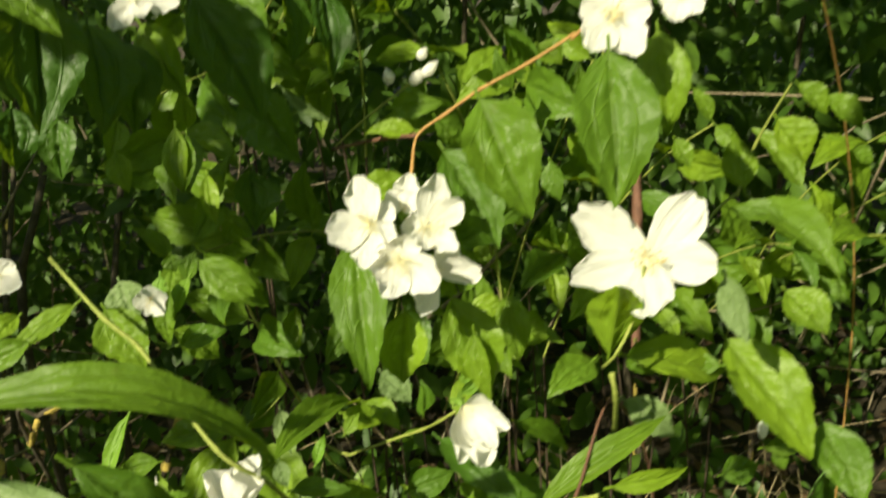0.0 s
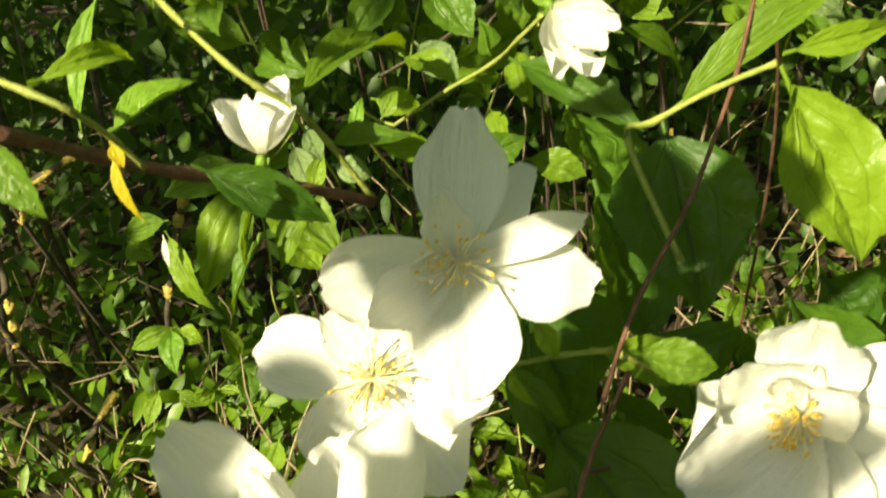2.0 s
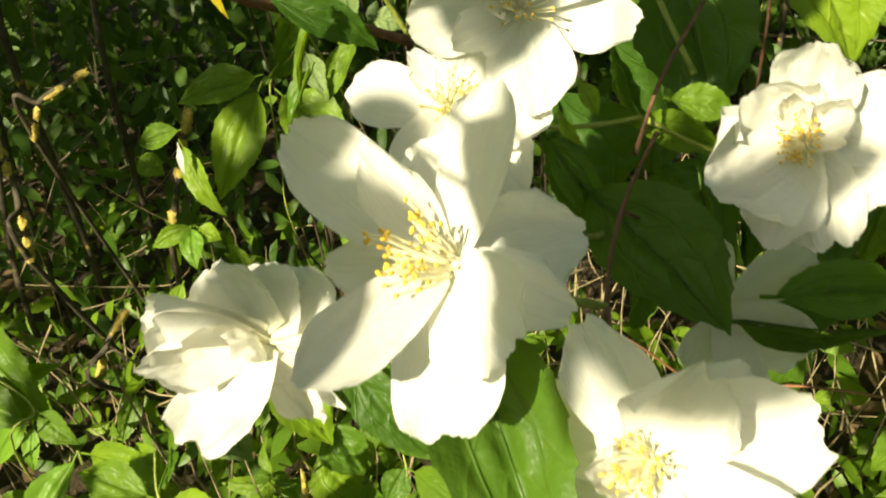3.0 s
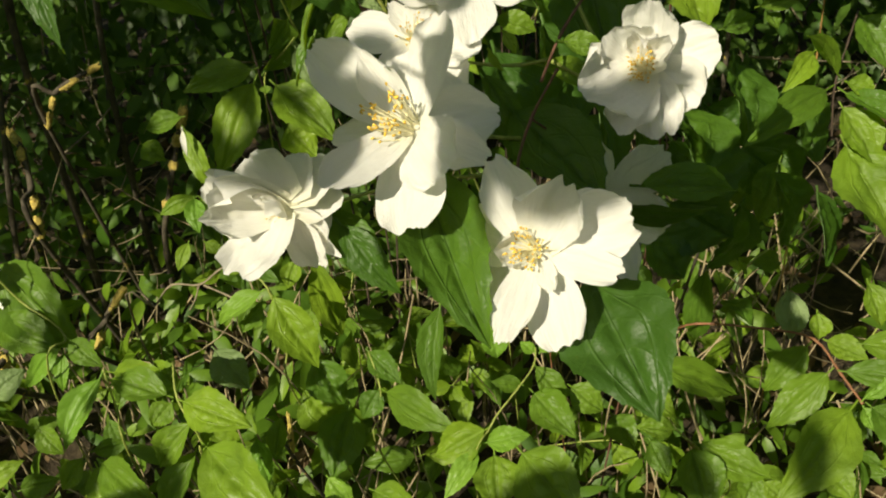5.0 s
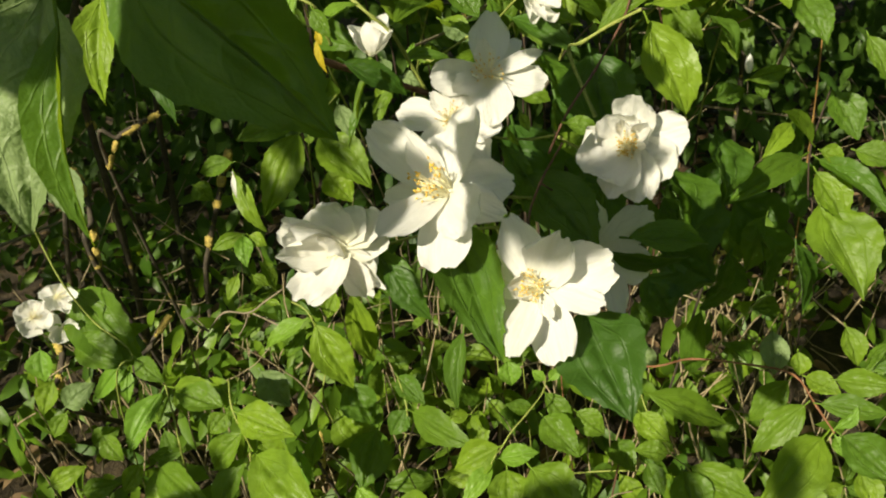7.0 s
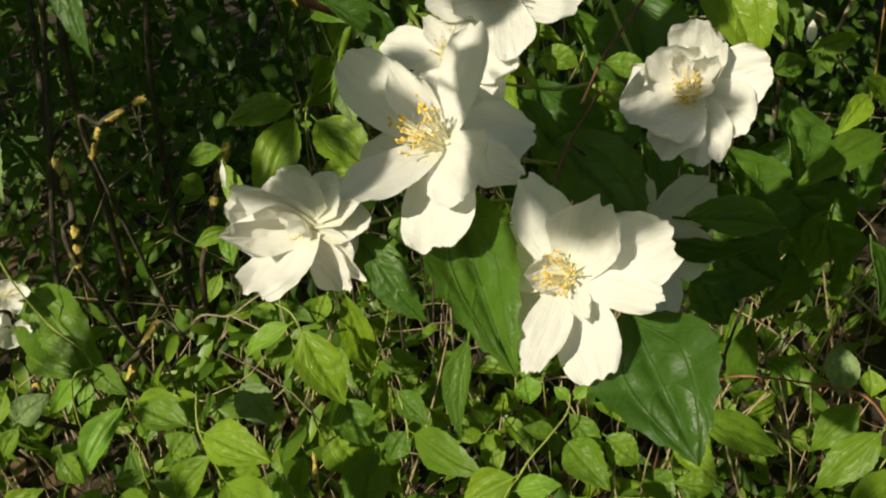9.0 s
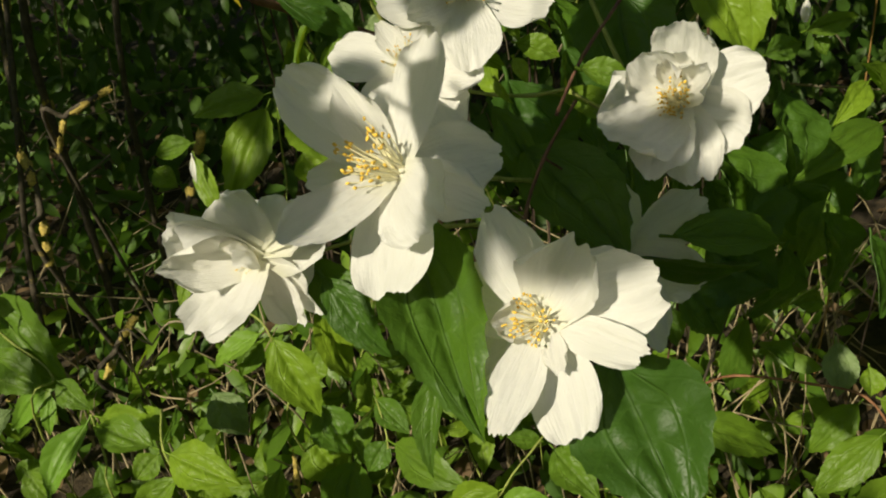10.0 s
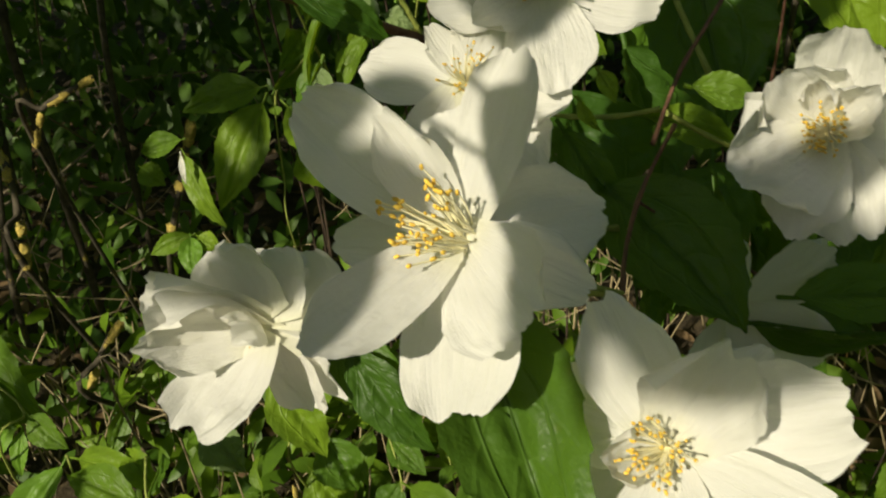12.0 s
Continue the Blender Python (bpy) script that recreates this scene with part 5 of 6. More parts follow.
leaf(shoot_a, (-0.1736, 0.3094, 0.4829), (-0.1726, 0.3341, 0.4855), 0.0140, turn=120)
leaf(shoot_a, (-0.1756, 0.3252, 0.4703), (-0.1980, 0.3510, 0.4749), 0.0181)
leaf(shoot_a, (-0.1756, 0.3078, 0.4800), (-0.1885, 0.3013, 0.4690), 0.0171)
leaf(shoot_a, (-0.1425, 0.3268, 0.4331), (-0.1372, 0.3118, 0.4073), 0.0166, skin=YOUNG)
leaf(shoot_a, (-0.1340, 0.3631, 0.4158), (-0.1399, 0.3494, 0.3923), 0.0157)

shoot_b = thing("leafy_shoot", (-0.3400, 0.6200, 0.0000), "leafy green mock orange shoot with ovate leaves", "shrub shoot", "leafy shoots of the undergrowth")
tube(shoot_b, "stem", [(-0.3400, 0.6200, 0.0000), (-0.2302, 0.3524, 0.3981), (-0.2290, 0.3527, 0.4383), (-0.2312, 0.3578, 0.4670)], 0.0006, 0.0006, SHOOT)
leaf(shoot_b, (-0.2313, 0.3573, 0.4661), (-0.2557, 0.3269, 0.4339), 0.0245, turn=15, skin=YOUNG)
leaf(shoot_b, (-0.2294, 0.3572, 0.4659), (-0.1778, 0.3364, 0.4697), 0.0202, turn=-10)
leaf(shoot_b, (-0.2443, 0.3388, 0.4145), (-0.1968, 0.3000, 0.4073), 0.0297)
leaf(shoot_b, (-0.2456, 0.3379, 0.4130), (-0.2310, 0.3119, 0.3882), 0.0227)
leaf(shoot_b, (-0.2556, 0.3477, 0.4100), (-0.2714, 0.3374, 0.3926), 0.0174)
leaf(shoot_b, (-0.2516, 0.3485, 0.4114), (-0.2261, 0.3506, 0.4148), 0.0135)
leaf(shoot_b, (-0.2341, 0.3803, 0.4460), (-0.2235, 0.3720, 0.4317), 0.0157)
leaf(shoot_b, (-0.2510, 0.3824, 0.4101), (-0.2406, 0.3698, 0.3883), 0.0162)
leaf(shoot_b, (-0.2979, 0.3819, 0.4095), (-0.2819, 0.3712, 0.3909), 0.0195)
leaf(shoot_b, (-0.3491, 0.3779, 0.3632), (-0.3186, 0.3853, 0.3758), 0.0209)
leaf(shoot_b, (-0.3243, 0.3750, 0.3580), (-0.2945, 0.3782, 0.3634), 0.0209)

shoot_c = thing("leafy_shoot", (-0.1200, 0.6600, 0.0000), "leafy green mock orange shoot with ovate leaves", "shrub shoot", "leafy shoots of the undergrowth")
tube(shoot_c, "stem", [(-0.1200, 0.6600, 0.0000), (-0.1314, 0.4116, 0.3798), (-0.1270, 0.3847, 0.4528), (-0.1286, 0.3762, 0.5018), (-0.1433, 0.3921, 0.5054)], 0.0006, 0.0006, SHOOT)
leaf(shoot_c, (-0.1283, 0.3775, 0.5000), (-0.1045, 0.3573, 0.4533), 0.0309)
leaf(shoot_c, (-0.1308, 0.3779, 0.5009), (-0.1637, 0.3770, 0.4797), 0.0166, turn=20, skin=YOUNG)
leaf(shoot_c, (-0.1063, 0.4138, 0.5026), (-0.0960, 0.4258, 0.4239), 0.0254)
leaf(shoot_c, (-0.1152, 0.4121, 0.4998), (-0.1225, 0.4024, 0.4832), 0.0157)
leaf(shoot_c, (-0.1387, 0.4000, 0.4791), (-0.1539, 0.3896, 0.4614), 0.0177)
leaf(shoot_c, (-0.1789, 0.4026, 0.4442), (-0.1567, 0.3875, 0.4181), 0.0284, skin=PALE)
leaf(shoot_c, (-0.1175, 0.4125, 0.4210), (-0.0990, 0.3950, 0.3908), 0.0335)
leaf(shoot_c, (-0.1305, 0.4181, 0.3910), (-0.1068, 0.4021, 0.3633), 0.0388)
leaf(shoot_c, (-0.0949, 0.3949, 0.3906), (-0.1084, 0.3552, 0.3623), 0.0371)
leaf(shoot_c, (-0.1206, 0.4626, 0.4277), (-0.1314, 0.4495, 0.4053), 0.0267)
leaf(shoot_c, (-0.2044, 0.5412, 0.4836), (-0.1886, 0.5359, 0.4745), 0.0160)
leaf(shoot_c, (-0.2043, 0.5417, 0.4844), (-0.2357, 0.5356, 0.4742), 0.0160)
leaf(shoot_c, (-0.2080, 0.5418, 0.4847), (-0.2039, 0.5183, 0.4642), 0.0187, skin=YOUNG)
leaf(shoot_c, (-0.2035, 0.4900, 0.4753), (-0.2140, 0.4792, 0.4567), 0.0124)
leaf(shoot_c, (-0.1934, 0.4893, 0.4739), (-0.1798, 0.4843, 0.4653), 0.0115)

shoot_d = thing("leafy_shoot", (-0.0500, 0.6000, 0.0000), "leafy green mock orange shoot with ovate leaves", "shrub shoot", "leafy shoots of the undergrowth")
tube(shoot_d, "stem", [(-0.0500, 0.6000, 0.0000), (-0.0748, 0.3623, 0.3742), (-0.0723, 0.3591, 0.4084), (-0.0693, 0.3594, 0.4329), (-0.0756, 0.3806, 0.4455)], 0.0006, 0.0005, SHOOT)
leaf(shoot_d, (-0.0770, 0.3815, 0.4469), (-0.0569, 0.3626, 0.4323), 0.0195)
leaf(shoot_d, (-0.0693, 0.3591, 0.4323), (-0.0249, 0.3162, 0.4339), 0.0262)
leaf(shoot_d, (-0.0694, 0.3610, 0.4317), (-0.0824, 0.3517, 0.4157), 0.0194)
leaf(shoot_d, (-0.1094, 0.3424, 0.3801), (-0.0951, 0.3320, 0.3622), 0.0197, skin=YOUNG)
leaf(shoot_d, (-0.0788, 0.3080, 0.4003), (-0.0460, 0.2851, 0.4004), 0.0253)
leaf(shoot_d, (-0.1080, 0.3179, 0.3778), (-0.1235, 0.3165, 0.3755), 0.0152)

shoot_e = thing("leafy_shoot", (0.0000, 0.5500, 0.0000), "leafy green mock orange shoot with ovate leaves", "shrub shoot", "leafy shoots of the undergrowth")
tube(shoot_e, "stem", [(0.0000, 0.5500, 0.0000), (-0.0158, 0.3226, 0.3851), (-0.0048, 0.3123, 0.4369), (0.0108, 0.3251, 0.4489), (0.0235, 0.3399, 0.4544), (0.0270, 0.3534, 0.4577)], 0.0006, 0.0005, SHOOT)
leaf(shoot_e, (-0.0055, 0.3118, 0.4361), (-0.0388, 0.3122, 0.4172), 0.0275, turn=10)
leaf(shoot_e, (-0.0105, 0.3074, 0.4286), (0.0166, 0.3049, 0.4340), 0.0171, turn=-10, skin=YOUNG)
leaf(shoot_e, (-0.0113, 0.3065, 0.4271), (-0.0354, 0.2850, 0.4102), 0.0156, turn=20, skin=YOUNG)
leaf(shoot_e, (0.0081, 0.3021, 0.4293), (0.0374, 0.2545, 0.4169), 0.0430, fold=0.18)
leaf(shoot_e, (-0.0043, 0.3054, 0.4251), (-0.0039, 0.2764, 0.4052), 0.0318)
leaf(shoot_e, (0.0176, 0.3385, 0.4420), (-0.0017, 0.3367, 0.4490), 0.0126)
leaf(shoot_e, (0.0216, 0.3492, 0.4306), (0.0451, 0.3179, 0.4164), 0.0281)
leaf(shoot_e, (0.0253, 0.3568, 0.4435), (0.0444, 0.3436, 0.4209), 0.0183)
leaf(shoot_e, (0.0268, 0.3516, 0.4545), (0.0180, 0.3556, 0.4615), 0.0090, skin=YOUNG)
leaf(shoot_e, (0.0286, 0.3515, 0.4544), (0.0368, 0.3560, 0.4620), 0.0090, skin=YOUNG)
leaf(shoot_e, (0.0453, 0.3494, 0.4307), (0.0661, 0.3400, 0.4146), 0.0228)
leaf(shoot_e, (0.0048, 0.4169, 0.4278), (0.0075, 0.4063, 0.4095), 0.0209, skin=YOUNG)

shoot_f = thing("leafy_shoot", (0.1600, 0.6200, 0.0000), "leafy green mock orange shoot with ovate leaves", "shrub shoot", "leafy shoots of the undergrowth")
tube(shoot_f, "stem", [(0.1600, 0.6200, 0.0000), (0.1457, 0.3386, 0.3320), (0.1220, 0.3257, 0.3896), (0.1096, 0.3323, 0.4009), (0.0983, 0.3535, 0.4176), (0.0930, 0.3631, 0.4341)], 0.0006, 0.0005, SHOOT)
leaf(shoot_f, (0.0937, 0.3625, 0.4330), (0.1618, 0.3718, 0.3891), 0.0270, turn=-10)
leaf(shoot_f, (0.0908, 0.3557, 0.4215), (0.1101, 0.3361, 0.4075), 0.0192)
leaf(shoot_f, (0.0868, 0.3637, 0.4154), (0.1123, 0.3327, 0.4017), 0.0186)
leaf(shoot_f, (0.1186, 0.3287, 0.3947), (0.1596, 0.3042, 0.3822), 0.0271)
leaf(shoot_f, (0.1158, 0.3278, 0.3933), (0.1211, 0.2921, 0.3717), 0.0344)
leaf(shoot_f, (0.1096, 0.3323, 0.4009), (0.0843, 0.3342, 0.4045), 0.0175, turn=15)
leaf(shoot_f, (0.0961, 0.3455, 0.3841), (0.1047, 0.3250, 0.3686), 0.0195)
leaf(shoot_f, (0.1570, 0.3169, 0.3741), (0.1461, 0.3076, 0.3583), 0.0228)
leaf(shoot_f, (0.1015, 0.4179, 0.4289), (0.1173, 0.4111, 0.4170), 0.0168, skin=PALE)
leaf(shoot_f, (0.1413, 0.3937, 0.4804), (0.1397, 0.4061, 0.4083), 0.0226, turn=30)
leaf(shoot_f, (0.1034, 0.4369, 0.4614), (0.1104, 0.4219, 0.4356), 0.0188)
leaf(shoot_f, (0.0800, 0.3848, 0.3722), (0.0913, 0.3568, 0.3636), 0.0247)
leaf(shoot_f, (0.1525, 0.3004, 0.3856), (0.1627, 0.2945, 0.3754), 0.0147)

shoot_g = thing("leafy_shoot", (0.3000, 0.5800, 0.0000), "leafy green mock orange shoot with ovate leaves", "shrub shoot", "leafy shoots of the undergrowth")
tube(shoot_g, "stem", [(0.1000, 0.6200, 0.0000), (0.0700, 0.6000, 0.3000), (0.0988, 0.3869, 0.4352), (0.1326, 0.3805, 0.4438), (0.1690, 0.3610, 0.4499), (0.1915, 0.3449, 0.4519), (0.1970, 0.3186, 0.4465), (0.2014, 0.2982, 0.4411)], 0.0008, 0.0007, REDDISH, label="slender reddish runner")
leaf(shoot_g, (0.1903, 0.3444, 0.4510), (0.1644, 0.3420, 0.4172), 0.0233, turn=15)
leaf(shoot_g, (0.1956, 0.3244, 0.4465), (0.1577, 0.3160, 0.4124), 0.0255, turn=15)
leaf(shoot_g, (0.1988, 0.2993, 0.4431), (0.1426, 0.2588, 0.4137), 0.0384, turn=10, fold=0.2)
leaf(shoot_g, (0.2004, 0.2987, 0.4421), (0.2180, 0.3064, 0.4552), 0.0126, turn=120, skin=YOUNG)
leaf(shoot_g, (0.2013, 0.2978, 0.4405), (0.2041, 0.2865, 0.4311), 0.0125, skin=YOUNG)
leaf(shoot_g, (0.2029, 0.2987, 0.4419), (0.2270, 0.2588, 0.4329), 0.0312)
leaf(shoot_g, (0.1953, 0.3196, 0.4481), (0.2378, 0.3033, 0.4497), 0.0191, turn=-10)
leaf(shoot_g, (0.1970, 0.3447, 0.4515), (0.2158, 0.3260, 0.4490), 0.0183)
leaf(shoot_g, (0.1842, 0.3740, 0.4720), (0.1829, 0.3567, 0.4424), 0.0236, skin=PALE)
leaf(shoot_g, (0.2010, 0.3657, 0.4578), (0.2007, 0.3561, 0.4413), 0.0160)
leaf(shoot_g, (0.2395, 0.3411, 0.4550), (0.2652, 0.3422, 0.4766), 0.0241, turn=30)
leaf(shoot_g, (0.2092, 0.3309, 0.4576), (0.2418, 0.3115, 0.4637), 0.0213)
leaf(shoot_g, (0.2653, 0.3671, 0.4596), (0.2403, 0.3525, 0.4348), 0.0190)
leaf(shoot_g, (0.2424, 0.3903, 0.4600), (0.2500, 0.3742, 0.4322), 0.0216)
leaf(shoot_g, (0.1824, 0.2883, 0.4044), (0.1913, 0.2717, 0.3958), 0.0211)
leaf(shoot_g, (0.2188, 0.2942, 0.4144), (0.2229, 0.2725, 0.3968), 0.0211)

shoot_h = thing("leafy_shoot", (0.3400, 0.6600, 0.0000), "leafy green mock orange shoot with ovate leaves", "shrub shoot", "leafy shoots of the undergrowth")
tube(shoot_h, "stem", [(0.3400, 0.6600, 0.0000), (0.2042, 0.3785, 0.5194), (0.1961, 0.3737, 0.5709), (0.1933, 0.3735, 0.6003), (0.1991, 0.3792, 0.6199), (0.2115, 0.3978, 0.6320)], 0.0007, 0.0005, DARKTWIG)
leaf(shoot_h, (0.1929, 0.3735, 0.6004), (0.1301, 0.3280, 0.5921), 0.0217, turn=10)
leaf(shoot_h, (0.1945, 0.3728, 0.5991), (0.2246, 0.3216, 0.5806), 0.0204, turn=-10)
leaf(shoot_h, (0.1965, 0.3646, 0.5751), (0.2112, 0.3103, 0.5315), 0.0485, fold=0.15)
leaf(shoot_h, (0.1947, 0.3690, 0.5926), (0.2103, 0.3462, 0.5633), 0.0264)
leaf(shoot_h, (0.1966, 0.3751, 0.6031), (0.1657, 0.3548, 0.6379), 0.0131, turn=100)
leaf(shoot_h, (0.1832, 0.3788, 0.6195), (0.1593, 0.3589, 0.6053), 0.0147)
leaf(shoot_h, (0.1961, 0.3698, 0.6038), (0.2117, 0.3655, 0.5964), 0.0148)
leaf(shoot_h, (0.2115, 0.3978, 0.6320), (0.2217, 0.3720, 0.6074), 0.0285, fold=0.12)
leaf(shoot_h, (0.1818, 0.4689, 0.6152), (0.2157, 0.4727, 0.6214), 0.0147, turn=20)
leaf(shoot_h, (0.1929, 0.4773, 0.6097), (0.2000, 0.4716, 0.5997), 0.0118)
leaf(shoot_h, (0.2147, 0.5289, 0.5391), (0.1898, 0.5169, 0.5187), 0.0240)
leaf(shoot_h, (0.2117, 0.3600, 0.6068), (0.2355, 0.3450, 0.6007), 0.0196)
leaf(shoot_h, (0.2170, 0.3755, 0.6731), (0.2282, 0.3604, 0.6471), 0.0175)
leaf(shoot_h, (0.2235, 0.3657, 0.6562), (0.2300, 0.3599, 0.6462), 0.0127)
leaf(shoot_h, (0.1951, 0.4316, 0.5312), (0.1763, 0.4104, 0.4949), 0.0315)
leaf(shoot_h, (0.1713, 0.4664, 0.5115), (0.1982, 0.4486, 0.4808), 0.0377)
leaf(shoot_h, (0.1909, 0.4854, 0.6235), (0.1861, 0.4935, 0.6374), 0.0087, skin=PALE)
leaf(shoot_h, (0.1554, 0.4533, 0.6084), (0.1788, 0.4564, 0.6135), 0.0190)
bud(shoot_h, (0.1849, 0.4718, 0.6200), (0.1870, 0.4785, 0.6316), 0.0062)
# Broad leaves in the darkened green fill the shady gap.
leaf(shoot_h, (0.1135, 0.3107, 0.6479), (0.1169, 0.2905, 0.6098), 0.0409, skin=DEEP, out=AWAY)
leaf(shoot_h, (0.0940, 0.3295, 0.6212), (0.1031, 0.2997, 0.5857), 0.0503, skin=DEEP, out=AWAY)
leaf(shoot_h, (0.0769, 0.3329, 0.6080), (0.0788, 0.3053, 0.5774), 0.0440, skin=DEEP, out=AWAY)
leaf(shoot_h, (0.0424, 0.2016, 0.6438), (0.0834, 0.2094, 0.6338), 0.0178, turn=-20, skin=DEEP)
leaf(shoot_h, (0.0825, 0.2961, 0.5837), (0.1143, 0.2869, 0.5636), 0.0381, skin=DEEP, out=AWAY)
leaf(shoot_h, (0.1774, 0.3932, 0.5451), (0.1779, 0.3708, 0.5030), 0.0508, skin=DEEP, out=AWAY)
leaf(shoot_h, (0.1196, 0.3636, 0.6010), (0.1397, 0.3531, 0.5795), 0.0428, skin=DEEP, out=AWAY)
leaf(shoot_h, (0.1070, 0.3535, 0.5830), (0.1165, 0.3381, 0.5533), 0.0400, skin=DEEP, out=AWAY)
leaf(shoot_h, (0.1558, 0.3840, 0.5297), (0.1329, 0.3645, 0.4948), 0.0508, skin=DEEP, out=AWAY)
leaf(shoot_h, (0.1901, 0.3695, 0.5422), (0.1906, 0.3396, 0.5071), 0.0362, skin=DEEP, out=AWAY)
leaf(shoot_h, (0.0742, 0.2901, 0.5731), (0.0892, 0.2783, 0.5496), 0.0355, skin=DEEP, out=AWAY)
leaf(shoot_h, (0.2102, 0.4590, 0.5598), (0.2217, 0.4387, 0.5204), 0.0524, skin=DEEP, out=AWAY)
leaf(shoot_h, (0.2504, 0.5243, 0.5725), (0.2114, 0.4989, 0.5280), 0.0571, skin=DEEP, out=AWAY)
leaf(shoot_h, (0.1703, 0.4456, 0.5378), (0.2067, 0.4295, 0.5045), 0.0524, skin=DEEP, out=AWAY)

shoot_i = thing("leafy_shoot", (-0.1800, 0.9500, 0.0000), "leafy green mock orange shoot with ovate leaves", "shrub shoot", "leafy shoots of the undergrowth")
tube(shoot_i, "stem", [(-0.1800, 0.9500, 0.0000), (-0.1557, 0.6174, 0.4154), (-0.1553, 0.6132, 0.4877), (-0.1521, 0.6181, 0.5458), (-0.1339, 0.6125, 0.5659), (-0.1235, 0.6183, 0.5757)], 0.0007, 0.0006, SHOOT)
leaf(shoot_i, (-0.1573, 0.6270, 0.5512), (-0.2198, 0.6201, 0.5397), 0.0346, turn=10)
leaf(shoot_i, (-0.1587, 0.6246, 0.5470), (-0.1981, 0.5844, 0.4783), 0.0436)
leaf(shoot_i, (-0.1460, 0.6027, 0.5491), (-0.0970, 0.5676, 0.5084), 0.0455, turn=-10)
leaf(shoot_i, (-0.1537, 0.6142, 0.5489), (-0.1274, 0.6177, 0.5747), 0.0214, turn=60)
leaf(shoot_i, (-0.1239, 0.6151, 0.5703), (-0.1098, 0.5882, 0.5438), 0.0201, skin=PALE)
leaf(shoot_i, (-0.2314, 0.6347, 0.5052), (-0.2066, 0.6126, 0.4474), 0.0238, turn=20)
leaf(shoot_i, (-0.2279, 0.6206, 0.5089), (-0.2267, 0.6120, 0.4861), 0.0056, skin=PETAL)
leaf(shoot_i, (-0.2278, 0.6382, 0.5112), (-0.2653, 0.6435, 0.5007), 0.0228)
leaf(shoot_i, (-0.1517, 0.6104, 0.5425), (-0.1513, 0.6067, 0.5361), 0.0107)
leaf(shoot_i, (-0.1437, 0.6231, 0.5046), (-0.1205, 0.6069, 0.4767), 0.0355)
leaf(shoot_i, (-0.2965, 0.7119, 0.4594), (-0.2749, 0.7025, 0.4432), 0.0257)

near_branch = thing("leafy_branch", (-0.6200, 0.1000, 0.0000), "drooping mock orange branch with broad green leaves", "shrub branch", "branches of the mock orange shrub")
tube(near_branch, "stem", [(-0.6200, 0.1000, 0.0000), (-0.6000, 0.0600, 0.7000), (-0.4200, 0.0200, 0.9800), (-0.1322, 0.0851, 0.8028), (-0.1070, 0.0689, 0.7947), (-0.0933, 0.0552, 0.7908)], 0.0011, 0.0007, SHOOT)
leaf(near_branch, (-0.1002, 0.0635, 0.8057), (-0.0502, 0.0385, 0.7604), 0.0390, arch=0.04, fold=0.1, skin=DEEP, out=AWAY)
leaf(near_branch, (-0.1178, 0.0834, 0.7906), (-0.1291, 0.0570, 0.7347), 0.0390, turn=4, arch=0.04, fold=0.15, skin=PALE)
leaf(near_branch, (-0.1111, 0.0674, 0.7861), (-0.1119, 0.0499, 0.7335), 0.0130, turn=20, fold=0.8)
leaf(near_branch, (-0.1247, 0.1333, 0.7763), (-0.1257, 0.1157, 0.7460), 0.0137)
leaf(near_branch, (-0.1396, 0.2182, 0.7432), (-0.1330, 0.1979, 0.7083), 0.0126, turn=20, skin=DEEP)
leaf(near_branch, (-0.2222, 0.2785, 0.6686), (-0.2093, 0.2603, 0.6373), 0.0200, skin=PALE)

# Unseen branch, added to carry leaves that block the sun.
shade_branch = thing("leafy_branch", (-0.7500, -0.2000, 0.0000), "unseen overhanging mock orange branch, added to cast shade", "shrub branch", "branches of the mock orange shrub")
tube(shade_branch, "stem", [(-0.75, -0.20, 0.0), (-0.70, -0.15, 0.6), (-0.55, -0.08, 1.0), (-0.35, 0.02, 1.12), (-0.10, 0.10, 1.15)], 0.004, 0.0015, BARK)
# Extra leaves out of view, faced to the sun to shade the flowers.
leaf(near_branch, (-0.2183, -0.0417, 0.8642), (-0.1683, -0.0376, 0.8687), 0.0282, out=(-0.46, -0.68, 0.57), fold=0.1)
leaf(near_branch, (-0.1387, -0.0164, 0.9025), (-0.1463, -0.0606, 0.8295), 0.0206, out=(-0.46, -0.68, 0.57), fold=0.1)
leaf(near_branch, (-0.1126, 0.0738, 0.8701), (-0.1171, 0.0491, 0.8286), 0.0305, out=(-0.46, -0.68, 0.57), fold=0.1)
leaf(near_branch, (-0.1154, -0.0171, 0.8506), (-0.0753, -0.0128, 0.8556), 0.0173, out=(-0.46, -0.68, 0.57), fold=0.1)
leaf(near_branch, (-0.1870, -0.0927, 0.9118), (-0.1401, -0.1082, 0.8787), 0.0361, out=(-0.46, -0.68, 0.57), fold=0.1)
# Out-of-view leaves that darken the background at upper left.
leaf(shade_branch, (-0.2503, 0.1826, 1.0311), (-0.2428, 0.1673, 0.9853), 0.0320, out=(-0.46, -0.68, 0.57), fold=0.1)
leaf(shade_branch, (-0.2323, 0.1831, 1.0303), (-0.2248, 0.1678, 0.9846), 0.0320, out=(-0.46, -0.68, 0.57), fold=0.1)
leaf(shade_branch, (-0.2331, 0.1753, 1.0077), (-0.2256, 0.1600, 0.9619), 0.0320, out=(-0.46, -0.68, 0.57), fold=0.1)
leaf(shade_branch, (-0.2261, 0.1632, 1.0466), (-0.2187, 0.1478, 1.0009), 0.0320, out=(-0.46, -0.68, 0.57), fold=0.1)
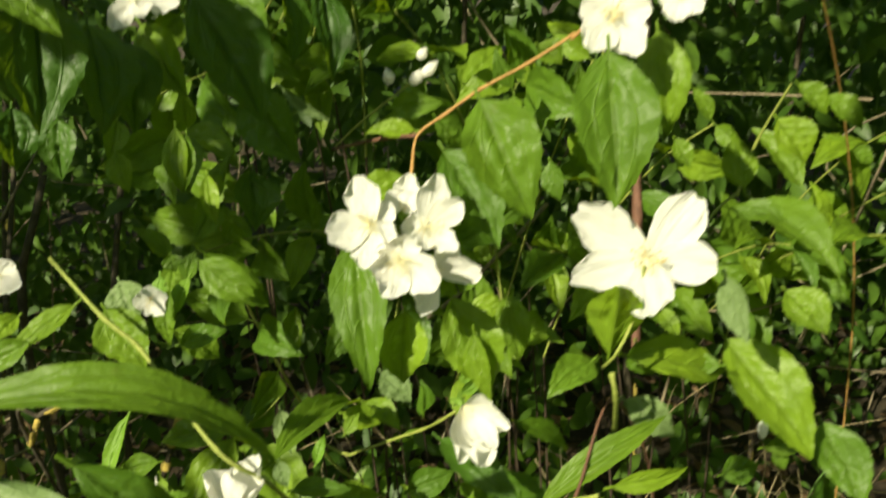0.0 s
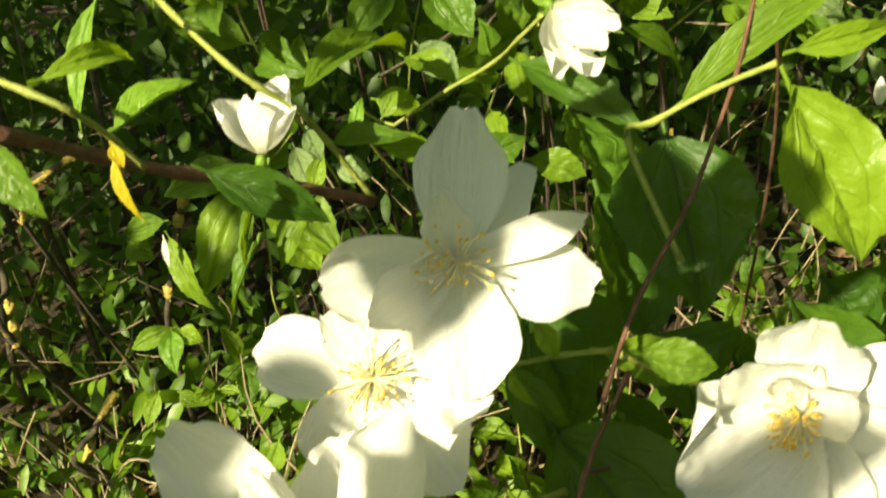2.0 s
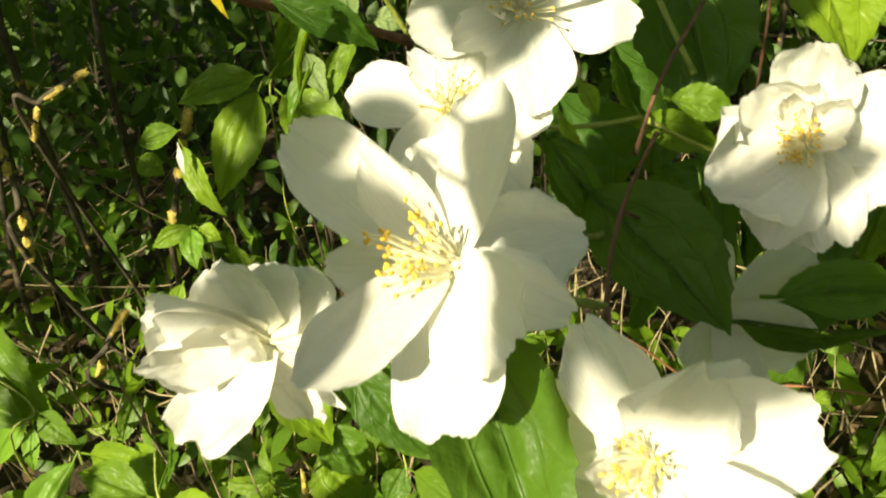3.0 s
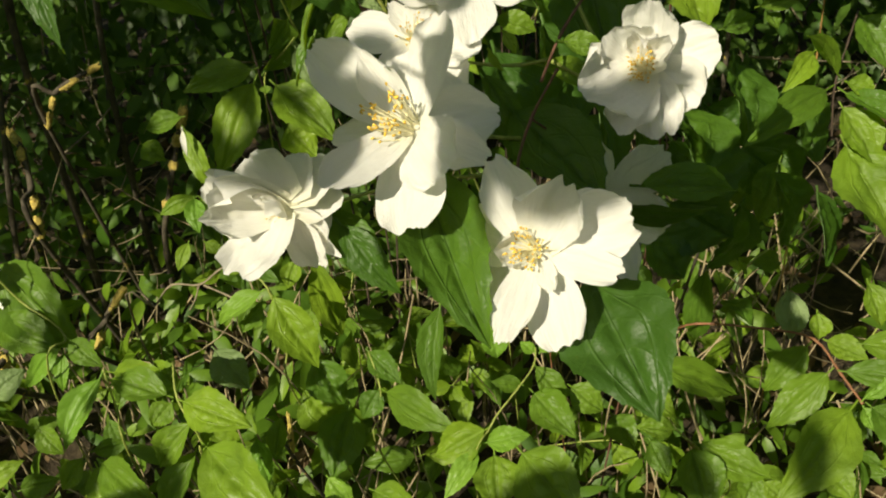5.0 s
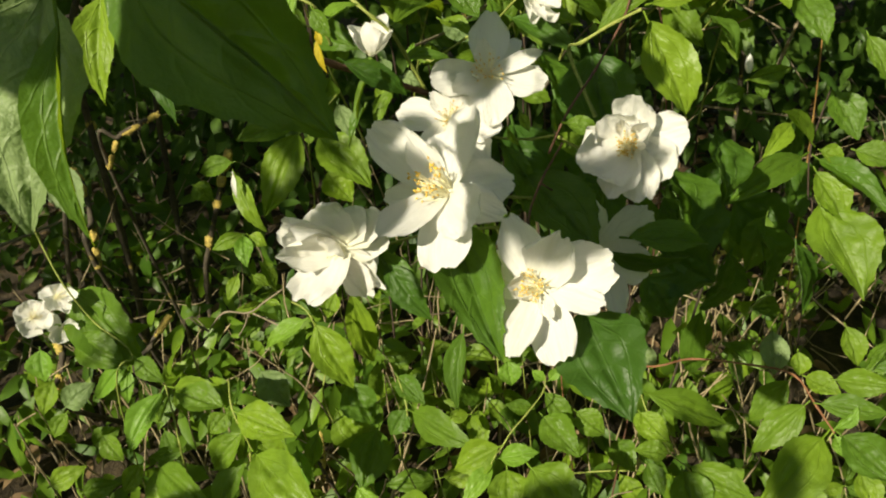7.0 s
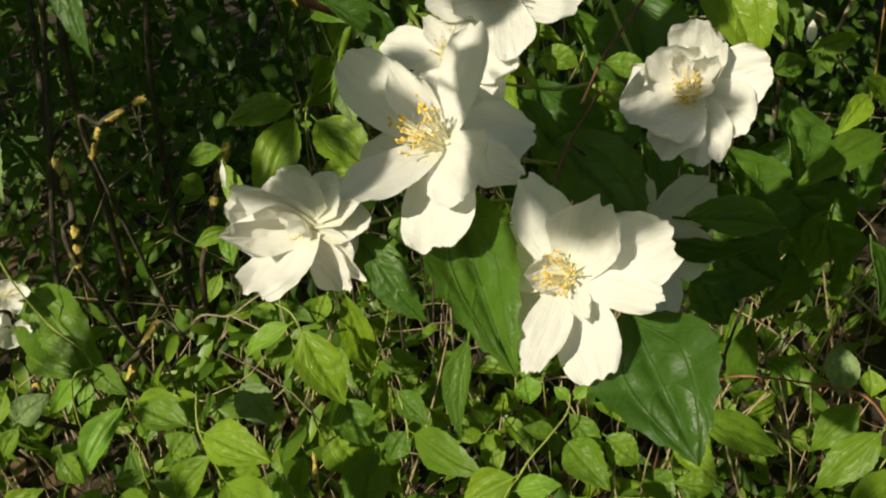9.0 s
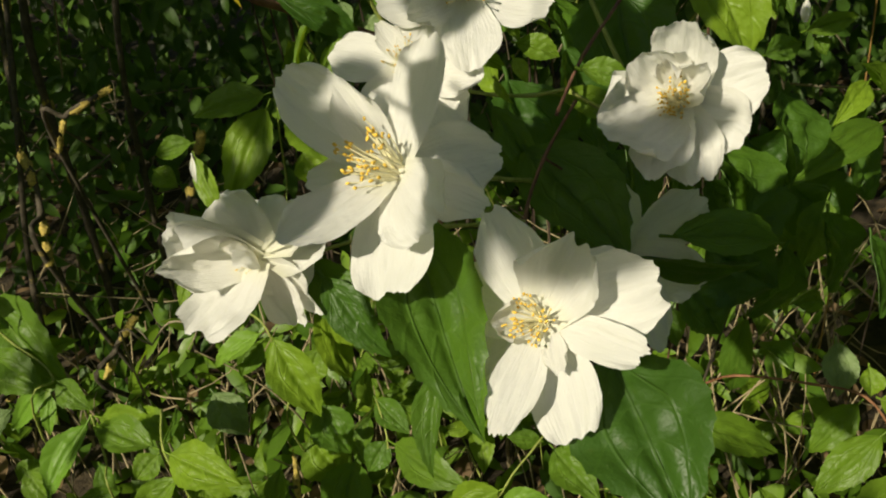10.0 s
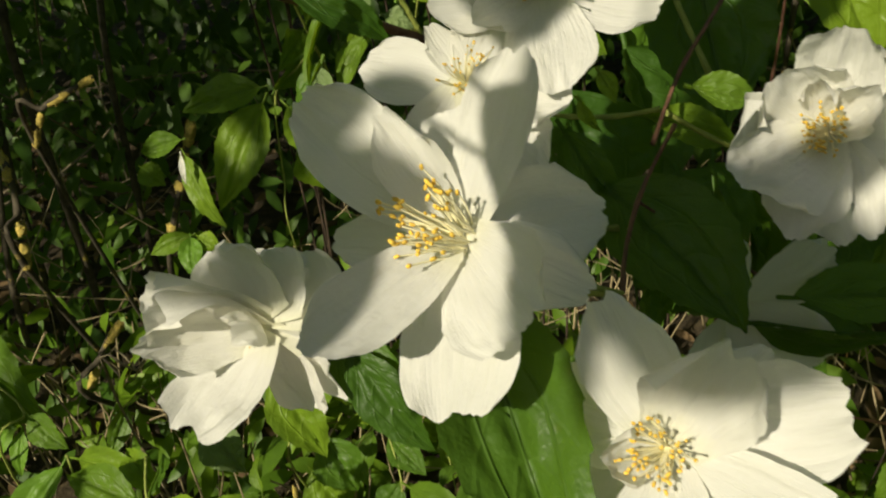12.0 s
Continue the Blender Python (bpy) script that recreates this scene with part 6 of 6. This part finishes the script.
leaf(shade_branch, (-0.1786, 0.2045, 1.0116), (-0.1711, 0.1892, 0.9658), 0.0320, out=(-0.46, -0.68, 0.57), fold=0.1)
leaf(shade_branch, (-0.1726, 0.1826, 1.0222), (-0.1651, 0.1673, 0.9764), 0.0320, out=(-0.46, -0.68, 0.57), fold=0.1)
leaf(shade_branch, (-0.1496, 0.1948, 0.9800), (-0.1422, 0.1795, 0.9343), 0.0272, out=(-0.46, -0.68, 0.57), fold=0.1)
leaf(shade_branch, (-0.1364, 0.2081, 1.0174), (-0.1289, 0.1928, 0.9716), 0.0256, out=(-0.46, -0.68, 0.57), fold=0.1)
leaf(shade_branch, (-0.2395, 0.1926, 0.9838), (-0.2320, 0.1773, 0.9381), 0.0256, out=(-0.46, -0.68, 0.57), fold=0.1)
# More added sun blockers out of view, for single flowers.
leaf(near_branch, (-0.2000, -0.1130, 0.9200), (-0.1500, -0.1470, 0.9200), 0.0520, out=(-0.46, -0.68, 0.57), fold=0.1)
leaf(near_branch, (-0.1053, 0.0926, 0.8750), (-0.0874, 0.0720, 0.8347), 0.0249, out=(-0.46, -0.68, 0.57), fold=0.1)
leaf(near_branch, (-0.1576, -0.0965, 0.9044), (-0.1211, -0.1032, 0.8887), 0.0180, out=(-0.46, -0.68, 0.57), fold=0.1)
leaf(near_branch, (-0.2116, -0.0322, 0.8848), (-0.1795, -0.0292, 0.8884), 0.0238, out=(-0.46, -0.68, 0.57), fold=0.1)
leaf(near_branch, (-0.2388, -0.0043, 0.8329), (-0.1821, -0.0034, 0.8318), 0.0193, out=(-0.46, -0.68, 0.57), fold=0.1)
lichened_stem([(-0.4000, 0.9500, 0.0000), (-0.3807, 0.7233, 0.4796), (-0.3565, 0.7054, 0.5182), (-0.3325, 0.7087, 0.5297), (-0.3138, 0.7130, 0.5370)], 0.0024, 0.0020, "bent twig crusted with yellow lichen")
lichened_stem([(-0.3600, 0.9000, 0.0000), (-0.3964, 0.6946, 0.2317), (-0.3844, 0.7118, 0.2612), (-0.3735, 0.7210, 0.2770), (-0.3615, 0.7293, 0.2911)], 0.0034, 0.0026, "short stub crusted with yellow lichen")
lichened_stem([(-0.4700, 0.8800, 0.0000), (-0.4719, 0.6417, 0.2409), (-0.4674, 0.6568, 0.2667), (-0.4632, 0.6688, 0.2873), (-0.4734, 0.6896, 0.3032)], 0.0038, 0.0030, "thin stem crusted with yellow lichen")
lichened_stem([(-0.4200, 0.9000, 0.0000), (-0.4078, 0.6897, 0.3823), (-0.4114, 0.7134, 0.4230), (-0.4165, 0.7312, 0.4537), (-0.4313, 0.7497, 0.4657)], 0.0034, 0.0026, "thin stem crusted with yellow lichen")
lichened_stem([(-0.1200, 0.5800, 0.0000), (-0.1526, 0.4451, 0.2984), (-0.1539, 0.4523, 0.3108), (-0.1542, 0.4571, 0.3191)], 0.0016, 0.0012, "short stub crusted with yellow lichen")
lichened_stem([(0.2000, 0.7500, 0.0000), (0.1992, 0.5656, 0.4036), (0.2104, 0.5729, 0.4160), (0.2312, 0.5761, 0.4213)], 0.0016, 0.0012, "bent twig crusted with yellow lichen")

bare_twig = thing("bare_twig", (-0.2400, 0.5500, 0.0000), "pale bare twig with knots", "twig")
tube(bare_twig, "stem", [(-0.2400, 0.5500, 0.0000), (-0.2331, 0.4265, 0.4458), (-0.2179, 0.4296, 0.4611), (-0.2044, 0.4321, 0.4752), (-0.1846, 0.4273, 0.4766), (-0.1706, 0.4269, 0.4859), (-0.1564, 0.4267, 0.4953)], 0.0011, 0.0006, GREYBARK)
tube(bare_twig, "side_twig", [(-0.1814, 0.4270, 0.4761), (-0.1645, 0.4185, 0.4714), (-0.1462, 0.4051, 0.4682)], 0.0007, 0.0005, GREYBARK)
tube(bare_twig, "side_twig", [(-0.1846, 0.4273, 0.4766), (-0.1894, 0.4266, 0.4657), (-0.1953, 0.4274, 0.4571)], 0.0005, 0.0004, GREYBARK)
tube(bare_twig, "side_twig", [(-0.2179, 0.4296, 0.4611), (-0.2272, 0.4383, 0.4661), (-0.2320, 0.4400, 0.4690)], 0.0005, 0.0004, GREYBARK)


# ---- ground ----
def ground_sheet():
    near = np.linspace(-1.6, 1.6, 60)
    far = np.array([2.2, 3.5, 6, 12, 30, 80, 200])
    xs = np.concatenate([-far[::-1], near, far])
    ys = np.concatenate([-far[::-1], near, far]) + 0.8
    verts = []
    for y in ys:
        for x in xs:
            bumps = 0.012 * noise.noise(Vector((x * 5, y * 5, 0))) + 0.006 * noise.noise(Vector((x * 19, y * 19, 3)))
            verts.append((float(x), float(y), -0.012 + bumps * (1 if abs(x) < 1.7 else 0.3)))
    ob = mesh_object("ground", verts, grid_faces(len(ys), len(xs)), SOIL)
    return tagged(ob, "dark brown earth under the shrubs, strewn with dry leaves", "ground", kind="structure")


ground_sheet()
pick = random.Random(21)


def toss(low, high):
    return pick.uniform(low, high)


def loose_way(lean, spread):
    """A way near lean, scattered by spread."""
    return (Vector(lean) + Vector((toss(-1, 1), toss(-1, 1), toss(-1, 1))) * spread).normalized()


def leaf_rows(count, box, length, hang, loose, face, turn, keep=None, ratio=(0.45, 0.62)):
    rows = []
    while len(rows) < count:
        p = Vector((toss(*box[0]), toss(*box[1]), toss(*box[2])))
        if keep and not keep(p):
            continue
        size = toss(*length)
        way = loose_way(hang, loose)
        rows.append((p, p + way * size, size * toss(*ratio), loose_way(face, turn)))
    return rows


def trim(rows, middle, reach):
    """Keeps the leaves inside an uneven, rounded body."""
    kept = []
    for row in rows:
        q = [(row[0][k] - middle[k]) / reach[k] for k in range(3)]
        edge = 1.0 + 0.55 * noise.noise(row[0] * 1.6) + 0.35 * noise.noise(row[0] * 5.0)
        if abs(q[0]) ** 2.6 + abs(q[1]) ** 2.6 + abs(q[2]) ** 2.6 < edge:
            kept.append(row)
    return kept


def clumpy(scale, level, seed):
    return lambda p: noise.noise(p * scale + Vector((seed, 0, 0))) > level


litter = []
for _ in range(2600):
    p = Vector((toss(-1.5, 1.5), toss(0.1, 2.0), 0))
    p.z = toss(-0.006, 0.022)
    size = toss(0.02, 0.06)
    way = Vector((toss(-1, 1), toss(-1, 1), toss(-0.25, 0.25))).normalized()
    litter.append((p, p + way * size, size * toss(0.4, 0.7), loose_way((0, 0, 1), 0.45)))
blades("leaf_litter", litter, LITTER, "dry brown fallen leaves lying on the earth", "leaf litter")


def sticks(name, count, box, length, thick, material, label, category, lean=(0, 0, 0), spread=1.0):
    """Many thin dry twigs in one mesh."""
    verts, faces = [], []
    for _ in range(count):
        p = Vector((toss(*box[0]), toss(*box[1]), toss(*box[2])))
        way = loose_way(lean, spread)
        size, radius = toss(*length), toss(*thick)
        side = way.orthogonal().normalized()
        top = way.cross(side)
        bend = (side * toss(-1, 1) + top * toss(-1, 1)) * size * 0.12
        first = len(verts)
        for r in range(5):
            t = r / 4
            mid = p + way * size * t + bend * math.sin(math.pi * t)
            for k in range(5):
                a = 2 * math.pi * k / 5
                verts.append(tuple(mid + (side * math.cos(a) + top * math.sin(a)) * radius * (1.1 - 0.6 * t)))
        for r in range(4):
            for k in range(5):
                faces.append((first + r * 5 + k, first + r * 5 + (k + 1) % 5, first + (r + 1) * 5 + (k + 1) % 5, first + (r + 1) * 5 + k))
    return tagged(mesh_object(name, verts, faces, material), label, category, kind="stuff")


sticks("fallen_twigs", 260, ((-1.3, 1.3), (0.3, 1.9), (0.0, 0.03)), (0.05, 0.22), (0.0008, 0.0026), GREYBARK, "thin dry grey twigs lying on the earth", "twigs", (0, 0, 0.05), 1.0)
sticks("dead_stalks", 16, ((-0.10, 0.16), (0.72, 0.95), (0.0, 0.05)), (0.18, 0.34), (0.0010, 0.0022), STRAW, "upright straw-coloured dead stalks", "dead stalks", (0.05, -0.05, 1), 0.16)
sticks("dry_stems", 260, ((-0.50, 0.58), (0.50, 1.05), (0.02, 0.34)), (0.04, 0.16), (0.0005, 0.0013), STRAW, "thin straw-coloured dry stems between the leaves", "dry stems", (0.1, -0.1, 0.3), 1.0)
sticks("bare_twigs", 110, ((-1.0, 1.0), (0.85, 1.7), (0.05, 0.8)), (0.12, 0.4), (0.0009, 0.0025), GREYBARK, "thin bare twigs inside the bush", "twigs", (0.0, -0.1, 0.8), 0.9)


# ---- the old lichened stems ----
lichened_stem([(-0.50, 0.98, 0.0), (-0.47, 0.92, 0.30), (-0.46, 0.90, 0.55), (-0.43, 0.97, 0.72), (-0.46, 1.45, 1.3)], 0.0050, 0.0034, "dark old shrub stem with patches of yellow lichen")
lichened_stem([(-0.44, 1.06, 0.0), (-0.42, 1.0, 0.30), (-0.40, 1.04, 0.60), (-0.38, 1.5, 1.2)], 0.0044, 0.0030, "dark old shrub stem with patches of yellow lichen")
lichened_stem([(-0.56, 0.90, 0.0), (-0.53, 0.86, 0.25), (-0.50, 0.92, 0.5), (-0.55, 1.3, 1.0)], 0.0038, 0.0024, "dark old shrub stem with patches of yellow lichen")
lichened_stem([(-0.40, 0.96, 0.0), (-0.36, 0.88, 0.24), (-0.335, 0.86, 0.32), (-0.30, 0.88, 0.42)], 0.0045, 0.0030, "crooked twig coated in yellow lichen")
lichened_stem([(-0.62, 1.10, 0.0), (-0.60, 1.09, 0.4), (-0.66, 1.5, 1.1)], 0.0050, 0.0034, "dark old shrub stem with patches of yellow lichen")
lichened_stem([(0.20, 1.02, 0.0), (0.22, 0.98, 0.25), (0.20, 0.99, 0.5), (0.26, 1.1, 1.2)], 0.0050, 0.0035, "thin old shrub stem with patches of yellow lichen")
lichened_stem([(-0.02, 1.25, 0.0), (0.0, 1.2, 0.4), (0.05, 1.22, 1.3)], 0.0042, 0.0028, "thin old shrub stem with patches of yellow lichen")
lichened_stem([(0.45, 1.25, 0.0), (0.43, 1.2, 0.4), (0.5, 1.25, 1.3)], 0.0042, 0.0028, "thin old shrub stem with patches of yellow lichen")

# ---- leafy shoots farther in ----
def shoots(count, name, label, group, start_box, end_box, pairs, length, spread=0.16):
    for _ in range(count):
        foot = Vector((toss(*start_box[0]), toss(*start_box[1]), 0.0))
        a = Vector((foot.x + toss(-0.05, 0.05), foot.y - toss(0.0, 0.08), toss(*start_box[2])))
        b = Vector((a.x + toss(-spread, spread), toss(*end_box[1]), toss(*end_box[2])))
        ob = thing(name, foot, label, "shrub shoot", group)
        tube(ob, "stem", [tuple(foot), tuple(foot.lerp(a, 0.5) + Vector((0.01, 0.0, 0))), tuple(a)], 0.0014, 0.0010, DARKTWIG, sides=6)
        leafy_twig(ob, a, b, pairs, length)


shoots(13, "leafy_shoot", "mock orange shoot with paired green leaves", "mock orange shoots behind the flowers", ((-0.22, 0.48), (0.75, 0.95), (0.42, 0.62)), ((0, 0), (0.52, 0.72), (0.62, 0.86)), 5, 0.062)
shoots(9, "leafy_shoot", "mock orange shoot with paired green leaves", "mock orange shoots behind the flowers", ((-0.25, 0.22), (0.80, 0.95), (0.62, 0.80)), ((0, 0), (0.58, 0.80), (0.78, 0.98)), 5, 0.066)
shoots(14, "low_shoot", "low leafy shoot rising from the undergrowth", "low shoots of the undergrowth", ((-0.42, 0.50), (0.68, 0.95), (0.06, 0.16)), ((0, 0), (0.54, 0.80), (0.20, 0.36)), 4, 0.050, 0.12)
shoots(11, "low_shoot", "low leafy shoot rising from the undergrowth", "low shoots of the undergrowth", ((-0.35, 0.42), (0.52, 0.70), (0.04, 0.10)), ((0, 0), (0.46, 0.60), (0.12, 0.24)), 4, 0.050, 0.12)

shoots(8, "low_shoot", "low leafy shoot rising from the undergrowth", "low shoots of the undergrowth", ((-0.15, 0.45), (0.46, 0.60), (0.02, 0.06)), ((0, 0), (0.40, 0.50), (0.05, 0.14)), 4, 0.046, 0.10)

# ---- foliage behind ----
hollow = lambda p: not (0.16 < p.x < 0.60 and p.y > 0.74 and 0.13 < p.z < 0.36)  # noqa: E731
clump = clumpy(6.0, -0.15, 3)
low = leaf_rows(1500, ((-0.85, 0.85), (0.62, 1.20), (0.02, 0.26)), (0.028, 0.055), (0.0, -0.5, -0.35), 0.8, OUT, 0.5, lambda p: clump(p) and hollow(p), (0.42, 0.58))
blades("undergrowth_leaves", low, BUSH, "dense small green leaves of the undergrowth", "foliage")
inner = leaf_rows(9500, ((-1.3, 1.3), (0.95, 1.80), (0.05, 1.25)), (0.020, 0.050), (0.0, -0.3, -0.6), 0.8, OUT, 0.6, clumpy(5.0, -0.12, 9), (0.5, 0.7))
blades("inner_foliage", inner, FARBUSH, "leaves inside the bush, in a green darkened for shade", "foliage")
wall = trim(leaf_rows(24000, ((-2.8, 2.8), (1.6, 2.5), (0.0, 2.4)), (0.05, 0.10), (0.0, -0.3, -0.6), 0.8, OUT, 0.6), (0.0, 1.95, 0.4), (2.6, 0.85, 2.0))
blades("far_foliage", wall, FARBUSH, "dense foliage of the bushes behind, colour darkened for shade", "foliage", rows=4)
# Unseen leaves above and beside the view, added to cut sun and sky.
crown = trim(leaf_rows(1700, ((-1.9, -0.5), (-0.15, 0.85), (1.06, 1.75)), (0.05, 0.09), (0.0, -0.4, -0.7), 0.7, OUT, 0.5, clumpy(4.0, -0.1, 14)), (-1.0, 0.4, 1.1), (1.0, 0.75, 0.65))
crown += trim(leaf_rows(4500, ((-1.6, 1.8), (0.95, 2.3), (1.15, 1.9)), (0.05, 0.09), (0.0, -0.4, -0.7), 0.7, OUT, 0.5, clumpy(4.0, -0.1, 15)), (0.0, 1.5, 1.1), (1.75, 0.95, 0.8))
crown += leaf_rows(550, ((-1.25, -0.66), (0.22, 0.85), (0.25, 1.15)), (0.04, 0.08), (0.0, -0.4, -0.6), 0.7, OUT, 0.5, clumpy(4.0, -0.1, 18))
crown += trim(leaf_rows(1600, ((-0.3, 1.3), (0.50, 1.0), (1.14, 1.6)), (0.05, 0.09), (0.0, -0.4, -0.7), 0.7, OUT, 0.5), (0.4, 0.85, 1.2), (1.0, 0.6, 0.4))
crown += trim(leaf_rows(1600, ((0.58, 1.3), (0.1, 0.95), (0.1, 1.2)), (0.05, 0.09), (0.0, -0.4, -0.7), 0.7, OUT, 0.5), (0.85, 0.6, 0.5), (0.55, 0.6, 0.8))
# Smaller batches, mostly set on sun paths to dapple chosen spots.
crown += leaf_rows(150, ((-1.05, 0.0), (-0.40, -0.14), (0.56, 0.88)), (0.05, 0.075), (0.0, -0.2, -0.7), 0.6, (-0.46, -0.68, 0.57), 0.3)
crown += leaf_rows(70, ((-1.05, -0.55), (-0.40, -0.14), (0.60, 0.92)), (0.05, 0.075), (0.0, -0.2, -0.7), 0.6, (-0.46, -0.68, 0.57), 0.3)
crown += leaf_rows(32, ((-0.66, -0.36), (-0.06, 0.12), (0.50, 0.78)), (0.04, 0.07), (0.0, -0.2, -0.7), 0.6, (-0.46, -0.68, 0.57), 0.4)
crown += leaf_rows(360, ((-1.10, -0.55), (0.15, 0.60), (0.75, 1.15)), (0.04, 0.08), (0.0, -0.4, -0.6), 0.7, OUT, 0.5)[:220]
crown += leaf_rows(60, ((-0.66, -0.32), (0.05, 0.30), (1.06, 1.26)), (0.05, 0.08), (0.0, -0.2, -0.7), 0.6, (-0.46, -0.68, 0.57), 0.4)
# Added overhead to dim the skylight on the right.
crown += leaf_rows(420, ((0.02, 0.75), (-0.05, 0.50), (1.12, 1.40)), (0.05, 0.09), (0.0, -0.4, -0.5), 0.7, (0, -0.3, 0.9), 0.5)
crown += leaf_rows(24, ((-0.72, -0.58), (-0.32, -0.10), (1.38, 1.64)), (0.05, 0.09), (0.0, -0.2, -0.7), 0.6, (-0.46, -0.68, 0.57), 0.4)
edge = leaf_rows(420, ((-0.68, 0.48), (0.50, 0.74), (0.01, 0.13)), (0.030, 0.055), (0.0, -0.5, -0.3), 0.8, OUT, 0.5, clumpy(7.0, -0.2, 5), (0.42, 0.58))
blades("edge_leaves", edge, BUSH, "small green leaves at the shaded foot of the shrub", "foliage")
sticks("dry_stalks", 150, ((-0.60, 0.45), (0.52, 0.90), (0.0, 0.08)), (0.10, 0.26), (0.0008, 0.0018), STRAW, "upright tan dead stalks between the leaves", "dead stalks", (0.05, -0.1, 1), 0.35)
blades("upper_foliage", crown, BUSH, "unseen upper and outer shrub leaves, added to cast shade", "foliage")

# ---- unseen hedge ring, added to block the low sky all round ----
hedge = []
for _ in range(12500):
    turn, far = toss(0, 2 * math.pi), toss(4.6, 5.6)
    p = Vector((far * math.sin(turn), far * math.cos(turn), toss(0.0, 3.3)))
    size = toss(0.22, 0.40)
    hedge.append((p, p + loose_way((0, 0, -0.5), 0.8) * size, size * toss(0.5, 0.7), loose_way((-p.x / far, -p.y / far, 0.6), 0.5)))
blades("garden_hedge", hedge, FARBUSH, "unseen leafy hedge ring, added to block the low sky", "hedge", rows=4)
